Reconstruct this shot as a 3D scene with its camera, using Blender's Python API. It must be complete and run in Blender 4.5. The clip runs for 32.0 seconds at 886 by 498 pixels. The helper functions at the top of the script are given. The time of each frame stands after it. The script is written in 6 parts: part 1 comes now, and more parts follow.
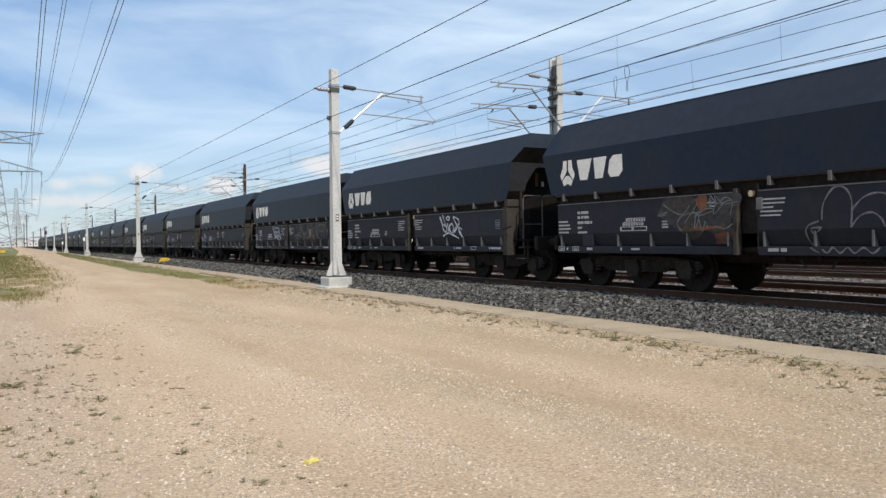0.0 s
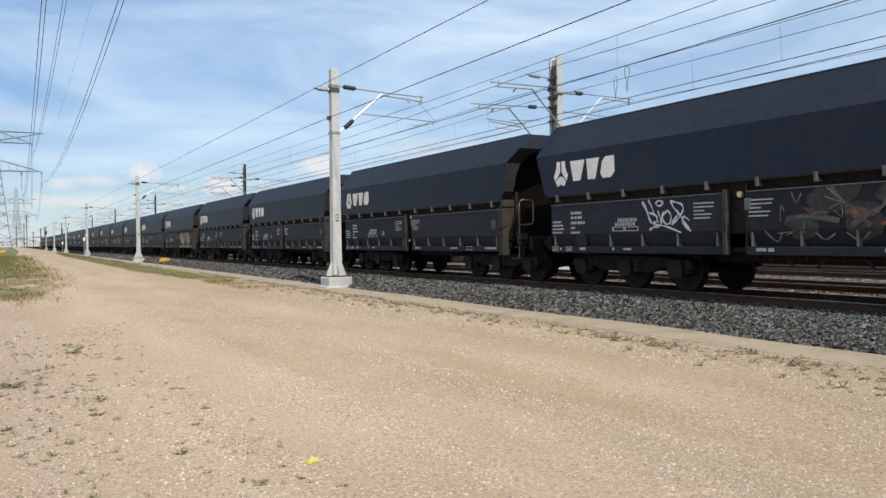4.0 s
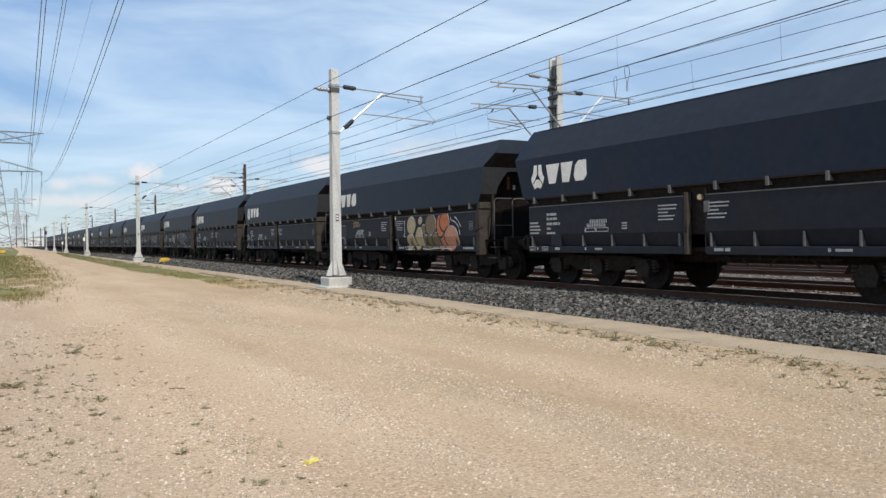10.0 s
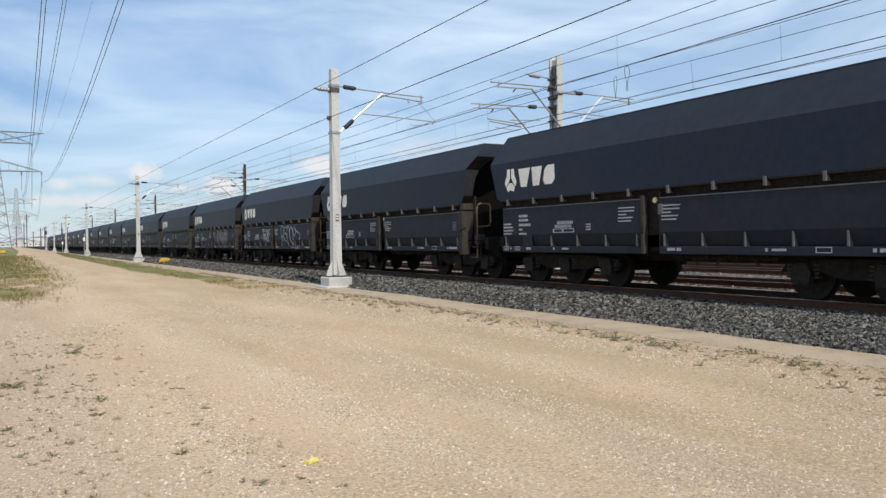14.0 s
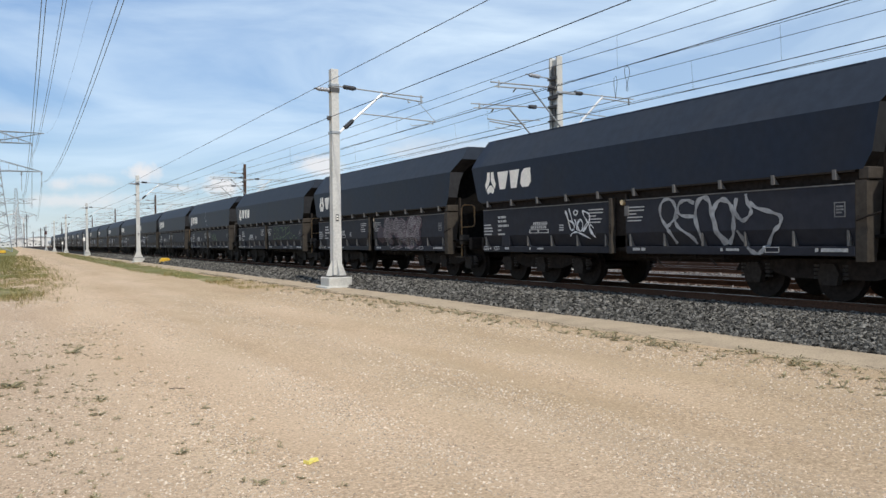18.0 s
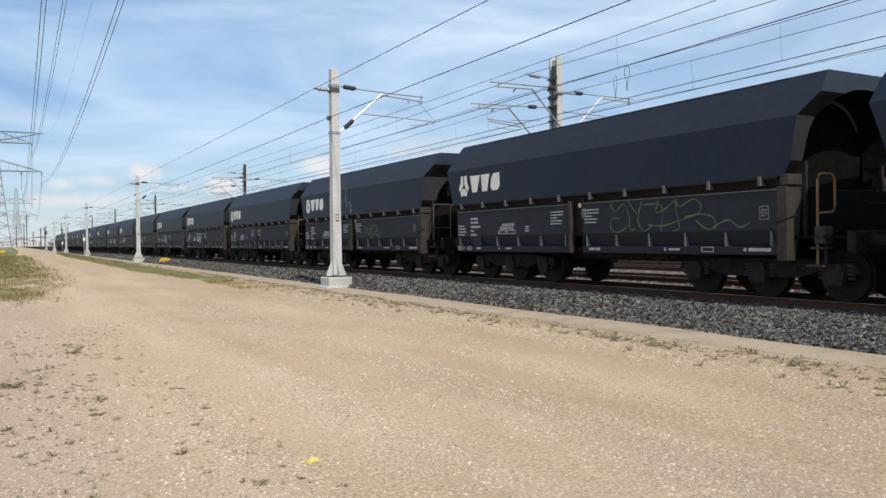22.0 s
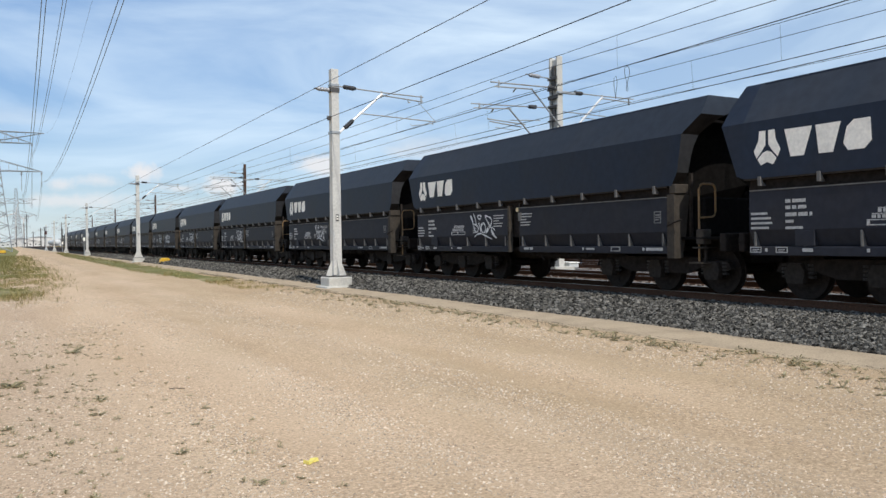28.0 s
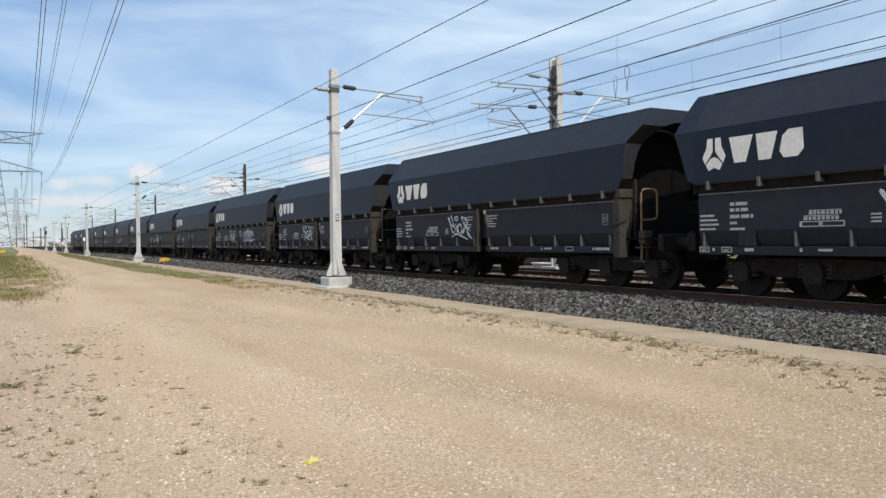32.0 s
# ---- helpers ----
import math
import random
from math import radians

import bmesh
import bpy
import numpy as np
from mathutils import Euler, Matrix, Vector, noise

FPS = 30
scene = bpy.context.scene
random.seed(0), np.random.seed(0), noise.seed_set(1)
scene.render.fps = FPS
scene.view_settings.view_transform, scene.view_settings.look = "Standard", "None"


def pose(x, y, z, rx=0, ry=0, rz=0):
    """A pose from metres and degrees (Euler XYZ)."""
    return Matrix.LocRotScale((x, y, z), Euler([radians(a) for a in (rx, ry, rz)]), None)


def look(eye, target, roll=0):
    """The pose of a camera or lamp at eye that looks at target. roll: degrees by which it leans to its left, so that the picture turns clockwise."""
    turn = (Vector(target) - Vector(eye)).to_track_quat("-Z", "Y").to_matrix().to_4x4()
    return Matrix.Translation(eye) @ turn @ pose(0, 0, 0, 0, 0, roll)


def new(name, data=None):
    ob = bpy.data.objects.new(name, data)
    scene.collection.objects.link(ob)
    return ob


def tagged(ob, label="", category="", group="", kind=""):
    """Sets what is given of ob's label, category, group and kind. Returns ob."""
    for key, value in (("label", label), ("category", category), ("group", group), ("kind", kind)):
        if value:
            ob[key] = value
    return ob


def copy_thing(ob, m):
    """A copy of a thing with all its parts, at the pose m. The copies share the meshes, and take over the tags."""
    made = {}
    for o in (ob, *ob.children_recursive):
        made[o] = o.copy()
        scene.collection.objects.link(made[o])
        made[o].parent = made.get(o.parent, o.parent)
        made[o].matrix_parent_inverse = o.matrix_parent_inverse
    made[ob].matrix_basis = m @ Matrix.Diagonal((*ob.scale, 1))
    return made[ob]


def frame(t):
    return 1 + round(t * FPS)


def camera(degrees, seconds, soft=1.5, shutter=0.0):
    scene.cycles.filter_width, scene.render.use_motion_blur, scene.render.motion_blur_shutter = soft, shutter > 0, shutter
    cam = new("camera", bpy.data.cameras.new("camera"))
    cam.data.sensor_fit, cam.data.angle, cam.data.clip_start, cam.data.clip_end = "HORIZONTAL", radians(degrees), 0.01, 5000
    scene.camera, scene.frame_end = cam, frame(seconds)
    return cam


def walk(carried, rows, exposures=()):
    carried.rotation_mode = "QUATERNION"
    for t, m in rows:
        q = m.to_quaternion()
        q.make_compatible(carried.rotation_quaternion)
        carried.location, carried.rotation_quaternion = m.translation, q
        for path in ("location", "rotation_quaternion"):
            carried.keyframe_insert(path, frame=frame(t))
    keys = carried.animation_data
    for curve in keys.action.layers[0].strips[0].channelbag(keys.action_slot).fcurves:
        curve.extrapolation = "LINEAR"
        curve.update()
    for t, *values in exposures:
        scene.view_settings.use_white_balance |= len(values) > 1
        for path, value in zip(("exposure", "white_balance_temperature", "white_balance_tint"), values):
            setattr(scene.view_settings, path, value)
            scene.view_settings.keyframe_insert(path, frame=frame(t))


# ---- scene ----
# Railway beside a sandy service road. +Y runs along the tracks into the distance, X across them, Z up.
EYE = (0.0, 0.0, 1.6)
RAIL_Z = 0.454            # top of the rails
TRACK_1, TRACK_2, TRACK_3, TRACK_4 = 13.3, 17.4, 23.2, 27.6
PITCH = 13.557             # wagon length over buffers

CAM_POSE = Matrix(((0.87613274, 0.01607584, -0.48180181, EYE[0]),
                   (-0.48191512, 0.00388036, -0.87620931, EYE[1]),
                   (-0.01221624, 0.99986325, 0.0111469, EYE[2]),
                   (0, 0, 0, 1)))
cam = camera(58.5, 32.0, soft=1.45)
walk(cam, [(0.0, CAM_POSE), (32.0, CAM_POSE)])

# ---- world, sun, exposure ----
SUN_WAY = Vector((-0.08, -0.655, 0.75)).normalized()     # towards the sun
world = bpy.data.worlds.new("sky")
scene.world = world
world.use_nodes = True
wn, wl = world.node_tree.nodes, world.node_tree.links
bg = wn["Background"]
sky = wn.new("ShaderNodeTexSky")
sky.sky_type = "NISHITA"
sky.sun_disc = False
sky.sun_elevation = math.asin(SUN_WAY.z)
sky.sun_rotation = math.atan2(SUN_WAY.x, SUN_WAY.y)
sky.air_density, sky.dust_density, sky.ozone_density = 1.0, 0.15, 3.4
bg.inputs["Strength"].default_value = 0.143
# thin streaks of high cloud
tc = wn.new("ShaderNodeTexCoord")
mp = wn.new("ShaderNodeMapping")
mp.inputs["Scale"].default_value = (1.6, 1.6, 6.0)
mp.inputs["Rotation"].default_value = (0.25, 0.18, 0.4)
wl.new(tc.outputs["Generated"], mp.inputs["Vector"])
n1 = wn.new("ShaderNodeTexNoise")
n1.inputs["Scale"].default_value = 1.7
n1.inputs["Detail"].default_value = 7
n1.inputs["Roughness"].default_value = 0.55
n1.inputs["Distortion"].default_value = 0.5
wl.new(mp.outputs["Vector"], n1.inputs["Vector"])
cr = wn.new("ShaderNodeValToRGB")
cr.color_ramp.elements[0].position, cr.color_ramp.elements[1].position = 0.39, 0.715
cr.color_ramp.elements[0].color, cr.color_ramp.elements[1].color = (0, 0, 0, 1), (0.75, 0.75, 0.75, 1)
wl.new(n1.outputs["Fac"], cr.inputs["Fac"])
mixc = wn.new("ShaderNodeMix")
mixc.data_type = "RGBA"
mixc.inputs["B"].default_value = (5.6, 6.7, 7.7, 1)
veil = wn.new("ShaderNodeMapRange")
veil.inputs["From Min"].default_value, veil.inputs["From Max"].default_value = 0.35, 1.0
veil.inputs["To Max"].default_value = 0.42
vx = wn.new("ShaderNodeSeparateXYZ")
wl.new(tc.outputs["Generated"], vx.inputs["Vector"])
wl.new(vx.outputs["X"], veil.inputs["Value"])
addv = wn.new("ShaderNodeMath")
addv.operation, addv.use_clamp = "ADD", True
wl.new(cr.outputs["Color"], addv.inputs[0])
wl.new(veil.outputs["Result"], addv.inputs[1])
wl.new(addv.outputs["Value"], mixc.inputs["Factor"])
sep = wn.new("ShaderNodeSeparateXYZ")
wl.new(tc.outputs["Generated"], sep.inputs["Vector"])
low = wn.new("ShaderNodeValToRGB")
low.color_ramp.elements[0].color, low.color_ramp.elements[1].color = (0.42, 0.455, 0.55, 1), (1.0, 1.0, 1.0, 1)
low.color_ramp.elements[1].position = 0.32
wl.new(sep.outputs["Z"], low.inputs["Fac"])
dim = wn.new("ShaderNodeMix")
dim.data_type, dim.blend_type = "RGBA", "MULTIPLY"
dim.inputs["Factor"].default_value = 1.0
wl.new(sky.outputs["Color"], dim.inputs["A"])
wl.new(low.outputs["Color"], dim.inputs["B"])
wl.new(dim.outputs["Result"], mixc.inputs["A"])
# small fair-weather clouds low over the horizon all round
puff = wn.new("ShaderNodeTexNoise")
puff.inputs["Scale"].default_value, puff.inputs["Detail"].default_value = 4.2, 6
pm = wn.new("ShaderNodeMapping")
pm.inputs["Scale"].default_value = (1.0, 1.0, 3.2)
pm.inputs["Location"].default_value = (0.3, 0.1, 0.0)
wl.new(tc.outputs["Generated"], pm.inputs["Vector"])
wl.new(pm.outputs["Vector"], puff.inputs["Vector"])
pr = wn.new("ShaderNodeMapRange")
pr.inputs["From Min"].default_value, pr.inputs["From Max"].default_value = 0.56, 0.70
wl.new(puff.outputs["Fac"], pr.inputs["Value"])
band = wn.new("ShaderNodeValToRGB")
for p, v in ((0.02, 0.3), (0.06, 0.9), (0.11, 0.7), (0.16, 0.0)):
    e = band.color_ramp.elements.new(p)
    e.color = (v, v, v, 1)
band.color_ramp.elements[0].color = (0.2, 0.2, 0.2, 1)
band.color_ramp.elements[-1].color = (0, 0, 0, 1)
wl.new(sep.outputs["Z"], band.inputs["Fac"])
pf = wn.new("ShaderNodeMath")
pf.operation = "MULTIPLY"
wl.new(pr.outputs["Result"], pf.inputs[0])
wl.new(band.outputs["Color"], pf.inputs[1])
mix2 = wn.new("ShaderNodeMix")
mix2.data_type = "RGBA"
mix2.inputs["B"].default_value = (5.9, 5.9, 6.0, 1)
wl.new(pf.outputs["Value"], mix2.inputs["Factor"])
wl.new(mixc.outputs["Result"], mix2.inputs["A"])
# heaped clouds down the line: (way, half width, half height)
rag = wn.new("ShaderNodeTexNoise")
rag.inputs["Scale"].default_value, rag.inputs["Detail"].default_value, rag.inputs["Roughness"].default_value = 26, 6, 0.6
wl.new(tc.outputs["Generated"], rag.inputs["Vector"])
sky_colour = mix2.outputs["Result"]
for way, wide, high, amount in (((0.142, 0.987, 0.083), 0.034, 0.013, 0.9), ((0.055, 0.996, 0.068), 0.020, 0.009, 0.6), ((0.095, 0.993, 0.074), 0.034, 0.008, 0.5), ((0.345, 0.934, 0.096), 0.042, 0.014, 0.8),
                                ((0.236, 0.970, 0.070), 0.050, 0.017, 0.85), ((0.06, 0.997, 0.050), 0.10, 0.010, 0.55), ((0.185, 0.981, 0.066), 0.04, 0.007, 0.6), ((-0.09, 0.994, 0.062), 0.06, 0.012, 0.6)):
    off = wn.new("ShaderNodeVectorMath")
    off.operation, off.inputs[1].default_value = "SUBTRACT", way
    wl.new(tc.outputs["Generated"], off.inputs[0])
    fit = wn.new("ShaderNodeVectorMath")
    fit.operation, fit.inputs[1].default_value = "MULTIPLY", (1.35 / wide, 1.35 / wide, 1.2 / high)
    wl.new(off.outputs["Vector"], fit.inputs[0])
    far = wn.new("ShaderNodeVectorMath")
    far.operation = "LENGTH"
    wl.new(fit.outputs["Vector"], far.inputs[0])
    torn = wn.new("ShaderNodeMath")
    torn.operation, torn.inputs[1].default_value = "MULTIPLY_ADD", 3.2
    wl.new(rag.outputs["Fac"], torn.inputs[0])
    wl.new(far.outputs["Value"], torn.inputs[2])
    mask = wn.new("ShaderNodeMapRange")
    mask.inputs["From Min"].default_value, mask.inputs["From Max"].default_value = 2.75, 1.85
    mask.inputs["To Min"].default_value, mask.inputs["To Max"].default_value = 0.0, amount
    wl.new(torn.outputs["Value"], mask.inputs["Value"])
    heap = wn.new("ShaderNodeMix")
    heap.data_type = "RGBA"
    heap.inputs["B"].default_value = (6.2, 6.05, 6.1, 1)
    wl.new(mask.outputs["Result"], heap.inputs["Factor"])
    wl.new(sky_colour, heap.inputs["A"])
    sky_colour = heap.outputs["Result"]
wl.new(sky_colour, bg.inputs["Color"])

sun_data = bpy.data.lights.new("sun", "SUN")
sun_data.energy, sun_data.angle, sun_data.color = 3.45, radians(0.6), (1.0, 0.95, 0.87)
sun = new("sun", sun_data)
sun.matrix_world = look(SUN_WAY * 100, (0, 0, 0))
scene.view_settings.exposure = 0.0


# ---- materials ----
def material(name, colour, rough=0.6, metal=0.0, grain=8.0, amount=0.25, stain=0.8, stain_amount=0.25,
             stain_colour=None, bump=0.15, spec=0.5, per_object=0.0):
    """Principled surface with variation at two scales: fine grain and wider stains, in object space."""
    m = bpy.data.materials.new(name)
    m.use_nodes = True
    n, l = m.node_tree.nodes, m.node_tree.links
    b = n["Principled BSDF"]
    tcn = n.new("ShaderNodeTexCoord")
    fine = n.new("ShaderNodeTexNoise")
    fine.inputs["Scale"].default_value, fine.inputs["Detail"].default_value = grain, 4
    wide = n.new("ShaderNodeTexNoise")
    wide.inputs["Scale"].default_value, wide.inputs["Detail"].default_value = stain, 5
    l.new(tcn.outputs["Object"], fine.inputs["Vector"])
    l.new(tcn.outputs["Object"], wide.inputs["Vector"])
    r1 = n.new("ShaderNodeMapRange")
    r1.inputs["From Min"].default_value, r1.inputs["From Max"].default_value = 0.3, 0.7
    r1.inputs["To Min"].default_value, r1.inputs["To Max"].default_value = 1 - amount, 1 + amount
    l.new(fine.outputs["Fac"], r1.inputs["Value"])
    mul = n.new("ShaderNodeMix")
    mul.data_type, mul.blend_type = "RGBA", "MULTIPLY"
    mul.inputs["Factor"].default_value = 1.0
    mixs = n.new("ShaderNodeMix")
    mixs.data_type = "RGBA"
    sc = stain_colour or tuple(c * 0.55 for c in colour)
    mixs.inputs["A"].default_value, mixs.inputs["B"].default_value = (*colour, 1), (*sc, 1)
    r2 = n.new("ShaderNodeMapRange")
    r2.inputs["From Min"].default_value, r2.inputs["From Max"].default_value = 0.45, 0.75
    r2.inputs["To Max"].default_value = stain_amount * 2
    l.new(wide.outputs["Fac"], r2.inputs["Value"])
    l.new(r2.outputs["Result"], mixs.inputs["Factor"])
    l.new(mixs.outputs["Result"], mul.inputs["A"])
    l.new(r1.outputs["Result"], mul.inputs["B"])
    last = mul.outputs["Result"]
    if per_object:
        oi = n.new("ShaderNodeObjectInfo")
        hs = n.new("ShaderNodeHueSaturation")
        r3 = n.new("ShaderNodeMapRange")
        r3.inputs["To Min"].default_value, r3.inputs["To Max"].default_value = 1 - per_object, 1 + per_object
        l.new(oi.outputs["Random"], r3.inputs["Value"])
        l.new(r3.outputs["Result"], hs.inputs["Value"])
        l.new(last, hs.inputs["Color"])
        last = hs.outputs["Color"]
    l.new(last, b.inputs["Base Color"])
    b.inputs["Roughness"].default_value, b.inputs["Metallic"].default_value = rough, metal
    b.inputs["Specular IOR Level"].default_value = spec
    if bump:
        bp = n.new("ShaderNodeBump")
        bp.inputs["Strength"].default_value, bp.inputs["Distance"].default_value = bump, 0.01
        l.new(fine.outputs["Fac"], bp.inputs["Height"])
        l.new(bp.outputs["Normal"], b.inputs["Normal"])
    return m


def island_material(name, dark, light, rough=0.85, thin=0.0):
    """Loose pieces joined into one mesh: each piece takes its own shade. thin: how much light leaves let through."""
    m = bpy.data.materials.new(name)
    m.use_nodes = True
    n, l = m.node_tree.nodes, m.node_tree.links
    b = n["Principled BSDF"]
    g = n.new("ShaderNodeNewGeometry")
    ramp = n.new("ShaderNodeValToRGB")
    ramp.color_ramp.elements[0].color, ramp.color_ramp.elements[1].color = (*dark, 1), (*light, 1)
    e = ramp.color_ramp.elements.new(0.6)
    e.color = (*[d * 0.6 + k * 0.4 for d, k in zip(dark, light)], 1)
    l.new(g.outputs["Random Per Island"], ramp.inputs["Fac"])
    l.new(ramp.outputs["Color"], b.inputs["Base Color"])
    b.inputs["Roughness"].default_value = rough
    b.inputs["Specular IOR Level"].default_value = 0.1
    if thin:
        through_leaf = n.new("ShaderNodeBsdfTranslucent")
        l.new(ramp.outputs["Color"], through_leaf.inputs["Color"])
        blend = n.new("ShaderNodeMixShader")
        blend.inputs["Fac"].default_value = thin
        l.new(b.outputs["BSDF"], blend.inputs[1])
        l.new(through_leaf.outputs["BSDF"], blend.inputs[2])
        l.new(blend.outputs["Shader"], n["Material Output"].inputs["Surface"])
    return m


def sand_material():
    m = bpy.data.materials.new("sandy_gravel")
    m.use_nodes = True
    n, l = m.node_tree.nodes, m.node_tree.links
    b = n["Principled BSDF"]
    tcn = n.new("ShaderNodeTexCoord")

    def noise_node(scale, detail=6, rough=0.6, stretch=None):
        t = n.new("ShaderNodeTexNoise")
        t.inputs["Scale"].default_value, t.inputs["Detail"].default_value = scale, detail
        t.inputs["Roughness"].default_value = rough
        src = tcn.outputs["Object"]
        if stretch:
            mpn = n.new("ShaderNodeMapping")
            mpn.inputs["Scale"].default_value = stretch
            mpn.inputs["Rotation"].default_value = (0, 0, 0.12)
            l.new(src, mpn.inputs["Vector"])
            src = mpn.outputs["Vector"]
        l.new(src, t.inputs["Vector"])
        return t

    def ramp(src, p0, p1, c0, c1):
        r = n.new("ShaderNodeValToRGB")
        r.color_ramp.elements[0].position, r.color_ramp.elements[1].position = p0, p1
        r.color_ramp.elements[0].color, r.color_ramp.elements[1].color = (*c0, 1), (*c1, 1)
        l.new(src, r.inputs["Fac"])
        return r

    def mix(fac, a, bb, blend="MIX"):
        x = n.new("ShaderNodeMix")
        x.data_type, x.blend_type = "RGBA", blend
        if isinstance(fac, float):
            x.inputs["Factor"].default_value = fac
        else:
            l.new(fac, x.inputs["Factor"])
        for s, v in (("A", a), ("B", bb)):
            if isinstance(v, tuple):
                x.inputs[s].default_value = (*v, 1)
            else:
                l.new(v, x.inputs[s])
        return x.outputs["Result"]

    tracks = noise_node(0.9, 4, 0.5, (1.0, 0.12, 1.0))      # wheel tracks along the road
    patches = noise_node(0.5, 5, 0.6, (1.0, 0.35, 1.0))
    speck = noise_node(34, 3, 0.7)
    base = ramp(tracks.outputs["Fac"], 0.35, 0.65, (0.566, 0.414, 0.274), (0.618, 0.465, 0.318))
    pat = ramp(patches.outputs["Fac"], 0.35, 0.7, (1.03, 1.025, 1.02), (0.93, 0.92, 0.90))
    col = mix(1.0, base.outputs["Color"], pat.outputs["Color"], "MULTIPLY")
    sp = ramp(speck.outputs["Fac"], 0.36, 0.64, (0.80, 0.78, 0.76), (1.14, 1.13, 1.12))
    col = mix(1.0, col, sp.outputs["Color"], "MULTIPLY")
    # sand slightly darker and more olive towards the tracks
    fringe_pos = n.new("ShaderNodeSeparateXYZ")
    l.new(tcn.outputs["Object"], fringe_pos.inputs["Vector"])
    fringe_mix = n.new("ShaderNodeMath")
    fringe_mix.operation, fringe_mix.inputs[1].default_value = "MULTIPLY_ADD", 0.07
    l.new(fringe_pos.outputs["X"], fringe_mix.inputs[0])
    l.new(patches.outputs["Fac"], fringe_mix.inputs[2])
    olive = ramp(fringe_mix.outputs["Value"], 0.62, 1.0, (1.0, 1.0, 1.0), (0.89, 0.895, 0.855))
    col = mix(1.0, col, olive.outputs["Color"], "MULTIPLY")
    # greyer and darker towards low X and towards low Y
    for axis, p0, p1, shade in (("X", 0.2, 1.3, (0.87, 0.875, 0.90)), ("Y", 3.2, 6.5, (0.87, 0.875, 0.885))):
        place = n.new("ShaderNodeMapRange")
        place.inputs["From Min"].default_value, place.inputs["From Max"].default_value = p0, p1
        l.new(fringe_pos.outputs[axis], place.inputs["Value"])
        grey = ramp(place.outputs["Result"], 0.0, 1.0, shade, (1.0, 1.0, 1.0))
        col = mix(1.0, col, grey.outputs["Color"], "MULTIPLY")
    # shell fragments: cells of two sizes, each with a shade of its own, thick in some stretches and thin in others
    thick = ramp(noise_node(1.1, 4, 0.6, (1.0, 0.3, 1.0)).outputs["Fac"], 0.38, 0.58, (0.15, 0.15, 0.15), (1, 1, 1))
    for scale, dark, light in ((42, 0.76, 1.28), (95, 0.78, 1.28)):
        vo = n.new("ShaderNodeTexVoronoi")
        vo.inputs["Scale"].default_value = scale
        l.new(tcn.outputs["Object"], vo.inputs["Vector"])
        sx = n.new("ShaderNodeSeparateColor")
        l.new(vo.outputs["Color"], sx.inputs["Color"])
        sh = n.new("ShaderNodeValToRGB")
        sh.color_ramp.elements[0].color = (dark, dark * 0.97, dark * 0.94, 1)
        sh.color_ramp.elements[1].color = (light, light, light * 1.02, 1)
        for p, v in ((0.22, 0.97), (0.80, 1.02)):
            e = sh.color_ramp.elements.new(p)
            e.color = (v, v, v, 1)
        l.new(sx.outputs["Red"], sh.inputs["Fac"])
        both = mix(1.0, col, sh.outputs["Color"], "MULTIPLY")
        col = mix(thick.outputs["Color"], col, both)
    l.new(col, b.inputs["Base Color"])
    b.inputs["Roughness"].default_value = 0.95
    b.inputs["Specular IOR Level"].default_value = 0.15
    bp = n.new("ShaderNodeBump")
    bp.inputs["Strength"].default_value, bp.inputs["Distance"].default_value = 0.5, 0.02
    l.new(speck.outputs["Fac"], bp.inputs["Height"])
    l.new(bp.outputs["Normal"], b.inputs["Normal"])
    return m


SAND = sand_material()
SAND_EDGE = material("packed_sand", (0.475, 0.372, 0.255), 0.95, grain=45, amount=0.22, stain=1.6, stain_amount=0.25, bump=0.6, spec=0.15)
# bed almost black: the shade in the gaps between stones is in its colour
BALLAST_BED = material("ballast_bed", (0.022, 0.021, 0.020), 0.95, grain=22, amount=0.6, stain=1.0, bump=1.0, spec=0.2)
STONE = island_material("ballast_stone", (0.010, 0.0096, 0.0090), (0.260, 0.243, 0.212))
STONE_PALE = island_material("pale_ballast_stone", (0.09, 0.08, 0.074), (0.36, 0.315, 0.29))
BED_PALE = material("pale_ballast_bed", (0.11, 0.096, 0.085), 0.95, grain=22, amount=0.5, stain=1.0, bump=1.0, spec=0.2)
PEBBLE = island_material("pebble", (0.27, 0.21, 0.150), (0.78, 0.655, 0.51))
GRASS = island_material("grass_blades", (0.14, 0.135, 0.04), (0.36, 0.31, 0.14), thin=0.35)
WEED = island_material("weed_leaf", (0.32, 0.28, 0.165), (0.54, 0.48, 0.31), thin=0.45)
GRASS_DRY = island_material("straw_grass", (0.21, 0.175, 0.065), (0.48, 0.38, 0.19))
TURF = material("turf", (0.175, 0.172, 0.062), 0.95, grain=6, amount=0.4, stain=0.25, stain_amount=0.5, stain_colour=(0.34, 0.27, 0.15), bump=0.6, spec=0.1)
SCRUB = island_material("scrub_leaf", (0.04, 0.07, 0.02), (0.11, 0.15, 0.05))
CONCRETE = material("weathered_concrete", (0.55, 0.53, 0.48), 0.9, grain=18, amount=0.12, stain=1.6, stain_amount=0.2, bump=0.25, spec=0.2)
MAST_CONC = material("mast_concrete", (0.60, 0.585, 0.54), 0.85, grain=14, amount=0.12, stain=0.9, stain_amount=0.25, bump=0.2, spec=0.25)
GALV = material("galvanised_steel", (0.42, 0.43, 0.43), 0.5, 0.6, grain=20, amount=0.15, stain=2, stain_amount=0.2)
DARK_STEEL = material("dark_steel", (0.09, 0.085, 0.08), 0.6, 0.3, grain=20, amount=0.3, stain=2)
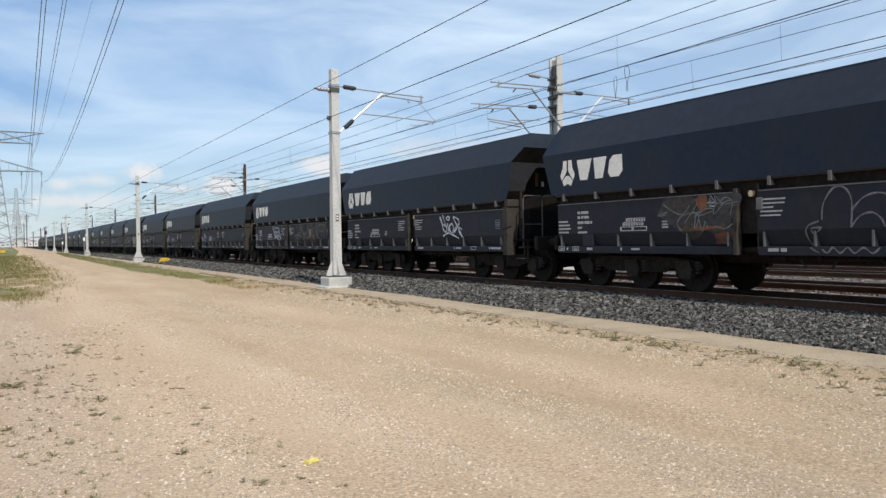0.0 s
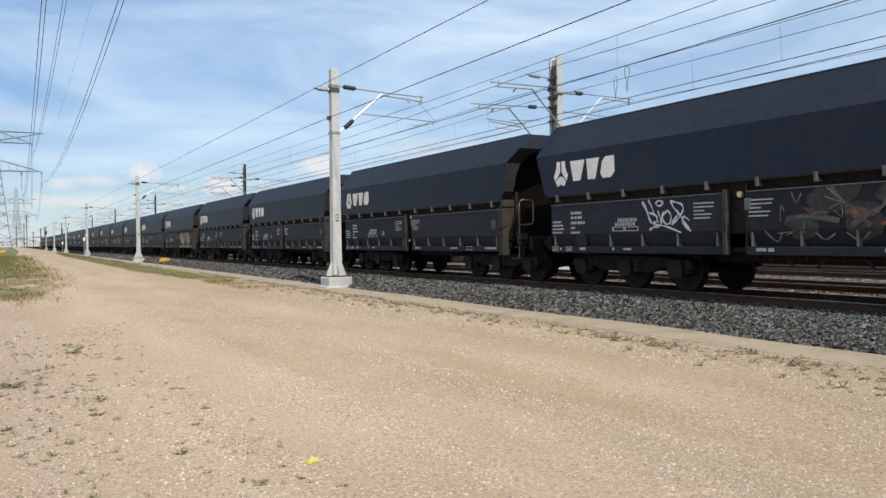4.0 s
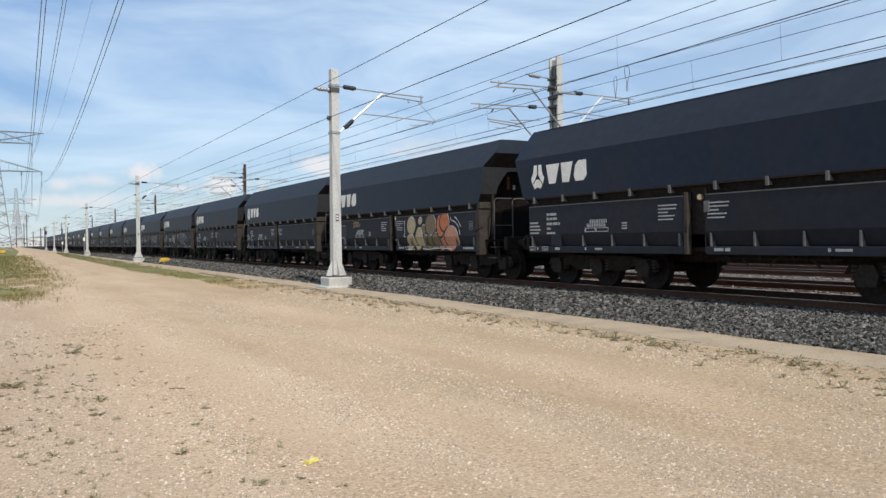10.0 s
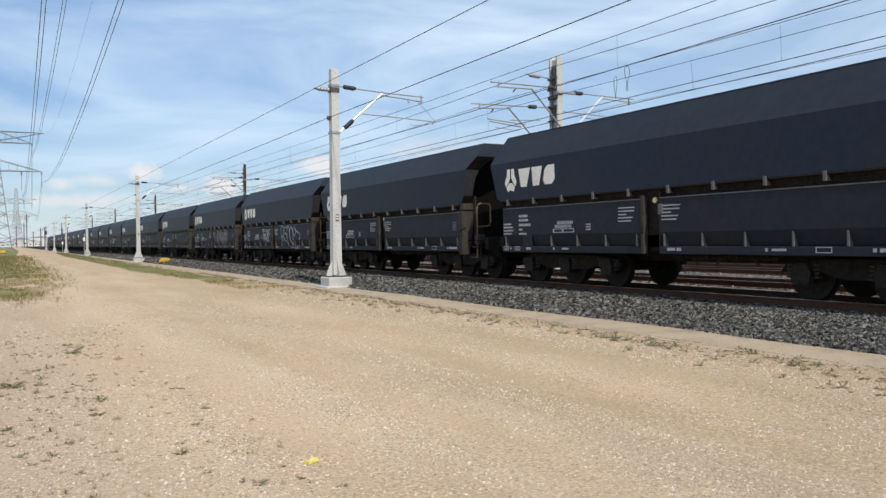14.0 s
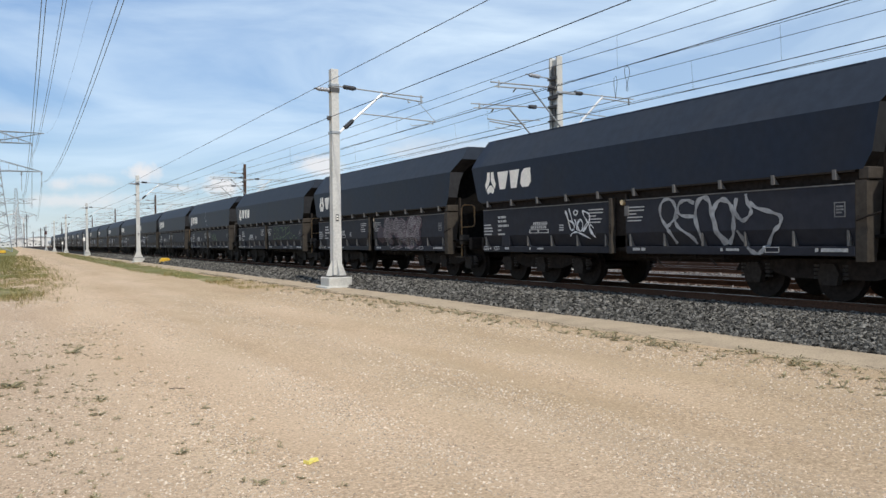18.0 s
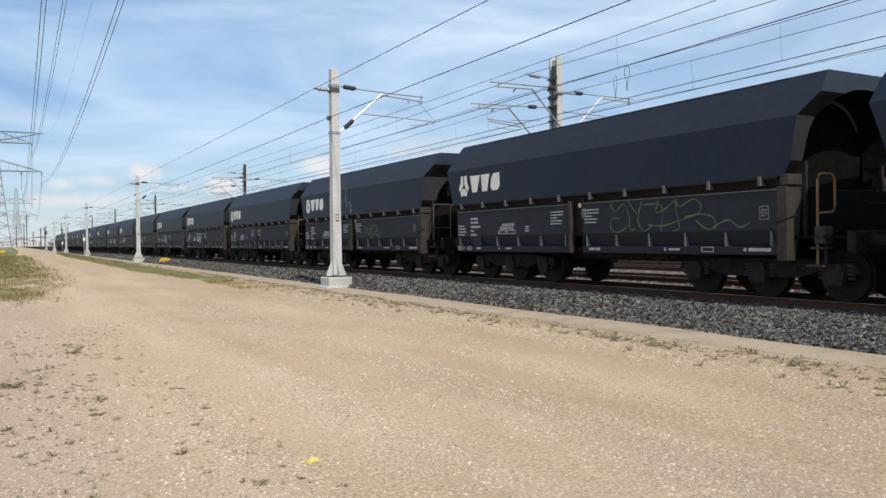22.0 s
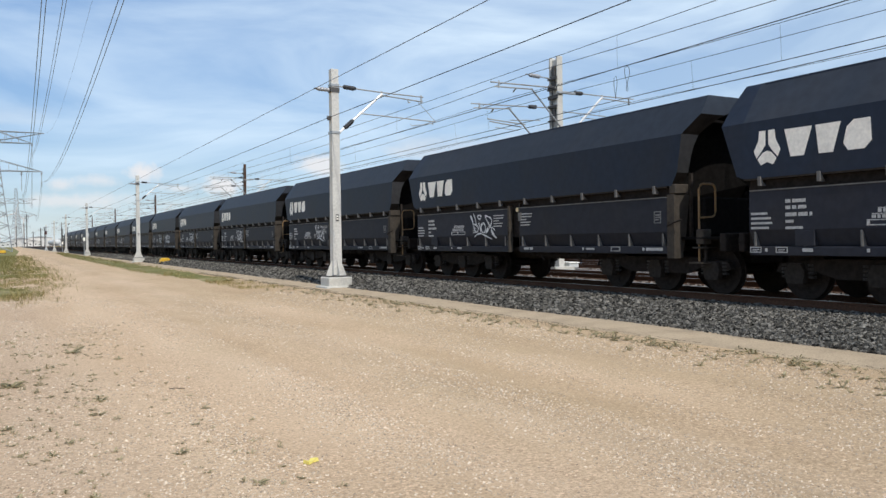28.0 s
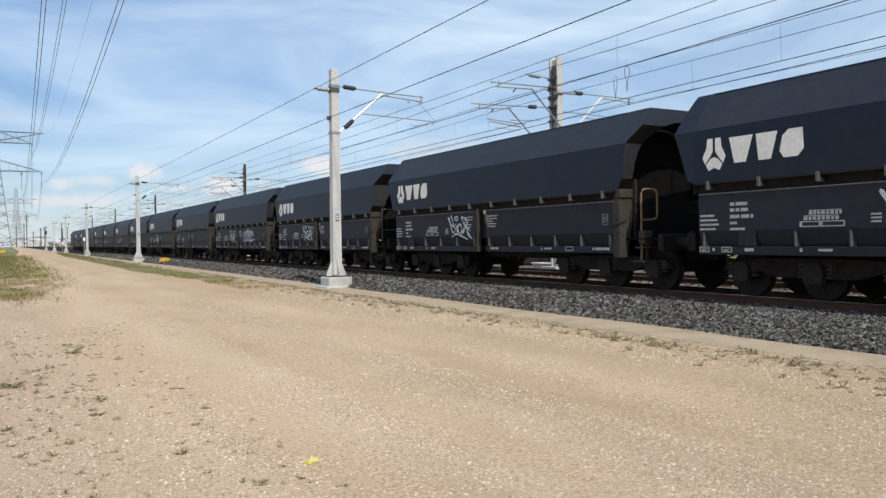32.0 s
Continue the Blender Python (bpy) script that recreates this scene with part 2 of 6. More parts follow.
INSUL = material("brown_insulator", (0.03, 0.03, 0.034), 0.6, grain=10, amount=0.1)
INSUL_GREY = material("grey_insulator", (0.30, 0.31, 0.33), 0.4, grain=10, amount=0.1)
TUBE = material("dull_aluminium_tube", (0.36, 0.35, 0.33), 0.6, 0.3, grain=12, amount=0.1)
COPPER = material("old_copper_wire", (0.05, 0.05, 0.052), 0.6, 0.3, grain=10, amount=0.1, bump=0)
ALU_WIRE = material("aluminium_conductor", (0.20, 0.21, 0.23), 0.5, 0.4, grain=4, amount=0.1, bump=0)
RUST = material("rusty_rail", (0.105, 0.056, 0.036), 0.9, grain=30, amount=0.3, stain=2, bump=0.2, spec=0.12)
RAILHEAD = material("polished_rail_head", (0.30, 0.28, 0.26), 0.4, 0.8, grain=30, amount=0.1)
SLEEPER = material("concrete_sleeper", (0.30, 0.28, 0.25), 0.9, grain=20, amount=0.2, stain=1.5)
BLUE = material("dark_blue_wagon_paint", (0.0152, 0.0232, 0.0412), 0.5, grain=6, amount=0.12, stain=0.9, stain_amount=0.28,
                stain_colour=(0.024, 0.025, 0.030), bump=0.05, spec=0.2, per_object=0.15)
# roof slopes and hip panels, paler and greyer than the sides
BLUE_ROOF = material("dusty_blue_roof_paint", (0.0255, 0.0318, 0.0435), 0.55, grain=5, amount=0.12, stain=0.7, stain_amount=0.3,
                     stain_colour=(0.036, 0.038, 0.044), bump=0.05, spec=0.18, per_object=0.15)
BLUE_DOOR = material("grimy_blue_door_paint", (0.0215, 0.0235, 0.0320), 0.6, grain=7, amount=0.14, stain=1.1, stain_amount=0.35,
                     stain_colour=(0.028, 0.0265, 0.028), bump=0.06, spec=0.18, per_object=0.15)
GRIME = material("grimy_wagon_steel", (0.032, 0.0265, 0.0225), 0.75, grain=14, amount=0.3, stain=1.8, stain_amount=0.4, stain_colour=(0.028, 0.022, 0.017), bump=0.2, spec=0.15)
ENDPOST = material("brown_dusted_steel", (0.058, 0.049, 0.040), 0.75, grain=10, amount=0.2, stain=1.5, stain_amount=0.35, bump=0.15, spec=0.15)
END_PANEL = material("dusty_end_panel", (0.036, 0.0365, 0.039), 0.72, grain=9, amount=0.15, stain=1.3, stain_amount=0.35, bump=0.1, spec=0.15, per_object=0.2)
# brown grime, darkened further by the overhang's shade put into the colour
BROW = material("sooty_brown_steel", (0.019, 0.0160, 0.0142), 0.85, grain=8, amount=0.3, stain=1.4, stain_amount=0.4, bump=0.2, spec=0.08)
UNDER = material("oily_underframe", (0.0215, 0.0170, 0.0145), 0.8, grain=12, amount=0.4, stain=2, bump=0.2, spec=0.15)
SPRING = material("dusty_spring_steel", (0.042, 0.038, 0.034), 0.6, 0.2, grain=16, amount=0.3, stain=3, spec=0.2)
WHEEL = material("dark_wheel_steel", (0.026, 0.0205, 0.0175), 0.75, 0.1, grain=16, amount=0.3, stain=3, spec=0.15)
WHITE = material("white_marking", (0.88, 0.84, 0.76), 0.6, grain=14, amount=0.10, stain=3.0, stain_amount=0.15, bump=0)
WHITE_DIM = material("faded_marking", (0.44, 0.435, 0.425), 0.7, grain=30, amount=0.3, stain=3, stain_amount=0.3, bump=0)
YELLOW_RAIL = material("ochre_handrail", (0.24, 0.145, 0.06), 0.6, grain=10, amount=0.2)
SILVER_RAIL = material("dull_steel_handrail", (0.09, 0.085, 0.08), 0.55, 0.3, grain=10, amount=0.2)
LIGHT_TUBE = material("bright_aluminium_strut", (0.82, 0.81, 0.79), 0.4, 0.1, grain=12, amount=0.08)
CANARY = material("yellow_plastic", (0.72, 0.42, 0.03), 0.5, grain=8, amount=0.1, stain=3, stain_amount=0.15)
STICK = material("dry_stick", (0.16, 0.12, 0.08), 0.9, grain=30)
LITTER = material("crumpled_yellow_paper", (0.80, 0.66, 0.16), 0.7, grain=20, amount=0.1)
LATTICE = material("galvanised_lattice", (0.33, 0.35, 0.37), 0.6, 0.3, grain=2, amount=0.1, bump=0)
PALE_WALL = material("pale_cladding", (0.62, 0.62, 0.60), 0.7, grain=1.5, amount=0.08, stain=0.2, bump=0)
GREY_ROOF = material("grey_roof", (0.26, 0.27, 0.28), 0.8, grain=1.5, amount=0.1, stain=0.2, bump=0)
TANK = material("white_tank_paint", (0.68, 0.68, 0.66), 0.5, grain=2, amount=0.08, stain=0.7, stain_amount=0.2, bump=0)
SIGNAL_RED = material("red_signal_plate", (0.10, 0.022, 0.018), 0.5, grain=8, amount=0.1)
BARK = material("bark", (0.13, 0.10, 0.07), 0.95, grain=12, amount=0.3)
GLASS_DARK = material("dark_window", (0.03, 0.04, 0.05), 0.15, grain=1, amount=0.05, bump=0)
PAINTS = {
    "spray": material("thin_white_spray_paint", (0.31, 0.315, 0.32), 0.6, grain=9, amount=0.3, stain=2.5, stain_amount=0.35, stain_colour=(0.06, 0.06, 0.065), bump=0),
    "tan": material("faded_tan_paint", (0.105, 0.088, 0.072), 0.7, grain=9, amount=0.3, stain=2.5, stain_amount=0.5, stain_colour=(0.03, 0.03, 0.032), bump=0),
    "white": material("white_spray_paint", (0.62, 0.63, 0.64), 0.6, grain=20, amount=0.25, stain=4, stain_amount=0.3, bump=0),
    "dust": material("pale_grey_worn_paint", (0.17, 0.17, 0.17), 0.7, grain=16, amount=0.3, stain=3, stain_amount=0.4, bump=0),
    "dull": material("dull_grey_old_paint", (0.085, 0.078, 0.070), 0.7, grain=16, amount=0.3, stain=3, stain_amount=0.5, bump=0),
    "umber": material("rust_brown_old_paint", (0.075, 0.036, 0.020), 0.7, grain=10, amount=0.4, stain=2.5, stain_amount=0.5, bump=0),
    "green": material("green_spray_paint", (0.075, 0.14, 0.055), 0.6, grain=20, amount=0.3, stain=4, stain_amount=0.3, bump=0),
    "cream": material("cream_spray_paint", (0.46, 0.37, 0.21), 0.6, grain=12, amount=0.15, stain=4, stain_amount=0.2, bump=0),
    "orange": material("orange_spray_paint", (0.50, 0.155, 0.055), 0.6, grain=12, amount=0.15, stain=4, stain_amount=0.2, bump=0),
    "salmon": material("salmon_spray_paint", (0.52, 0.25, 0.15), 0.6, grain=12, amount=0.15, stain=4, stain_amount=0.2, bump=0),
    "black": material("black_spray_paint", (0.008, 0.008, 0.008), 0.6, grain=12, amount=0.15, bump=0),
    "olive": material("olive_spray_paint", (0.19, 0.145, 0.075), 0.6, grain=12, amount=0.15, stain=4, stain_amount=0.2, bump=0),
    "haze": material("brown_paint_haze", (0.027, 0.0255, 0.025), 0.7, grain=10, amount=0.4, stain=3, stain_amount=0.5, stain_colour=(0.05, 0.035, 0.025), bump=0),
    "purple": material("purple_spray_paint", (0.044, 0.031, 0.042), 0.6, grain=16, amount=0.3, stain=4, stain_amount=0.3, bump=0),
    "pink": material("pale_pink_spray_paint", (0.29, 0.26, 0.265), 0.6, grain=16, amount=0.3, bump=0),
    "mauve": material("dull_pink_spray_paint", (0.13, 0.075, 0.095), 0.6, grain=14, amount=0.3, stain=4, stain_amount=0.4, bump=0),
    "ochre": material("faded_ochre_spray_paint", (0.30, 0.20, 0.09), 0.6, grain=16, amount=0.3, stain=4, stain_amount=0.3, bump=0),
    "rust": material("faded_rust_paint", (0.17, 0.062, 0.026), 0.7, grain=10, amount=0.4, stain=2.5, stain_amount=0.5, stain_colour=(0.02, 0.02, 0.025), bump=0),
    "grey": material("washed_grey_paint", (0.045, 0.042, 0.040), 0.7, grain=10, amount=0.3, stain=2.5, stain_amount=0.5, bump=0),
}
CAP = material("pale_yellow_cap", (0.80, 0.62, 0.36), 0.5, grain=10, amount=0.1)
# ribs, gussets and edge plates: sunlight on them is put into this pale colour
RIB = material("dusty_rib_steel", (0.145, 0.140, 0.134), 0.7, grain=10, amount=0.2, stain=2, stain_amount=0.3, bump=0.1, spec=0.2)
DARK_BITS = island_material("dry_plant_litter", (0.10, 0.085, 0.055), (0.26, 0.21, 0.14))
# near-black steel: the shade of end recesses, slot and platform is in the colour
SHADE_BLACK = material("coal_dusted_steel", (0.0090, 0.0084, 0.0080), 0.85, grain=10, amount=0.3, stain=1.5, stain_amount=0.4, stain_colour=(0.010, 0.0085, 0.0075), bump=0.2, spec=0.05)


# ---- mesh helpers ----
def part(name, bm, mat, parent=None, label="", smooth=False):
    """Links a bmesh as one mesh object, under a thing or a part if one is given."""
    me = bpy.data.meshes.new(name)
    bmesh.ops.recalc_face_normals(bm, faces=bm.faces)
    bm.to_mesh(me)
    bm.free()
    me.materials.append(mat)
    if smooth:
        for p in me.polygons:
            p.use_smooth = True
    ob = new(name, me)
    if parent is not None:
        ob.parent = parent
    if label:
        tagged(ob, label)
    return ob


def share(ob, m, parent=None):
    """Another object on the same mesh."""
    c = new(ob.name.split(".")[0], ob.data)
    c.matrix_basis = m
    c.parent = parent if parent is not None else ob.parent
    if ob.get("label"):
        tagged(c, ob["label"])
    return c


def box(bm, x0, x1, y0, y1, z0, z1):
    v = [bm.verts.new((x, y, z)) for x in (x0, x1) for y in (y0, y1) for z in (z0, z1)]
    for f in ((0, 1, 3, 2), (4, 6, 7, 5), (0, 4, 5, 1), (2, 3, 7, 6), (0, 2, 6, 4), (1, 5, 7, 3)):
        bm.faces.new([v[i] for i in f])
    return bm


def boxes(*dims):
    bm = bmesh.new()
    for d in dims:
        box(bm, *d)
    return bm


def bevelled(bm, width=0.01):
    bmesh.ops.bevel(bm, geom=list(bm.edges), offset=width, segments=1, affect="EDGES", profile=0.5)
    return bm


def loft(bm, rings, cap=True, close=True):
    """Skins a list of rings, each a list of points."""
    rows = [[bm.verts.new(p) for p in r] for r in rings]
    k = len(rows[0])
    for a, b in zip(rows, rows[1:]):
        for i in range(k if close else k - 1):
            j = (i + 1) % k
            bm.faces.new((a[i], a[j], b[j], b[i]))
    if cap:
        bm.faces.new(rows[0][::-1])
        bm.faces.new(rows[-1])
    return bm


def tube(bm, points, radius, sides=6, radii=None):
    """A round bar along a line of points."""
    pts = [Vector(p) for p in points]
    rings = []
    for i, p in enumerate(pts):
        d = (pts[min(i + 1, len(pts) - 1)] - pts[max(i - 1, 0)]).normalized()
        up = Vector((0, 0, 1)) if abs(d.z) < 0.9 else Vector((1, 0, 0))
        a = d.cross(up).normalized()
        b = a.cross(d).normalized()
        r = radii[i] if radii else radius
        rings.append([p + (a * math.cos(t) + b * math.sin(t)) * r for t in (2 * math.pi * k / sides for k in range(sides))])
    return loft(bm, rings)


def prism(bm, outline, axis, lo, hi):
    """An outline of (u, v) pairs drawn out along an axis: x: (y, z), y: (x, z), z: (x, y)."""
    def at(u, v, w):
        return {"x": (w, u, v), "y": (u, w, v), "z": (u, v, w)}[axis]
    return loft(bm, [[at(u, v, lo) for u, v in outline], [at(u, v, hi) for u, v in outline]])


def from_numpy(name, verts, faces, mat, parent=None, smooth=False):
    me = bpy.data.meshes.new(name)
    me.from_pydata(verts.tolist() if hasattr(verts, "tolist") else verts, [], faces.tolist() if hasattr(faces, "tolist") else faces)
    me.materials.append(mat)
    me.update()
    if smooth:
        for p in me.polygons:
            p.use_smooth = True
    ob = new(name, me)
    if parent is not None:
        ob.parent = parent
    return ob


def scatter(name, template_v, template_f, places, sizes, mat, rng, tilt=0.6, parent=None, upright=False, uneven=0.25):
    """Copies of small pieces, turned at random, joined into one mesh."""
    tv, tf = np.array(template_v, float), np.array(template_f)
    n = len(places)
    a = rng.uniform(0, 2 * np.pi, n)
    b = np.zeros(n) if upright else rng.uniform(-tilt, tilt, n)
    ca, sa, cb, sb = np.cos(a), np.sin(a), np.cos(b), np.sin(b)
    v = tv[None] * sizes[:, None, :] * (1 if upright else 1 + rng.uniform(-uneven, uneven, (n, len(tv), 3)))
    y = v[..., 1] * cb[:, None] - v[..., 2] * sb[:, None]
    z = v[..., 1] * sb[:, None] + v[..., 2] * cb[:, None]
    x = v[..., 0] * ca[:, None] - y * sa[:, None]
    y = v[..., 0] * sa[:, None] + y * ca[:, None]
    verts = np.stack([x, y, z], -1) + np.array(places)[:, None, :]
    faces = tf[None] + (np.arange(n) * len(tv))[:, None, None]
    return from_numpy(name, verts.reshape(-1, 3), faces.reshape(-1, tf.shape[1]), mat, parent)


OCTA_V = ((1, 0, 0), (-1, 0, 0), (0, 1, 0), (0, -1, 0), (0, 0, 1), (0, 0, -1))
OCTA_F = ((0, 2, 4), (2, 1, 4), (1, 3, 4), (3, 0, 4), (2, 0, 5), (1, 2, 5), (3, 1, 5), (0, 3, 5))
ROCK_V = ((-0.9, -0.5, -0.6), (-0.6, -0.7, 0.7), (-0.7, 0.9, -0.4), (-1.0, 0.4, 0.5), (0.6, -0.9, -0.5), (1.0, -0.3, 0.4), (0.8, 0.6, -0.8), (0.4, 0.8, 0.7))
ROCK_F = ((0, 1, 3, 2), (4, 6, 7, 5), (0, 4, 5, 1), (2, 3, 7, 6), (0, 2, 6, 4), (1, 5, 7, 3))
rng = np.random.default_rng(7)


# ---- ground ----
def ground_height(x, y):
    """Sandy road with shallow wheel ruts and small unevenness."""
    p = Vector((x * 0.35, y * 0.16, 0))
    h = 0.035 * noise.noise(p) + 0.012 * noise.noise(Vector((x * 1.7, y * 1.1, 3.0)))
    for c, w, d in ((1.9, 0.35, 0.012), (3.6, 0.35, 0.02), (5.3, 0.40, 0.02)):
        c2 = c + 0.25 * math.sin(y * 0.07 + c)
        h -= d * math.exp(-((x - c2) / w) ** 2)
    fade = max(0.0, min(1.0, (9.0 - x) / 1.2)) * max(0.0, min(1.0, (90 - y) / 40))
    return h * fade


def ground_axis(fine_lo, fine_hi, step, far):
    a = list(np.arange(fine_lo, fine_hi, step))
    s, g = step, fine_hi
    while g < far:
        a.append(g)
        s *= 1.35
        g += s
    s, g = step, fine_lo
    while g > -far:
        s *= 1.35
        g -= s
        a.insert(0, g)
    return a


gx, gy = ground_axis(-4, 10.4, 0.14, 4200), ground_axis(0, 24, 0.2, 4200)
gv = [(x, y, ground_height(x, y)) for y in gy for x in gx]
nx = len(gx)
gf = [(j * nx + i, j * nx + i + 1, (j + 1) * nx + i + 1, (j + 1) * nx + i) for j in range(len(gy) - 1) for i in range(nx - 1)]
ground = from_numpy("ground", gv, gf, SAND, smooth=True)
tagged(ground, "pale sandy service road with shell grit", "ground", kind="structure")

# raised strip of packed sand beside the ballast
bm = bmesh.new()
ys = list(np.arange(-330, -30, 10)) + list(np.arange(-30, 60, 0.5)) + list(np.arange(60, 900, 10))
rings = []
for y in ys:
    e = 0.10 * noise.noise(Vector((0, y * 0.5, 1))) + 0.05 * noise.noise(Vector((0, y * 2.1, 4)))
    rings.append([(8.80 + e, y, -0.05), (8.98 + e, y, -0.002), (9.12 + e, y, 0.028), (9.4 + 0.5 * e, y, 0.045),
                  *((x, y, 0.048 + 0.022 * noise.noise(Vector((x * 7, y * 0.3, 8)))) for x in (9.55, 9.65, 9.75, 9.85, 9.95)), (10.6, y, 0.06), (10.6, y, -0.05)])
loft(bm, rings)
strip = part("trackside_strip", bm, SAND_EDGE)
tagged(strip, "raised strip of packed sand along the ballast", "path", kind="structure")


# ---- tracks ----
def ballast_bed(name, near, far, top, near_toe, far_toe, toe_z, mat=None):
    bm = bmesh.new()
    rings = []
    for y in (-330, -40, 0, 40, 120, 300, 900):
        rings.append([(near_toe, y, toe_z - 0.1), (near_toe, y, toe_z), (near, y, top), (far, y, top), (far_toe, y, toe_z), (far_toe, y, toe_z - 0.1)])
    loft(bm, rings)
    ob = part(name, bm, mat or BALLAST_BED)
    return tagged(ob, "bed of grey crushed stone ballast", "ballast", kind="structure")


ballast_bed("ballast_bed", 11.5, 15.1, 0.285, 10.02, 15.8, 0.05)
ballast_bed("ballast_bed", 15.82, 19.3, 0.275, 15.6, 19.7, 0.10, BED_PALE)
ballast_bed("ballast_bed", 21.2, 30.0, 0.275, 20.4, 31.0, 0.10, BED_PALE)


def railway_track(cx, group):
    root = tagged(new("railway_track"), "rusty steel rails on concrete sleepers in grey ballast", "railway track", group=group)
    root.location = (cx, 0, 0)
    prof = [(-0.075, -0.172), (0.075, -0.172), (0.075, -0.16), (0.012, -0.14), (0.012, -0.045), (0.036, -0.035), (0.036, -0.004),
            (-0.036, -0.004), (-0.036, -0.035), (-0.012, -0.045), (-0.012, -0.14), (-0.075, -0.16)]
    for side in (-1, 1):
        c = side * 0.7535
        bm = prism(bmesh.new(), [(c + u, RAIL_Z + v) for u, v in prof], "y", -330, 900)
        rail = part("rail", bm, RUST, root)
        part("rail_head", boxes((c - 0.033, c + 0.033, -330, 900, RAIL_Z - 0.0039, RAIL_Z)), RAILHEAD, rail, "polished running surface")
    bm = bmesh.new()
    for k in range(300):
        y = -30 + k * 0.6
        prism(bm, [(y - 0.13, 0.16), (y + 0.13, 0.16), (y + 0.10, RAIL_Z - 0.173), (y - 0.10, RAIL_Z - 0.173)], "x", -1.3, 1.3)
    tagged(part("sleepers", bm, SLEEPER, root), kind="stuff")
    return root


for cx in (TRACK_1, TRACK_2, TRACK_3, TRACK_4):
    railway_track(cx, "railway tracks")


# ---- hopper wagon ----
# origin: rail top at the middle of the body; -Y is the platform end, the running gear sits 0.78 m towards it
GEAR = -0.78
SIDE = 1.50
Y_NEAR, Y_FAR = -5.66, 5.66


Z_SIDE, Z_BEND, Z_TOP = 3.21, 3.59, 3.98      # top of the side, bend of the roof, rim


def profile(y):
    half = [(-SIDE, 2.19), (-SIDE, 2.45), (-SIDE, Z_SIDE), (-1.26, Z_BEND), (-1.0, Z_TOP)]
    return [(x, y, z) for x, z in half] + [(-x, y, z) for x, z in half[::-1]]


def near_end(upper, tall):
    """The platform end: hip, overhanging brow and dusty corner panels round an arched recess."""
    outer = ((2.22, SIDE, 0.14), (2.45, SIDE, 0.29), (Z_SIDE, SIDE, 0.42), (Z_BEND, 1.26, 0.71), (Z_TOP, 1.0, 0.67))
    arch = ((2.2, 1.20), (2.45, 1.19), (2.8, 1.16), (3.0, 1.12), (3.2, 1.03), (3.35, 0.92), (3.5, 0.76), (3.6, 0.58), (3.66, 0.40), (3.69, 0.22), (3.70, 0.0)) if tall else \
           ((2.2, 0.98), (2.45, 0.97), (2.66, 0.93), (2.85, 0.82), (3.0, 0.72), (3.08, 0.66), (3.10, 0.60), (3.105, 0.0))
    zo, xo, ro = zip(*outer)
    za, xa = zip(*arch)

    def inner(z):
        return float(np.interp(z, za, xa)) if z < za[-1] else 0.0

    for name, z0, z1, mat, label in (("hip_panel", Z_BEND, Z_TOP, BLUE_ROOF, ""), ("brow", Z_SIDE, Z_BEND, BROW, "grimy overhanging brow, shade in its colour"),
                                     ("corner_panel", 2.45, Z_SIDE, END_PANEL, "dusty grey-brown end panel"), ("chin", 2.22, 2.45, BROW, "")):
        levels = sorted({z0, z1} | {z for z in za if z0 < z < z1})
        for sx in (-1, 1):
            bm = bmesh.new()
            edge = []
            for z in levels:
                y = Y_NEAR - float(np.interp(z, zo, ro))
                edge.append((bm.verts.new((sx * float(np.interp(z, zo, xo)), y, z)), bm.verts.new((sx * inner(z), y, z))))
            for p, q in zip(edge, edge[1:]):
                bm.faces.new((p[0], p[1], q[1], q[0]))
            part(name, bm, mat, upper, label)
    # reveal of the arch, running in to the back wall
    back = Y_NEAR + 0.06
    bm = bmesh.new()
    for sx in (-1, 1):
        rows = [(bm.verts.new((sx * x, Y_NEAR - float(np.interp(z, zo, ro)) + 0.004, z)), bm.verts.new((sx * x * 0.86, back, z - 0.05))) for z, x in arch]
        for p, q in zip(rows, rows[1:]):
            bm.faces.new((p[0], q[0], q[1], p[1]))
    part("arch_reveal", bm, SHADE_BLACK if tall else BROW, upper)


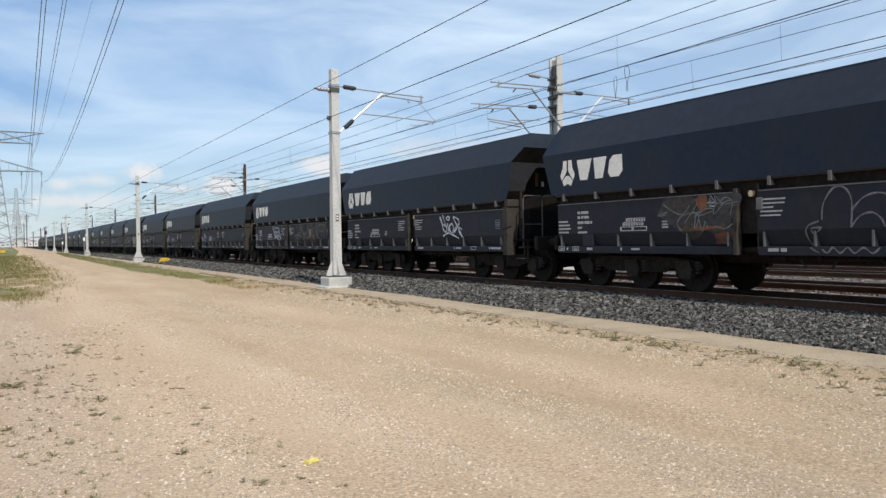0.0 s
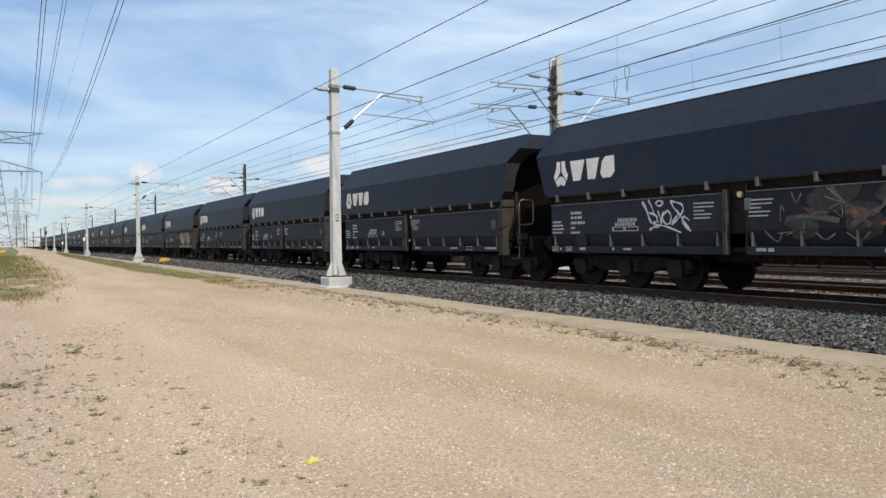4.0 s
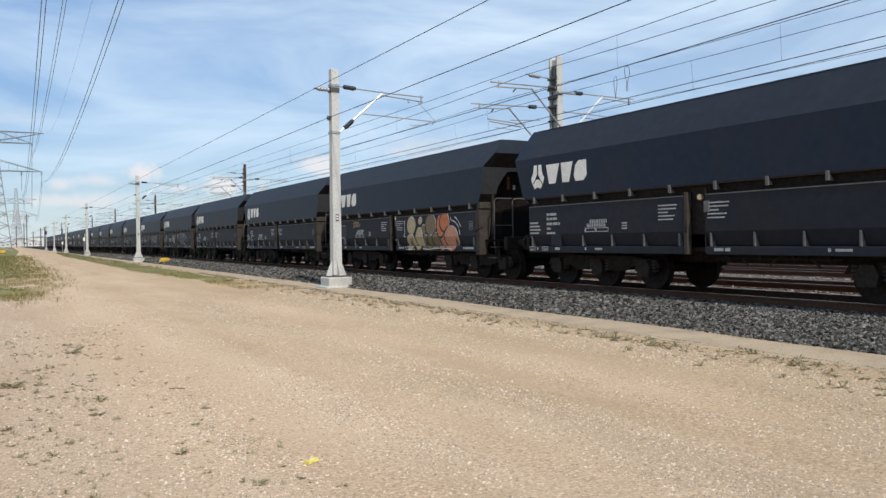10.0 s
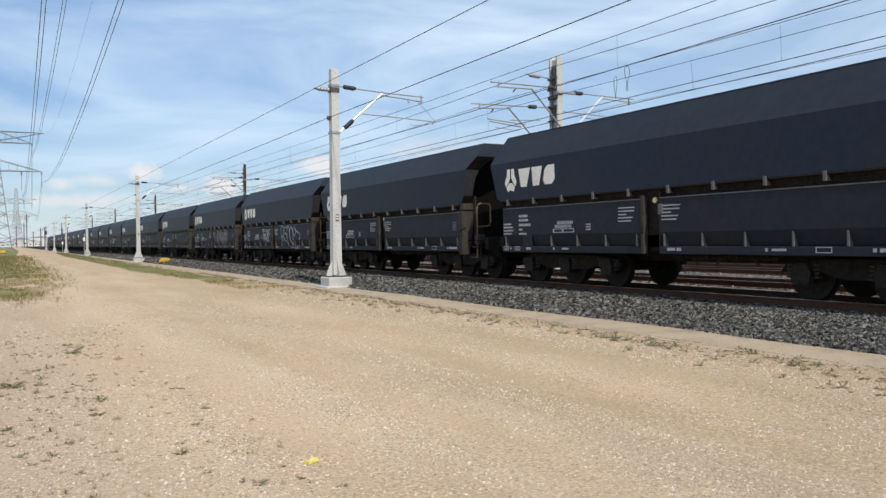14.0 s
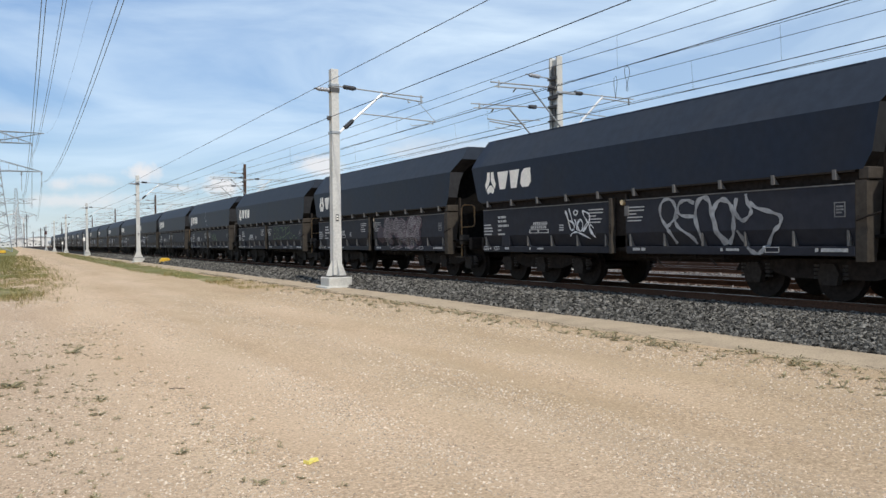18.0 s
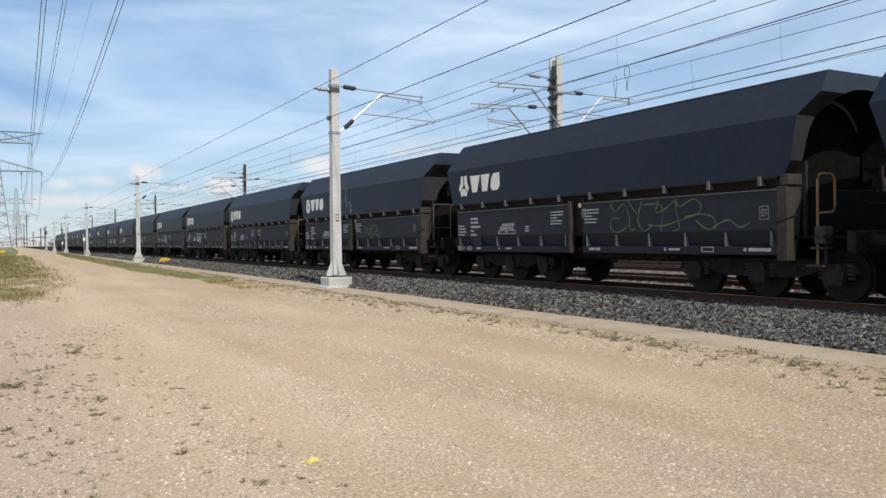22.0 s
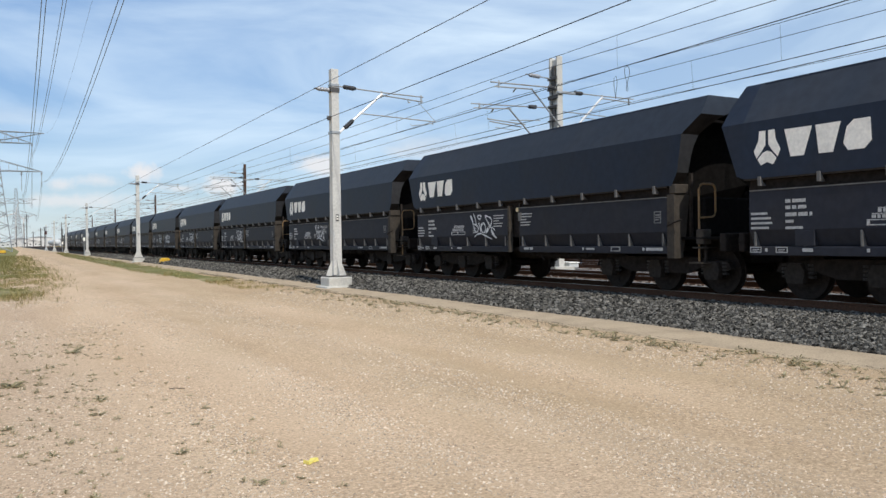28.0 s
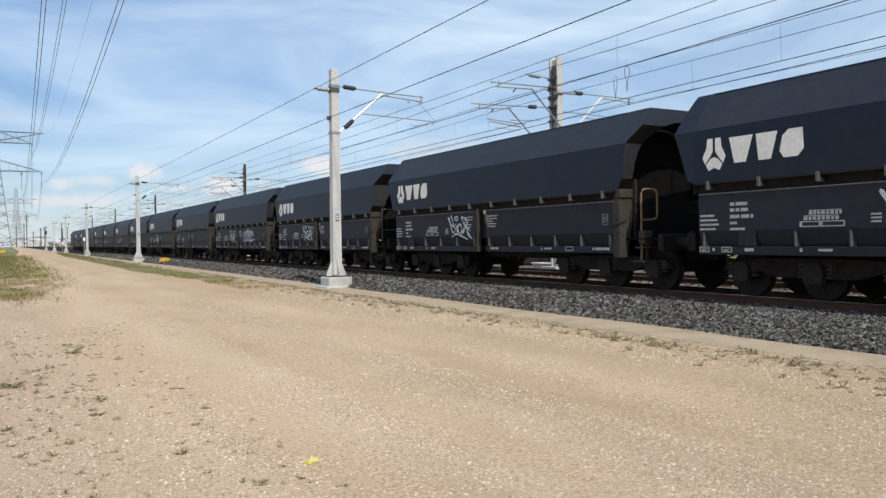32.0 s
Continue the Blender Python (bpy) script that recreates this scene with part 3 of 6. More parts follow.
def build_wagon(silver):
    root = tagged(new("hopper_wagon"), "dark blue six-axle hopper wagon with white markings on track", "rail wagon", group="coal train")
    # upper hopper: sides, two sloping roof panels a side, open top
    bm = bmesh.new()
    reach = (0.14, 0.29, 0.42, 0.71, 0.67, 0.67, 0.71, 0.42, 0.29, 0.14)
    rows = [[bm.verts.new((x, y - r, z)) for (x, y, z), r in zip(profile(Y_NEAR), reach)], [bm.verts.new(p) for p in profile(Y_FAR)]]
    for i in (0, 1, 7, 8):
        bm.faces.new((rows[0][i], rows[0][i + 1], rows[1][i + 1], rows[1][i]))
    upper = part("upper_hopper", bm, BLUE, root)
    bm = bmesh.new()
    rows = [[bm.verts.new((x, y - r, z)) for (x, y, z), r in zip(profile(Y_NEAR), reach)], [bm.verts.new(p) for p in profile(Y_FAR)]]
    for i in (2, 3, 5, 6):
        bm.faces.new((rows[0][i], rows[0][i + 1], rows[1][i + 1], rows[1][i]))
    part("roof_slope", bm, BLUE_ROOF, upper, "greyer dark blue roof slope")
    # stiffened rim and sloping inside of the open top
    part("rim", boxes((-1.03, -0.96, Y_NEAR + 0.1, Y_FAR - 0.1, 3.90, 3.972), (0.96, 1.03, Y_NEAR + 0.1, Y_FAR - 0.1, 3.90, 3.972)), BLUE, upper)
    bm = bmesh.new()
    loft(bm, [[(-0.95, Y_NEAR, 3.93), (0.95, Y_NEAR, 3.93), (0.95, Y_FAR, 3.93), (-0.95, Y_FAR, 3.93)],
              [(-0.9, Y_NEAR + 0.9, 2.7), (0.9, Y_NEAR + 0.9, 2.7), (0.9, Y_FAR - 0.9, 2.7), (-0.9, Y_FAR - 0.9, 2.7)]], cap=False)
    bm.faces.new([bm.verts.new(p) for p in ((-0.9, Y_NEAR + 0.9, 2.7), (0.9, Y_NEAR + 0.9, 2.7), (0.9, Y_FAR - 0.9, 2.7), (-0.9, Y_FAR - 0.9, 2.7))])
    part("hopper_inside", bm, GRIME, upper)
    y0 = Y_NEAR
    yd = y0 + 0.10
    near_end(upper, not silver)
    # far end: sides and roof run on and lean out over the buffers
    yk, ym, yt, yb = Y_FAR + 0.50, Y_FAR + 0.46, Y_FAR + 0.34, Y_FAR + 0.16
    bm = bmesh.new()
    for sx in (-1, 1):
        for face in (((SIDE * sx, Y_FAR, 2.19), (SIDE * sx, Y_FAR, Z_SIDE), (SIDE * sx, yk, Z_SIDE), (SIDE * sx, yb, 2.25)),
                     ((SIDE * sx, Y_FAR, Z_SIDE), (1.26 * sx, Y_FAR, Z_BEND), (1.26 * sx, ym, Z_BEND), (SIDE * sx, yk, Z_SIDE)),
                     ((1.26 * sx, Y_FAR, Z_BEND), (1.0 * sx, Y_FAR, Z_TOP), (1.0 * sx, yt, Z_TOP), (1.26 * sx, ym, Z_BEND))):
            bm.faces.new([bm.verts.new(p) for p in face])
    for (xa, ya, za), (xb, yq, zb) in (((1.0, yt, Z_TOP), (1.26, ym, Z_BEND)), ((1.26, ym, Z_BEND), (SIDE, yk, Z_SIDE))):
        bm.faces.new([bm.verts.new(p) for p in ((-xa, ya, za), (xa, ya, za), (xb, yq, zb), (-xb, yq, zb))])
    part("end_hood", bm, BLUE, upper)
    bm = bmesh.new()
    loft(bm, [[(-SIDE + 0.003, yk, Z_SIDE - 0.002), (SIDE - 0.003, yk, Z_SIDE - 0.002), (SIDE - 0.003, yb, 2.25), (-SIDE + 0.003, yb, 2.25)],
              [(-1.2, Y_FAR - 0.4, 3.1), (1.2, Y_FAR - 0.4, 3.1), (1.0, Y_FAR - 0.5, 1.5), (-1.0, Y_FAR - 0.5, 1.5)]])
    # the shade under the leaning end is put into this wall's colour
    part("end_wall", bm, SHADE_BLACK, upper)
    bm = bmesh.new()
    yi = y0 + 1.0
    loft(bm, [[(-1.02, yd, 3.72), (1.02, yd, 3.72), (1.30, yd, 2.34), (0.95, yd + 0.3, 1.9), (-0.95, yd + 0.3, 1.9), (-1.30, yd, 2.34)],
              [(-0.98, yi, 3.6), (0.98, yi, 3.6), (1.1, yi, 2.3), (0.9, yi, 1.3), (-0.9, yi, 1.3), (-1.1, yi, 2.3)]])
    part("end_wall", bm, BROW if silver else SHADE_BLACK, upper)
    if silver:
        part("rust_streak", boxes((-0.34, -0.24, yd - 0.012, yd - 0.004, 2.62, 3.0)), PAINTS["rust"], upper, "streak of rust")
        part("plate", boxes((-0.14, -0.06, yd - 0.02, yd - 0.004, 2.62, 2.76)), WHITE_DIM, upper, "small pale plate")
    # ledge under the upper hopper, recessed band with small gussets
    for sx in (-1, 1):
        a, b = sorted((sx * 1.38, sx * (SIDE - 0.002)))
        part("ledge", boxes((a, b, Y_NEAR, Y_FAR, 2.16, 2.195)), GRIME, root)
        a, b = sorted((sx * 1.10, sx * 1.36))
        # wall behind the band, as dark as the underframe
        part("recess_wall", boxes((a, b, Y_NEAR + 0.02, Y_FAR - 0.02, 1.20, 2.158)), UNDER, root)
    g = None
    for k in range(10):
        y = Y_NEAR + 0.35 + k * (Y_FAR - Y_NEAR - 0.7) / 9
        if g is None:
            bm = prism(bmesh.new(), [(-1.37, 2.05), (-1.52, 2.05), (-1.525, 2.215), (-1.505, 2.215), (-1.46, 2.14)], "y", -0.03, 0.03)
            g = part("gusset", bm, RIB, root)
            g.matrix_basis = pose(0, y, 0)
        else:
            share(g, pose(0, y, 0))
    # discharge doors, two a side, with a slot between them
    for y0, y1 in ((Y_NEAR, -0.35), (0.22, Y_FAR - 0.12)):
        for sx in (-1, 1):
            o = [(sx * u, v) for u, v in ((1.37, 1.955), (1.50, 1.955), (1.50, 1.26), (1.38, 0.975), (1.34, 0.975), (1.37, 1.2))]
            door = part("discharge_door", prism(bmesh.new(), o, "y", y0, y1), BLUE_DOOR, root)
            a, b = sorted((sx * 1.33, sx * 1.50))
            part("sill", bevelled(boxes((a, b, y0, y1, 0.805, 0.965)), 0.012), BLUE_DOOR, door)
            part("top_flange", boxes((min(sx * 1.36, sx * 1.515), max(sx * 1.36, sx * 1.515), y0 + 0.01, y1 - 0.01, 1.957, 1.977)), RIB, door)
            if sx < 0:
                rib = None
                for k in range(6):
                    y = y0 + 0.12 + k * (y1 - y0 - 0.24) / 5
                    if rib is None:
                        bm = prism(bmesh.new(), [(-1.36, 0.967), (-1.502, 0.967), (-1.504, 1.23), (-1.48, 1.20)], "y", -0.018, 0.018)
                        rib = part("rib", bm, RIB, door)
                        rib.matrix_basis = pose(0, y, 0)
                    else:
                        share(rib, pose(0, y, 0))
    # slot wall coloured as dark as the shade inside the slot
    part("slot_wall", boxes((-0.85, 0.85, -0.31, 0.11, 0.9, 2.15)), SHADE_BLACK, root)
    frame_post = part("slot_post", bevelled(boxes((-1.51, -1.38, 0.115, 0.215, 0.80, 2.04)), 0.012), ENDPOST, root)
    part("latch", tube(bmesh.new(), [(-1.52, 0.15, 1.46), (-1.55, 0.11, 1.40), (-1.55, 0.11, 1.28), (-1.515, 0.15, 1.26)], 0.018, 5), UNDER, frame_post)
    part("slot_edge", boxes((-1.49, -1.40, -0.348, -0.32, 0.84, 2.1)), GRIME, root)
    part("hinge_plate", bevelled(boxes((-1.53, -1.502, -0.46, -0.32, 1.62, 1.84)), 0.01), RIB, root)
    part("chute_box", bevelled(boxes((-1.505, -1.38, 4.22, 4.60, 0.97, 1.25)), 0.01), BLUE_DOOR, root)
    lamp = part("valve_cap", tube(bmesh.new(), [(-1.42, -0.12, 1.93), (-1.24, -0.12, 1.93)], 0.06, 8), CAP, root, "pale yellow round valve cap")
    # discharge shaft under the sill, with its hangers and levers
    shaft = part("discharge_shaft", tube(bmesh.new(), [(-1.30, -0.55, 0.74), (-1.30, -3.05, 0.74)], 0.022, 7), UNDER, root)
    for y in (-0.75, -1.45, -2.15, -2.85):
        part("hanger", bevelled(boxes((-1.34, -1.26, y - 0.035, y + 0.035, 0.70, 0.81)), 0.008), UNDER, shaft)
    for y, d in ((-1.05, 0.10), (-1.80, -0.08), (-2.5, 0.12)):
        part("lever", tube(bmesh.new(), [(-1.31, y, 0.75), (-1.33, y - d, 0.66), (-1.32, y - d * 1.6, 0.60)], 0.018, 6), GRIME, shaft)
    # centre sill and cross members
    part("centre_sill", boxes((-0.45, 0.45, GEAR - 6.1, GEAR + 6.1, 0.62, 1.10), (-1.3, 1.3, Y_NEAR + 0.1, Y_FAR - 0.1, 0.86, 0.94)), UNDER, root)
    # corner posts at both ends
    for sx in (-1, 1):
        y0, y1 = Y_NEAR - 0.20, Y_NEAR - 0.005
        bm = prism(bmesh.new(), [(sx * u, v) for u, v in ((1.495, 0.72), (1.495, 2.02), (1.06, 2.02), (1.10, 1.72), (1.16, 1.20), (1.26, 0.72))], "y", y0, y1)
        post = part("corner_post", bm, ENDPOST, root)
        a, b = sorted((sx * 1.12, sx * 1.495))
        part("post_cap", bevelled(boxes((a, b, y0 - 0.04, y0 + 0.14, 2.03, 2.225)), 0.015), ENDPOST, post)
        a, b = sorted((sx * 1.18, sx * 1.30))
        part("corner_post", bevelled(boxes((a, b, Y_FAR - 0.11, Y_FAR + 0.06, 0.80, 2.18)), 0.015), UNDER, root)
    # platform end
    yp = Y_NEAR - 0.28
    yb = GEAR - 6.15
    part("platform", boxes((-1.30, 1.30, yb, Y_NEAR, 1.10, 1.15)), SHADE_BLACK, root)
    part("buffer_beam", bevelled(boxes((-1.32, 1.32, yb - 0.08, yb + 0.08, 0.86, 1.22)), 0.02), UNDER, root)
    part("buffer_beam", bevelled(boxes((-1.32, 1.32, Y_FAR + 0.15, Y_FAR + 0.29, 0.86, 1.22)), 0.02), UNDER, root)
    for sx in (-1, 1):
        for y0, d, ln in ((yb - 0.08, -1, 0.52), (Y_FAR + 0.24, 1, 0.10)):
            bm = tube(bmesh.new(), [(sx * 0.875, y0, 1.05), (sx * 0.875, y0 + d * ln * 0.8, 1.05)], 0.11, 12)
            buf = part("buffer", bm, UNDER, root)
            if ln > 0.2:
                part("buffer_head", tube(bmesh.new(), [(sx * 0.875, y0 + d * ln * 0.8, 1.05), (sx * 0.875, y0 + d * ln, 1.05)], 0.23, 14), WHEEL, buf)
    part("coupling", boxes((-0.06, 0.06, yb - 0.5, yb - 0.08, 0.95, 1.05)), UNDER, root)
    bm = bmesh.new()
    tube(bm, [(0.35, yb - 0.08, 1.0), (0.32, yb - 0.3, 0.7), (0.3, yb - 0.5, 0.75)], 0.025, 6)
    part("air_hose", bm, UNDER, root)
    # handrails by the platform
    y0, ys = -6.26, -6.46
    if silver:
        for x, yy in ((-1.24, y0), (-0.62, y0)):
            part("handrail", tube(bmesh.new(), [(x, yy, 0.98), (x, yy, 2.22), (x + 0.03, yy, 2.28), (x + 0.10, yy, 2.31), (x + 0.58, yy, 2.31)], 0.020, 6), SILVER_RAIL, root, "dull steel handrail")
        part("handrail", tube(bmesh.new(), [(-1.24, y0, 1.55), (-0.62, y0, 1.55)], 0.014, 6), SILVER_RAIL, root, "dull steel crossbar")
        part("handrail", tube(bmesh.new(), [(-1.24, y0, 1.12), (-0.62, y0, 1.12)], 0.014, 6), SILVER_RAIL, root, "dull steel crossbar")
        part("platform_rail", tube(bmesh.new(), [(-0.1, y0, 2.22), (1.24, y0, 2.22), (1.24, y0, 1.15)], 0.018, 6), SILVER_RAIL, root)
        part("platform_rail", tube(bmesh.new(), [(0.1, y0, 1.72), (1.24, y0, 1.72)], 0.016, 6), SILVER_RAIL, root)
    else:
        x = -1.22
        part("handrail", tube(bmesh.new(), [(x, y0, 0.66), (x, y0, 2.10), (x + 0.04, y0, 2.18), (x + 0.10, y0, 2.21), (x + 0.36, y0, 2.21), (x + 0.43, y0, 2.18), (x + 0.46, y0, 2.10), (x + 0.46, y0, 1.66), (x + 0.43, y0, 1.58), (x + 0.36, y0, 1.55), (x, y0, 1.53)], 0.022, 6), YELLOW_RAIL, root, "ochre tubular handrail")
        part("platform_rail", tube(bmesh.new(), [(0.2, y0, 1.72), (1.24, y0, 1.72), (1.24, y0, 1.15)], 0.016, 6), UNDER, root)
        part("step_box", bevelled(boxes((-1.30, -1.06, ys + 0.02, ys + 0.22, 1.0, 1.30)), 0.02), ENDPOST, root)
    part("step", boxes((-1.40, -0.95, ys - 0.02, ys + 0.30, 0.62, 0.65)), ENDPOST, root)
    part("step", boxes((-1.35, -0.95, ys + 0.0, ys + 0.26, 0.92, 0.95)), ENDPOST, root)
    part("step_hanger", boxes((-1.20, -1.15, ys + 0.05, ys + 0.10, 0.62, 1.12), (-1.20, -1.15, ys + 0.2, ys + 0.25, 0.62, 1.12)), GRIME, root)
    # brake lever on the corner post, valve chest and braces under the overhang
    bm = bmesh.new()
    tube(bm, [(-1.50, yp + 0.22, 1.45), (-1.54, yp + 0.22, 1.38), (-1.55, yp + 0.05, 1.44), (-1.52, yp - 0.16, 1.50)], 0.018, 6)
    part("brake_lever", bm, UNDER, root)
    part("valve_chest", bevelled(boxes((-1.0, 0.9, Y_NEAR - 0.55, Y_NEAR + 0.1, 1.16, 1.95)), 0.03), SHADE_BLACK, root)
    for x in (-1.12, 1.06):
        part("brace", boxes((x, x + 0.06, yp - 0.02, yp + 0.04, 1.15, 2.45)), GRIME, root)
    return root


def build_wheelset():
    """Two wheels on an axle, about its own centre."""
    bm = bmesh.new()
    tube(bm, [(-1.05, 0, 0), (1.05, 0, 0)], 0.085, 10)
    for s in (-1, 1):
        x = 0.72 * s
        tube(bm, [(x - 0.0675 * s, 0, 0), (x - 0.04 * s, 0, 0), (x - 0.038 * s, 0, 0), (x + 0.0675 * s, 0, 0)], 0.46, 24, (0.485, 0.485, 0.46, 0.458))
        tube(bm, [(x - 0.1 * s, 0, 0), (x + 0.12 * s, 0, 0)], 0.15, 12)
        for k in range(6):
            a = k * math.pi / 3
            c, d = math.cos(a), math.sin(a)
            tube(bm, [(x + 0.075 * s, 0.28 * c, 0.28 * d), (x + 0.08 * s, 0.28 * c, 0.28 * d)], 0.04, 6)
    return bm


AXLES = (-1.55, 0.0, 1.55)
wheel_master = []


def add_bogies(root):
    for c in (GEAR - 4.13, GEAR + 4.13):
        bm = bmesh.new()
        for s in (-1, 1):
            x0, x1 = sorted((s * 0.90, s * 1.04))
            prism(bm, [(c - 2.0, 0.50), (c - 1.9, 0.66), (c - 0.9, 0.74), (c + 0.9, 0.74), (c + 1.9, 0.66), (c + 2.0, 0.50), (c + 1.2, 0.52), (c + 0.8, 0.40), (c - 0.8, 0.40), (c - 1.2, 0.52)], "x", x0, x1)
        box(bm, -0.9, 0.9, c - 1.0, c - 0.6, 0.50, 0.70)
        box(bm, -0.9, 0.9, c + 0.6, c + 1.0, 0.50, 0.70)
        bogie = part("bogie", bm, UNDER, root, "three-axle bogie with black oily frame")
        for a in AXLES:
            for s in (-1, 1):
                x0, x1 = sorted((s * 0.98, s * 1.12))
                bm = prism(bmesh.new(), [(c + a - 0.16, 0.30), (c + a + 0.16, 0.30), (c + a + 0.20, 0.50), (c + a + 0.12, 0.66), (c + a - 0.12, 0.66), (c + a - 0.20, 0.50)], "x", x0, x1)
                part("axle_box", bm, GRIME, bogie)
                for dy in (-0.27, 0.27):
                    bm = bmesh.new()
                    for q in range(4):
                        z = 0.40 + q * 0.07
                        tube(bm, [(s * 1.0, c + a + dy, z), (s * 1.0, c + a + dy, z + 0.04)], 0.07, 8)
                    part("spring", bm, SPRING, bogie)
            offset = Matrix.Translation((0, c + a, 0.46))
            if not wheel_master:
                w = part("wheelset", build_wheelset(), WHEEL, bogie)
                wheel_master.append(w)
            else:
                w = wheel_master[0].copy()
                scene.collection.objects.link(w)
                w.parent = bogie
            w.matrix_parent_inverse = offset


# ---- markings and paint on the wagons ----
PLATE_X = -SIDE - 0.004
DOOR_X = -1.504


def flat_shape(bm, outline, x):
    """A thin raised shape on the near side of a wagon; outline of (along, up), along counted from left to right."""
    a = [bm.verts.new((x, -u, v)) for u, v in outline]
    b = [bm.verts.new((x + 0.003, -u, v)) for u, v in outline]
    bm.faces.new(a)
    k = len(a)
    for i in range(k):
        bm.faces.new((a[i], a[(i + 1) % k], b[(i + 1) % k], b[i]))


def bars(bm, u, z, widths, height, gap, x):
    for i, w in enumerate(widths):
        zz = z - i * (height + gap)
        flat_shape(bm, [(u, zz), (u + w, zz), (u + w, zz + height), (u, zz + height)], x)


def stroke(bm, pts, width, x):
    """A painted line through points (along, up), as one ribbon that rises a hair along its way."""
    n = len(pts)
    rows = []
    for i, (u, v) in enumerate(pts):
        du, dv = pts[min(i + 1, n - 1)][0] - pts[max(i - 1, 0)][0], pts[min(i + 1, n - 1)][1] - pts[max(i - 1, 0)][1]
        d = math.hypot(du, dv) or 1e-6
        w = width * (0.75 + 0.25 * math.sin(i * 0.9)) / 2
        xx = x - 0.00006 * i + 1.506 - door_x(v)
        rows.append((bm.verts.new((xx, -(u - dv / d * w), v + du / d * w)), bm.verts.new((xx, -(u + dv / d * w), v - du / d * w))))
    for p, q in zip(rows, rows[1:]):
        bm.faces.new((p[0], p[1], q[1], q[0]))


def smooth_line(ctrl, steps=5):
    out = []
    c = [ctrl[0], *ctrl, ctrl[-1]]
    for i in range(1, len(c) - 2):
        p0, p1, p2, p3 = (np.array(q) for q in c[i - 1:i + 3])
        for s in range(steps):
            t = s / steps
            out.append(tuple(0.5 * (2 * p1 + (p2 - p0) * t + (2 * p0 - 5 * p1 + 4 * p2 - p3) * t * t + (3 * p1 - p0 - 3 * p2 + p3) * t ** 3)))
    out.append(tuple(ctrl[-1]))
    return out


def add_markings(root):
    # emblem of three petals and three slanted blocks, in white
    bm = bmesh.new()
    z0, u0 = 2.47, -5.42
    cx, cz = u0 + 0.27, z0 + 0.24
    left = [(-0.03, 0.31), (-0.16, 0.31), (-0.18, 0.14), (-0.28, -0.04), (-0.22, -0.17), (-0.10, -0.04), (-0.03, 0.06)]
    foot = [(-0.20, -0.19), (-0.09, -0.08), (0.0, -0.05), (0.09, -0.08), (0.20, -0.19), (0.13, -0.30), (0.0, -0.25), (-0.13, -0.30)]
    for o in (left, [(-a, b) for a, b in left[::-1]], foot):
        flat_shape(bm, [(cx + a, cz + b) for a, b in o], PLATE_X)
    part("emblem", bm, WHITE, root, "white emblem of three petals")
    for o in ([(0.68, 0.50), (1.22, 0.50), (1.06, 0.02), (0.80, 0.02)],
              [(1.28, 0.50), (1.74, 0.50), (1.60, 0.02), (1.34, 0.02)],
              [(1.84, 0.40), (1.96, 0.50), (2.24, 0.50), (2.26, 0.14), (2.14, 0.02), (1.86, 0.02), (1.78, 0.14)]):
        bm = bmesh.new()
        flat_shape(bm, [(u0 - 0.05 + a, z0 + 0.02 + b) for a, b in o], PLATE_X)
        part("logo_block", bm, WHITE, root, "white slanted block")
    # data panels as bars
    bm = bmesh.new()
    bars(bm, -5.50, 1.53, (0.35, 0.42, 0.45, 0.38), 0.04, 0.045, DOOR_X)
    part("owner_text", bm, WHITE_DIM, root)
    bm = bmesh.new()
    for zz, dashes, hh in ((1.72, (0.10, 0.26), 0.06), (1.61, (0.10, 0.08, 0.16), 0.06), (1.485, (0.22, 0.18, 0.05), 0.065), (1.375, (0.16,), 0.05), (1.265, (0.34,), 0.045)):
        u = -4.78
        for w in dashes:
            bars(bm, u, zz, (w,), hh, 0.0, DOOR_X)
            u += w + 0.035
    part("data_text", bm, WHITE_DIM, root)
    bm = bmesh.new()
    for z, u, dashes in ((1.50, -3.12, (0.06, 0.05, 0.04, 0.07, 0.05, 0.06, 0.05, 0.04)), (1.41, -3.22, (0.07, 0.05, 0.06, 0.06, 0.05, 0.07, 0.05, 0.06))):
        for w in dashes:
            bars(bm, u, z, (w,), 0.055, 0.0, DOOR_X)
            u += w + 0.025
        bars(bm, u - 0.025 - sum(dashes) - 0.025 * (len(dashes) - 1), z + 0.062, (sum(dashes) + 0.175,), 0.014, 0.0, DOOR_X)
    for u0, u1 in ((-3.30, -2.92), (-2.92, -2.47)):
        bars(bm, u0, 1.375, (u1 - u0,), 0.018, 0.0, DOOR_X)
        bars(bm, u0, 1.295, (u1 - u0,), 0.018, 0.0, DOOR_X)
        bars(bm, u0, 1.295, (0.05,), 0.09, 0.0, DOOR_X - 0.001)
        bars(bm, u1 - 0.02, 1.295, (0.02,), 0.09, 0.0, DOOR_X - 0.001)
    part("load_table", bm, WHITE_DIM, root)
    bm = bmesh.new()
    bars(bm, -2.03, 1.46, (0.17, 0.17, 0.17), 0.03, 0.028, DOOR_X)
    part("small_panel", bm, WHITE_DIM, root)
    for u in (-0.92, 0.40):
        bm = bmesh.new()
        bars(bm, u, 1.79, (0.52, 0.50, 0.27, 0.46, 0.42), 0.027, 0.045, DOOR_X)
        part("notice_text", bm, WHITE_DIM, root)
    bm = bmesh.new()
    bars(bm, 5.30, 1.44, (0.20,), 0.018, 0.0, DOOR_X)
    bars(bm, 5.30, 1.67, (0.20,), 0.018, 0.0, DOOR_X)
    bars(bm, 5.30, 1.44, (0.018,), 0.248, 0.0, DOOR_X - 0.001)
    bars(bm, 5.482, 1.44, (0.018,), 0.248, 0.0, DOOR_X - 0.001)
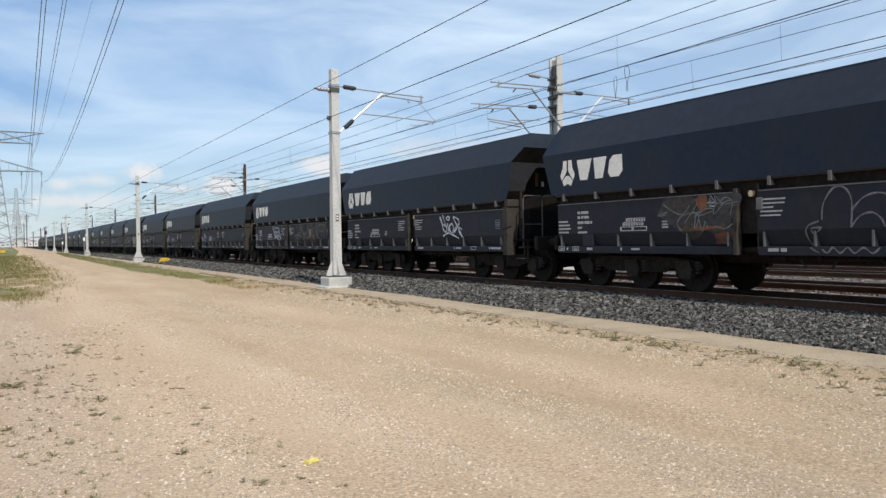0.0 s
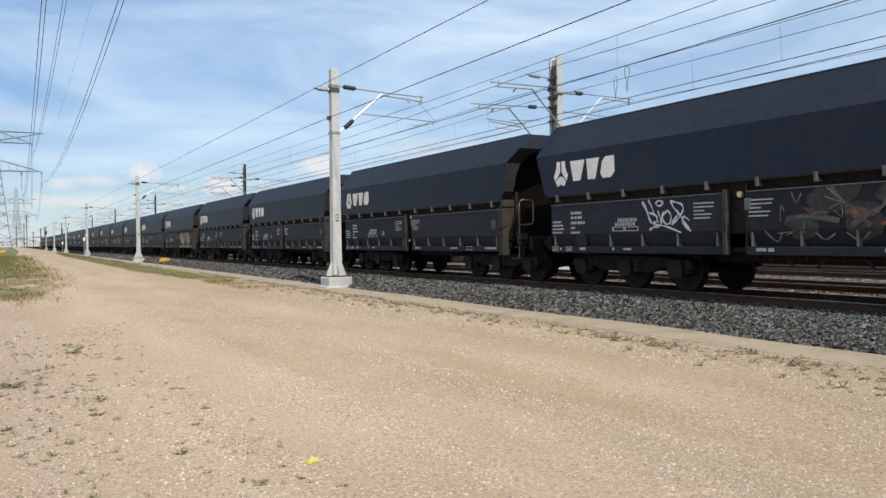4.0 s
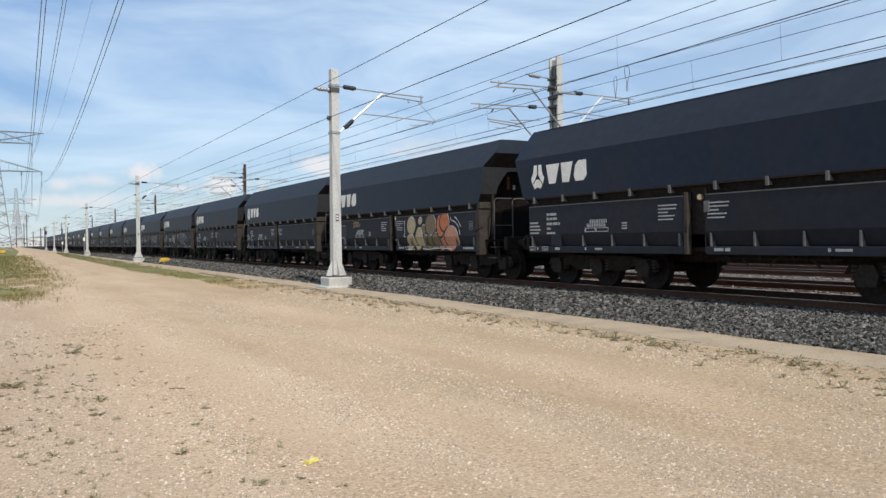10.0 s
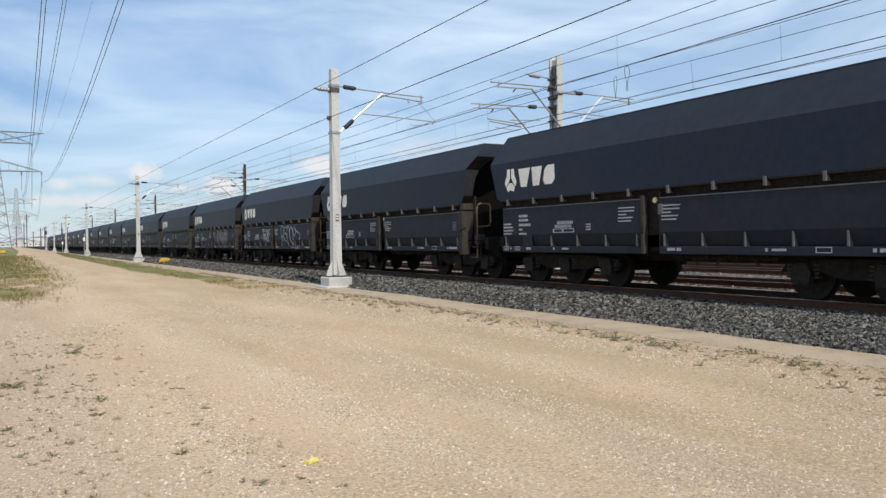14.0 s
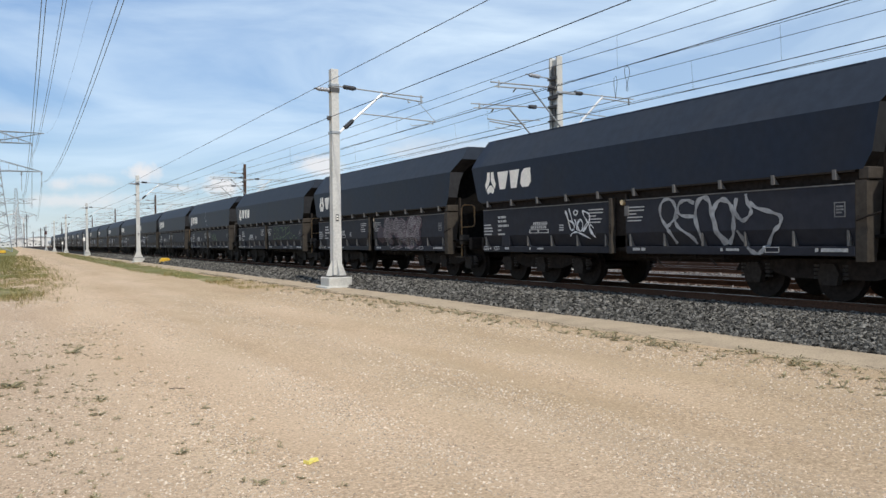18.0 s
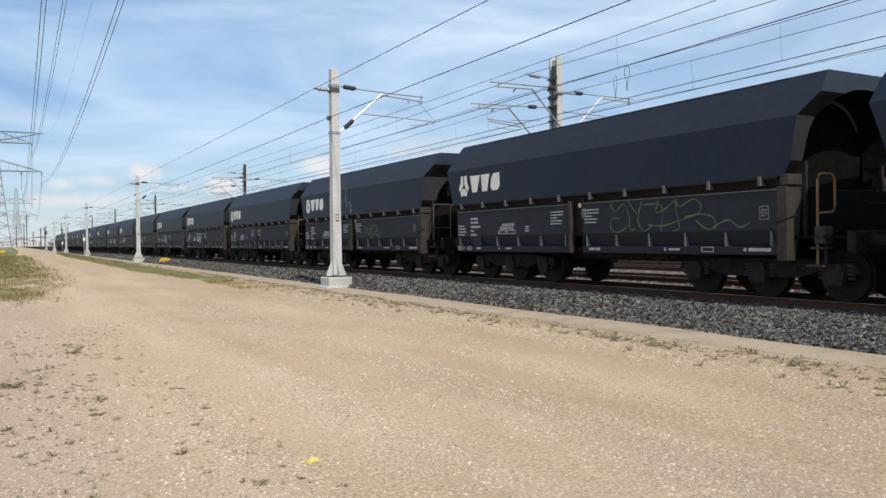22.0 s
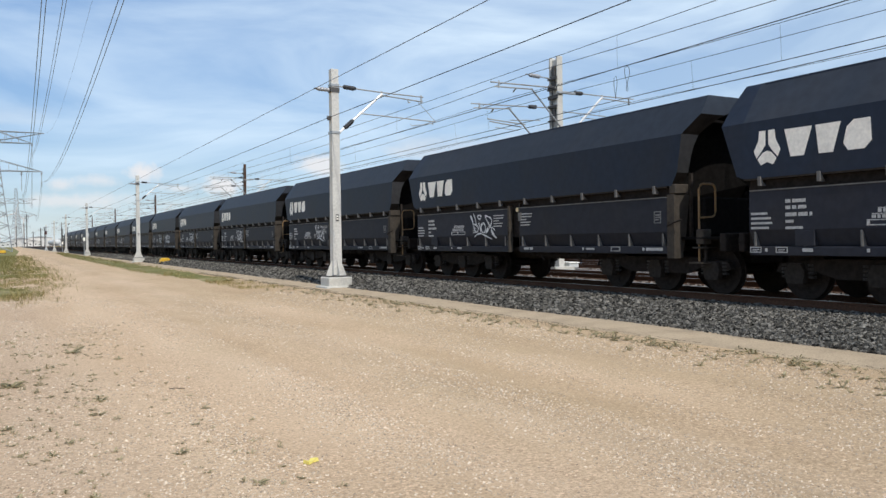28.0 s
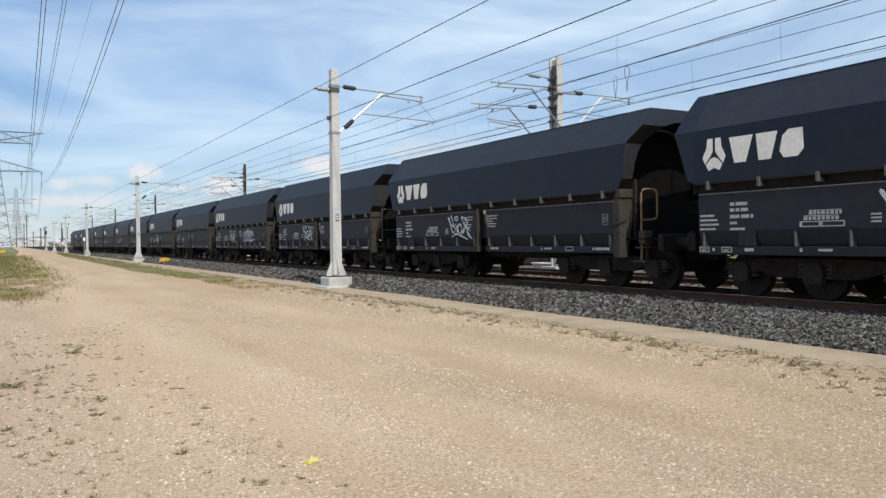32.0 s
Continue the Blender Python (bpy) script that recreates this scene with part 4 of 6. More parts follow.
    bars(bm, 5.335, 1.60, (0.13, 0.13, 0.10), 0.03, 0.02, DOOR_X)
    part("label_holder", bm, PAINTS["dust"], root)
    # small plates on the sills, some of them only outlined
    for u, w in ((-5.20, 0.05), (-4.45, 0.2), (-3.30, 0.05), (-2.95, 0.26), (0.56, 0.22), (0.82, 0.12), (2.95, 0.05), (3.08, 0.3), (4.95, 0.06), (5.06, 0.48)):
        bm = bmesh.new()
        h = 0.022 if w in (0.26, 0.3) else 0.03
        flat_shape(bm, [(u, 0.905 - h), (u + w, 0.905 - h), (u + w, 0.905 + h), (u, 0.905 + h)], -1.506)
        part("sill_plate", bm, WHITE_DIM, root)
    for u, w in ((-5.52, 0.24), (-4.98, 0.24), (3.95, 0.30)):
        bm = bmesh.new()
        bars(bm, u, 0.855, (w,), 0.014, 0.0, -1.506)
        bars(bm, u, 0.943, (w,), 0.014, 0.0, -1.506)
        bars(bm, u, 0.857, (0.016,), 0.098, 0.0, -1.5072)
        bars(bm, u + w - 0.016, 0.857, (0.016,), 0.098, 0.0, -1.5072)
        if w < 0.3:
            bars(bm, u + 0.05, 0.905, (w - 0.10, w - 0.13), 0.014, 0.014, -1.506)
        part("sill_frame", bm, WHITE_DIM, root)


# ---- graffiti on the doors ----
def spray(root, name, lines, width, colour, label, x=-1.508):
    bm = bmesh.new()
    for k, pts in enumerate(lines):
        stroke(bm, [(u, min(v, 1.94 if v < 2.1 else v)) for u, v in smooth_line(pts)], width, x - 0.0007 * (k % 6))
    return part(name, bm, PAINTS[colour], root, label)


def scrawl(u, z, w, h, seed, loops):
    """A wandering unreadable scrawl of tall loops inside a field."""
    r = random.Random(seed)
    lines = []
    for k in range(loops):
        x0 = u + w * k / loops
        ww = w / loops
        lines.append([(x0 + ww * r.uniform(-0.2, 0.3), z + h * r.uniform(0.75, 1.0)), (x0 + ww * r.uniform(0.0, 0.5), z + h * r.uniform(0.3, 0.5)),
                      (x0 + ww * r.uniform(0.1, 0.6), z + h * r.uniform(0.0, 0.15)), (x0 + ww * r.uniform(0.7, 1.1), z + h * r.uniform(0.4, 0.7)),
                      (x0 + ww * r.uniform(0.4, 0.8), z + h * r.uniform(0.7, 1.0)), (x0 + ww * r.uniform(0.2, 0.6), z + h * r.uniform(0.4, 0.6)),
                      (x0 + ww * r.uniform(0.8, 1.3), z + h * r.uniform(-0.05, 0.2))])
    for k in range(max(2, loops // 2)):
        x0 = u + w * r.uniform(0.0, 0.7)
        lines.append([(x0, z + h * r.uniform(0.2, 0.9)), (x0 + w * 0.15, z + h * r.uniform(0.1, 1.0)), (x0 + w * 0.3, z + h * r.uniform(0.1, 0.9))])
    lines.append([(u + w * 0.05, z - 0.02), (u + w * 0.4, z + 0.06), (u + w * 0.8, z + 0.02), (u + w * 1.12, z + 0.14)])
    return lines


def writer_tag(u, z, w, h):
    """One and the same sprayed tag, fitted to a field: pointed loops, a ring above, a swept line below."""
    lines = [[(0.0, 0.91), (0.09, 0.67), (0.19, 0.33), (0.26, 0.28), (0.32, 0.36), (0.30, 0.51), (0.20, 0.57), (0.11, 0.64), (0.06, 0.87), (0.0, 0.91)],
             [(0.13, 1.0), (0.22, 0.72), (0.27, 0.48)],
             [(0.45, 0.85), (0.37, 0.93), (0.30, 0.85), (0.37, 0.77), (0.45, 0.85), (0.40, 0.92)],
             [(0.34, 0.64), (0.39, 0.44), (0.42, 0.28), (0.43, 0.49), (0.47, 0.62)],
             [(0.54, 0.64), (0.44, 0.46), (0.50, 0.26), (0.59, 0.28), (0.61, 0.49), (0.54, 0.64)],
             [(0.60, 0.90), (0.72, 0.85), (0.83, 0.77), (0.85, 0.62), (0.76, 0.41), (0.63, 0.23), (0.68, 0.38), (0.78, 0.54)],
             [(0.60, 0.90), (0.66, 0.72), (0.78, 0.51), (0.89, 0.26), (1.0, 0.03), (0.84, 0.28), (0.87, 0.44), (0.97, 0.33)],
             [(0.16, 0.08), (0.24, 0.17), (0.39, 0.22), (0.57, 0.15), (0.81, 0.0)]]
    return [[(u + a * w, z + b * h) for a, b in ln] for ln in lines]


def door_x(z):
    """How far out the side of the wagon stands at a height: door, its slope below, sill."""
    return 1.506 if z >= 1.26 or z < 0.968 else 1.386 + (z - 0.968) / 0.292 * 0.12


def blob(bm, u, z, ru, rz, turn, lift, waver=0.0, seed=0):
    """A round painted shape, cut in level slices that follow the door, its slope and the sill."""
    c, s = math.cos(turn), math.sin(turn)
    rim = []
    for k in range(48):
        t = 2 * math.pi * k / 48
        g = 1 + waver * noise.noise(Vector((math.cos(t) * 1.6, math.sin(t) * 1.6, seed)))
        rim.append((u + g * (ru * math.cos(t) * c - rz * math.sin(t) * s), z + g * (ru * math.cos(t) * s + rz * math.sin(t) * c)))
    zs = [p[1] for p in rim]
    lo, hi = max(min(zs), 0.815), min(max(zs), 1.95)
    levels = sorted({round(lo + (hi - lo) * (0.5 - 0.5 * math.cos(math.pi * k / 14)), 4) for k in range(15)} | {q for q in (0.966, 0.970, 1.26) if lo < q < hi})
    last = None
    for zz in levels:
        cuts = []
        for (u0, z0), (u1, z1) in zip(rim, rim[1:] + rim[:1]):
            if (z0 - zz) * (z1 - zz) <= 0 and z0 != z1:
                cuts.append(u0 + (u1 - u0) * (zz - z0) / (z1 - z0))
        if len(cuts) < 2:
            continue
        x = -(door_x(zz) + lift)
        row = [bm.verts.new((x, -min(cuts), zz)), bm.verts.new((x, -max(cuts), zz))]
        if last:
            bm.faces.new((last[0], last[1], row[1], row[0]))
        last = row


def paint_blob(root, name, u, z, ru, rz, turn, lift, colour, label="", waver=0.0, seed=0):
    bm = bmesh.new()
    blob(bm, u, z, ru, rz, turn, lift, waver, seed)
    return part(name, bm, PAINTS[colour], root, label)


def add_graffiti(ws):
    g = "graffiti_scrawl"
    tag = "white sprayed scrawl"

    def worn_piece(w, u0, u1, z0, z1, count, seed, label):
        """An old weathered piece: a brown haze with thin broken outlines."""
        r = random.Random(seed)
        for k in range(count):
            paint_blob(w, "paint_patch", r.uniform(u0 + 0.2, u1 - 0.2), r.uniform(z0, z1), r.uniform(0.25, 0.5), r.uniform(0.15, 0.3), r.uniform(-0.5, 0.5), 0.0006 * k, "haze" if k % 4 else "grey", label, 0.5, seed + k)
        lines = []
        for k in range(count):
            u, z = r.uniform(u0, u1), r.uniform(z0, z1)
            lines.append([(u + r.uniform(-0.25, 0.25), min(1.93, z + r.uniform(-0.2, 0.2))) for _ in range(4)])
        spray(w, g, lines, 0.022, "dust", "pale worn outline", -1.522)

    worn_piece(ws[0], -1.95, -0.15, 1.35, 1.85, 9, 1, "washed-out brown paint haze")
    paint_blob(ws[0], "paint_patch", -0.95, 1.83, 0.15, 0.16, 0.3, 0.010, "rust", "orange sprayed spot", 0.4, 3)
    paint_blob(ws[0], "paint_patch", -1.10, 1.31, 0.50, 0.045, 0.05, 0.010, "rust", "rust-orange smear", 0.5, 4)
    paint_blob(ws[0], "paint_patch", -0.45, 1.12, 0.30, 0.10, 0.2, 0.002, "rust", "rust-orange smear", 0.6, 5)
    spray(ws[0], g, [[(-1.97, 1.82), (-1.73, 1.68), (-1.45, 1.6), (-1.25, 1.77)], [(-1.46, 1.27), (-1.59, 1.42), (-1.45, 1.57), (-1.12, 1.64)], [(-0.74, 1.94), (-0.55, 1.78), (-0.37, 1.89), (-0.2, 1.81)],
                     [(-0.62, 1.35), (-0.38, 1.3), (-0.2, 1.39)], [(-1.13, 1.31), (-1.09, 1.56), (-0.93, 1.65)]], 0.028, "dust", "pale worn outline", -1.524)
    spray(ws[0], g, [[(1.62, 1.41), (1.65, 1.68), (1.83, 1.92), (2.03, 1.91), (2.15, 1.7), (2.14, 1.29)], [(2.14, 1.54), (2.33, 1.73), (2.54, 1.8), (2.75, 1.75), (2.85, 1.5), (2.8, 1.3)],
                     [(2.13, 1.27), (2.29, 1.45), (2.49, 1.5), (2.64, 1.4), (2.7, 1.27)], [(1.57, 1.39), (1.36, 1.31), (1.31, 1.14), (1.41, 0.95), (1.57, 0.86)],
                     [(1.62, 1.28), (1.43, 1.27), (1.46, 1.18), (1.6, 1.26)], [(1.62, 0.92), (1.72, 0.86), (1.82, 0.95), (1.95, 0.86), (2.08, 0.95), (2.2, 0.86), (2.35, 0.95), (2.5, 0.86), (2.62, 0.95)],
                     [(2.95, 1.25), (3.0, 1.7), (3.3, 1.9), (3.65, 1.8), (3.7, 1.35)]], 0.036, "dust", "pale grey sprayed outline")
    spray(ws[1], g, writer_tag(2.09, 1.20, 1.42, 0.72), 0.05, "white", tag)
    spray(ws[2], g, writer_tag(-2.35, 1.24, 1.37, 0.72), 0.045, "white", tag)
    worn_piece(ws[2], 1.2, 5.3, 1.30, 1.85, 12, 2, "washed-out brown paint haze")
    for k, (u, z, ru, rz) in enumerate(((3.76, 1.46, 0.06, 0.30), (3.86, 1.12, 0.07, 0.16), (3.13, 1.36, 0.22, 0.09), (3.51, 1.18, 0.30, 0.07), (2.47, 1.53, 0.22, 0.10), (1.83, 1.51, 0.35, 0.05))):
        paint_blob(ws[2], "paint_patch", u, z, ru, rz, 0.15 - 0.1 * k, 0.009, "rust" if k % 2 == 0 else "umber", "rust-brown smear", 0.5, 60 + k)
    paint_blob(ws[2], "paint_patch", 3.31, 1.55, 0.15, 0.19, 0.0, 0.010, "dust", "pale grey sprayed disc", 0.1, 70)
    spray(ws[2], g, [[(2.05, 1.93), (2.27, 1.69), (2.47, 1.53), (2.73, 1.30)], [(2.70, 1.46), (2.90, 1.57), (3.02, 1.72), (3.08, 1.92)], [(2.42, 1.30), (2.73, 1.49), (2.88, 1.54)],
                     [(1.19, 1.44), (1.6, 1.47), (2.21, 1.39)]], 0.10, "tan", "broad faded tan stroke", -1.523)
    spray(ws[2], g, [[(4.05, 1.62), (4.43, 1.55)], [(4.16, 1.86), (4.2, 1.27)], [(4.2, 1.42), (4.41, 1.42)], [(4.51, 1.86), (4.33, 1.70), (4.76, 1.63), (5.11, 1.57), (5.14, 1.29)],
                     [(4.51, 1.86), (4.88, 1.87), (5.22, 1.82), (5.40, 1.62), (5.36, 1.30)], [(3.46, 1.93), (3.56, 1.74), (3.74, 1.60)], [(3.62, 1.93), (3.70, 1.80)]], 0.085, "tan", "broad faded tan stroke", -1.524)
    spray(ws[2], g, [[(1.3, 1.9), (1.4, 1.72), (1.5, 1.88)], [(0.75, 1.24), (0.95, 1.05), (1.1, 1.2)], [(1.75, 1.2), (1.9, 1.08), (2.1, 1.18)], [(2.3, 1.2), (2.5, 1.06), (2.7, 1.2)]], 0.03, "dust", "thin pale worn line", -1.512)
    # big cream, olive and orange piece
    w = ws[6]
    pieces = ((1.52, 1.64, 0.30, 0.30, 0.2, "cream"), (1.46, 1.10, 0.32, 0.26, 0.0, "cream"), (2.39, 1.49, 0.18, 0.16, 0.1, "olive"), (2.91, 1.64, 0.35, 0.33, 0.1, "olive"),
              (2.18, 1.78, 0.12, 0.12, 0.0, "cream"), (2.55, 1.08, 0.20, 0.25, 0.1, "olive"), (2.91, 1.08, 0.27, 0.24, -0.1, "olive"), (3.28, 1.12, 0.29, 0.27, 0.0, "olive"),
              (2.09, 1.20, 0.25, 0.37, -0.1, "cream"), (3.70, 1.08, 0.21, 0.25, 0.2, "salmon"), (3.56, 1.58, 0.22, 0.33, 0.15, "orange"), (3.84, 1.71, 0.29, 0.27, 0.1, "orange"), (4.24, 1.20, 0.42, 0.38, 0.0, "salmon"))
    for k, (u, z, ru, rz, t, c) in enumerate(pieces):
        paint_blob(w, "outline", u - 0.01, z - 0.01, ru + 0.05, rz + 0.045, t, 0.0010 * k, "black")
        paint_blob(w, "pale_rim", u + 0.022, z + 0.018, ru, rz, t, 0.0010 * k + 0.0003, "white", "thin pale rim")
        paint_blob(w, "painted_bubble", u, z, ru, rz, t, 0.0010 * k + 0.0006, c, {"cream": "cream graffiti bubble", "olive": "olive graffiti bubble", "orange": "orange graffiti bubble", "salmon": "salmon graffiti bubble"}[c])
    spray(w, "pale_stroke", [[(1.08, 1.83), (1.05, 1.56), (1.09, 1.41), (1.0, 1.31), (1.13, 1.26)], [(1.12, 0.95), (1.2, 0.86), (1.5, 0.85), (1.8, 0.86)], [(4.25, 1.85), (4.29, 1.74), (4.47, 1.71), (4.63, 1.62), (4.75, 1.48), (4.80, 1.30)],
                             [(4.5, 1.85), (4.7, 1.72), (4.85, 1.55)], [(2.4, 0.88), (2.9, 0.86), (3.3, 0.90), (4.3, 0.88)]], 0.035, "white", "pale outline stroke", -1.526)
    spray(w, g, scrawl(-3.50, 1.68, 0.62, 0.26, 9, 4), 0.035, "ochre", "small ochre scrawl")
    bm = bmesh.new()
    bars(bm, -4.80, 1.30, (0.62,), 0.46, 0.0, DOOR_X - 0.004)
    part("overpaint", bm, PAINTS["haze"], w, "overpainted brown square")
    bm = bmesh.new()
    for zz in (1.06, 1.20):
        bars(bm, -4.50, zz, (0.20,), 0.025, 0.0, -1.508)
    bars(bm, -4.44, 1.11, (0.08,), 0.065, 0.0, -1.508)
    part("sticker", bm, PAINTS["pink"], w, "small pale pink sticker")
    # later wagons
    spray(ws[9], g, writer_tag(-1.79, 1.14, 1.09, 0.73), 0.045, "white", tag)
    spray(ws[9], g, [[(1.58, 1.34), (1.41, 1.56), (1.39, 1.78), (1.52, 1.92), (1.7, 1.9), (1.81, 1.76), (1.8, 1.55), (1.67, 1.42), (1.58, 1.34), (1.66, 1.23), (1.77, 1.02)],
                     [(2.31, 1.81), (2.11, 1.88), (1.93, 1.83), (1.87, 1.68), (1.98, 1.58), (2.3, 1.55)], [(1.88, 1.58), (1.8, 1.49), (1.9, 1.34), (2.19, 1.16), (2.3, 1.01)]], 0.085, "spray", tag)
    spray(ws[9], g, [[(2.48, 1.01), (2.43, 1.24), (2.34, 1.53), (2.4, 1.82), (2.55, 1.91), (2.69, 1.83), (2.75, 1.59), (2.82, 1.34), (2.92, 1.1), (3.01, 1.01)],
                     [(3.06, 1.01), (2.91, 1.21), (2.8, 1.48), (2.82, 1.7), (2.96, 1.84), (3.14, 1.80), (3.25, 1.64), (3.27, 1.43), (3.24, 1.19), (3.08, 1.01)]], 0.11, "spray", tag, -1.512)
    spray(ws[9], g, [[(3.34, 1.86), (3.31, 1.64), (3.38, 1.5), (3.5, 1.44), (3.63, 1.53), (3.67, 1.63), (3.59, 1.77), (3.55, 1.92)],
                     [(3.63, 1.77), (3.79, 1.66), (4.07, 1.58), (4.29, 1.49), (4.27, 1.34), (4.14, 1.23), (3.97, 1.01), (3.92, 0.9), (3.81, 0.84), (3.66, 0.89), (3.47, 1.06), (3.35, 1.26)]], 0.09, "spray", tag, -1.516)
    # purple piece of rounded shapes hatched with pale arcs
    w = ws[10]
    fields = ((0.95, 1.37, 0.23, 0.25), (1.5, 1.52, 0.27, 0.43), (1.91, 1.64, 0.16, 0.24), (2.25, 1.62, 0.21, 0.3), (2.62, 1.56, 0.38, 0.32), (2.52, 1.21, 0.29, 0.26), (2.97, 1.25, 0.2, 0.24),
              (3.34, 1.44, 0.31, 0.5), (3.43, 1.12, 0.28, 0.22), (3.56, 1.75, 0.17, 0.19), (3.94, 1.73, 0.21, 0.19), (3.82, 1.31, 0.21, 0.28), (1.7, 1.2, 0.19, 0.15))
    for k, (u, z, ru, rz) in enumerate(fields):
        paint_blob(w, "purple_field", u, z, ru + 0.05, rz + 0.04, 0.1, 0.0003 * k, "purple", "dark purple sprayed haze", 0.35, k)
    r = random.Random(5)
    for k, (u, z, ru, rz) in enumerate(fields):
        rim = [(u + (ru + 0.03) * math.cos(a), max(0.84, min(1.98, z + (rz + 0.02) * math.sin(a)))) for a in np.linspace(0.4, 0.4 + 2 * math.pi, 11)]
        spray(w, "pink_outline", [rim], 0.03, "mauve", "dull pink sprayed outline", -1.511)
        if not k:
            continue
        tilt, lines = r.uniform(0.15, 0.6), []
        for j in range(int(rz * 2 / 0.058)):
            zz = z + rz * 0.95 - 0.058 * j
            hw = ru * math.sqrt(max(0.12, 1 - ((zz - z) / rz) ** 2)) * r.uniform(0.75, 1.05)
            du = r.uniform(-0.03, 0.03)
            bow = 0.05 if k % 2 else -0.04
            lines.append([(u + du - hw, min(1.98, zz - tilt * hw)), (u + du - hw * 0.3, min(2.0, zz + bow - tilt * hw * 0.2)), (u + du + hw * 0.4, min(2.0, zz + bow)), (u + du + hw, min(1.99, zz + tilt * hw * 0.5))])
        swung = [q for j, ln in enumerate(lines) for q in (ln if j % 2 else ln[::-1])]
        spray(w, "pale_hatching", [swung], 0.026, "pink", "pale hatched strokes", -1.513)
    spray(w, g, [[(1.75, 0.95), (1.8, 0.87), (2.1, 0.92), (2.4, 0.87), (2.7, 0.93)], [(3.1, 0.93), (3.3, 0.87), (3.5, 0.93)], [(3.75, 0.88), (4.0, 0.92)]], 0.03, "pink", "pale pink stroke", -1.512)
    spray(w, g, scrawl(-3.6, 1.52, 0.7, 0.38, 15, 4), 0.035, "green", "small green scrawl")
    # thin green piece with a long tail
    w = ws[11]
    spray(w, g, [[(1.32, 1.91), (1.47, 1.73), (1.75, 1.89), (1.91, 1.63), (1.95, 1.35), (2.11, 1.34)], [(1.62, 1.57), (1.36, 1.57), (1.34, 1.34), (1.61, 1.28), (1.95, 1.44)], [(1.87, 1.98), (2.15, 1.68), (2.32, 1.92), (2.19, 1.51), (2.39, 1.29), (2.62, 1.42)],
                 [(2.35, 1.84), (2.77, 1.84), (2.92, 1.71), (2.88, 1.34), (2.85, 1.28)], [(2.81, 1.92), (2.73, 1.66), (3.03, 1.75), (3.25, 1.87), (3.32, 1.59), (3.38, 1.33), (3.21, 1.28)],
                 [(3.29, 1.92), (3.39, 1.76), (3.73, 1.89), (3.93, 1.79), (3.9, 1.62), (3.53, 1.52), (2.95, 1.39), (2.5, 1.42)], [(3.53, 1.55), (3.93, 1.59), (4.22, 1.53), (4.3, 1.36), (4.09, 1.3), (3.8, 1.48)],
                 [(4.28, 1.28), (4.35, 1.38), (4.63, 1.46), (4.87, 1.32), (5.1, 1.4)]], 0.035, "green", "thin green scrawl")
    spray(ws[12], g, [[(1.23, 1.74), (1.35, 1.43), (1.48, 1.66), (1.63, 1.38), (1.73, 1.7)], [(1.73, 1.7), (1.88, 1.54), (2.0, 1.75), (1.9, 1.42), (1.79, 1.21)],
                      [(2.06, 1.7), (2.18, 1.74), (2.38, 1.59), (2.12, 1.45), (2.41, 1.36), (2.69, 1.28)], [(1.8, 1.22), (2.06, 1.41), (2.41, 1.53), (2.55, 1.44), (2.47, 1.28)]], 0.045, "green", "thin green scrawl")
    spray(ws[12], "paint_drip", [[(-0.66, 3.17), (-0.56, 3.17)], [(-0.61, 3.19), (-0.62, 2.98), (-0.6, 2.67)], [(-0.53, 2.62), (-0.5, 2.5)], [(-0.25, 2.7), (-0.28, 2.61)], [(-0.18, 2.66), (-0.11, 2.47), (-0.13, 2.26)]], 0.035, "white", "pale drip of paint")
    for i, u in ((14, -2.15), (15, -1.88), (16, -1.84)):
        spray(ws[i], g, writer_tag(u, 1.16, 1.35 if i != 15 else 1.18, 0.74), 0.05, "white", tag)
    for i, seed in ((17, 20), (18, 21), (20, 25), (22, 26)):
        spray(ws[i], g, writer_tag(-2.3 + 0.02 * seed, 1.18, 1.3, 0.74), 0.05, "white", tag)
    spray(ws[18], g, scrawl(1.2, 1.2, 2.2, 0.7, 22, 6), 0.05, "white", tag)
    spray(ws[19], g, scrawl(-3.0, 1.2, 4.2, 0.6, 23, 10), 0.04, "grey", "washed-out grey scrawl")


# ---- the train ----
SLACK = {0: -0.18, 1: -0.07, 2: -0.35, 3: -0.28, 4: -0.02, 5: -0.21, 6: 0.11, 7: 0.12, 8: 0.18, 9: -0.11, 10: -0.16, 11: -0.19, 12: 0.06, 13: 0.18, 14: -0.12, 15: -0.14}


def train_place(t):
    """Metres of the body centre of the first wagon along the track; the train slows a little."""
    q = t / 16 - 1
    return 7.99 - 6.4674 * t + 2.7308 * q ** 2 - 0.4678 * q ** 3 - 0.9485 * q ** 4


def wagon_y(i, t):
    return train_place(t) + i * PITCH + SLACK.get(i, 0.0)


FIRST, LAST = -2, 28
SILVER = (-1, 1, 4, 6, 7, 12, 17, 20, 21, 25)
wagons = {}
masters = {}
for i in range(FIRST, LAST + 1):
    kind = i in SILVER
    m = pose(TRACK_1, wagon_y(i, 0), RAIL_Z)
    if kind in masters:
        wagons[i] = copy_thing(masters[kind], m)
    else:
        ob = build_wagon(kind)
        add_bogies(ob)
        add_markings(ob)
        ob.matrix_basis = m
        masters[kind] = wagons[i] = ob
add_graffiti(wagons)


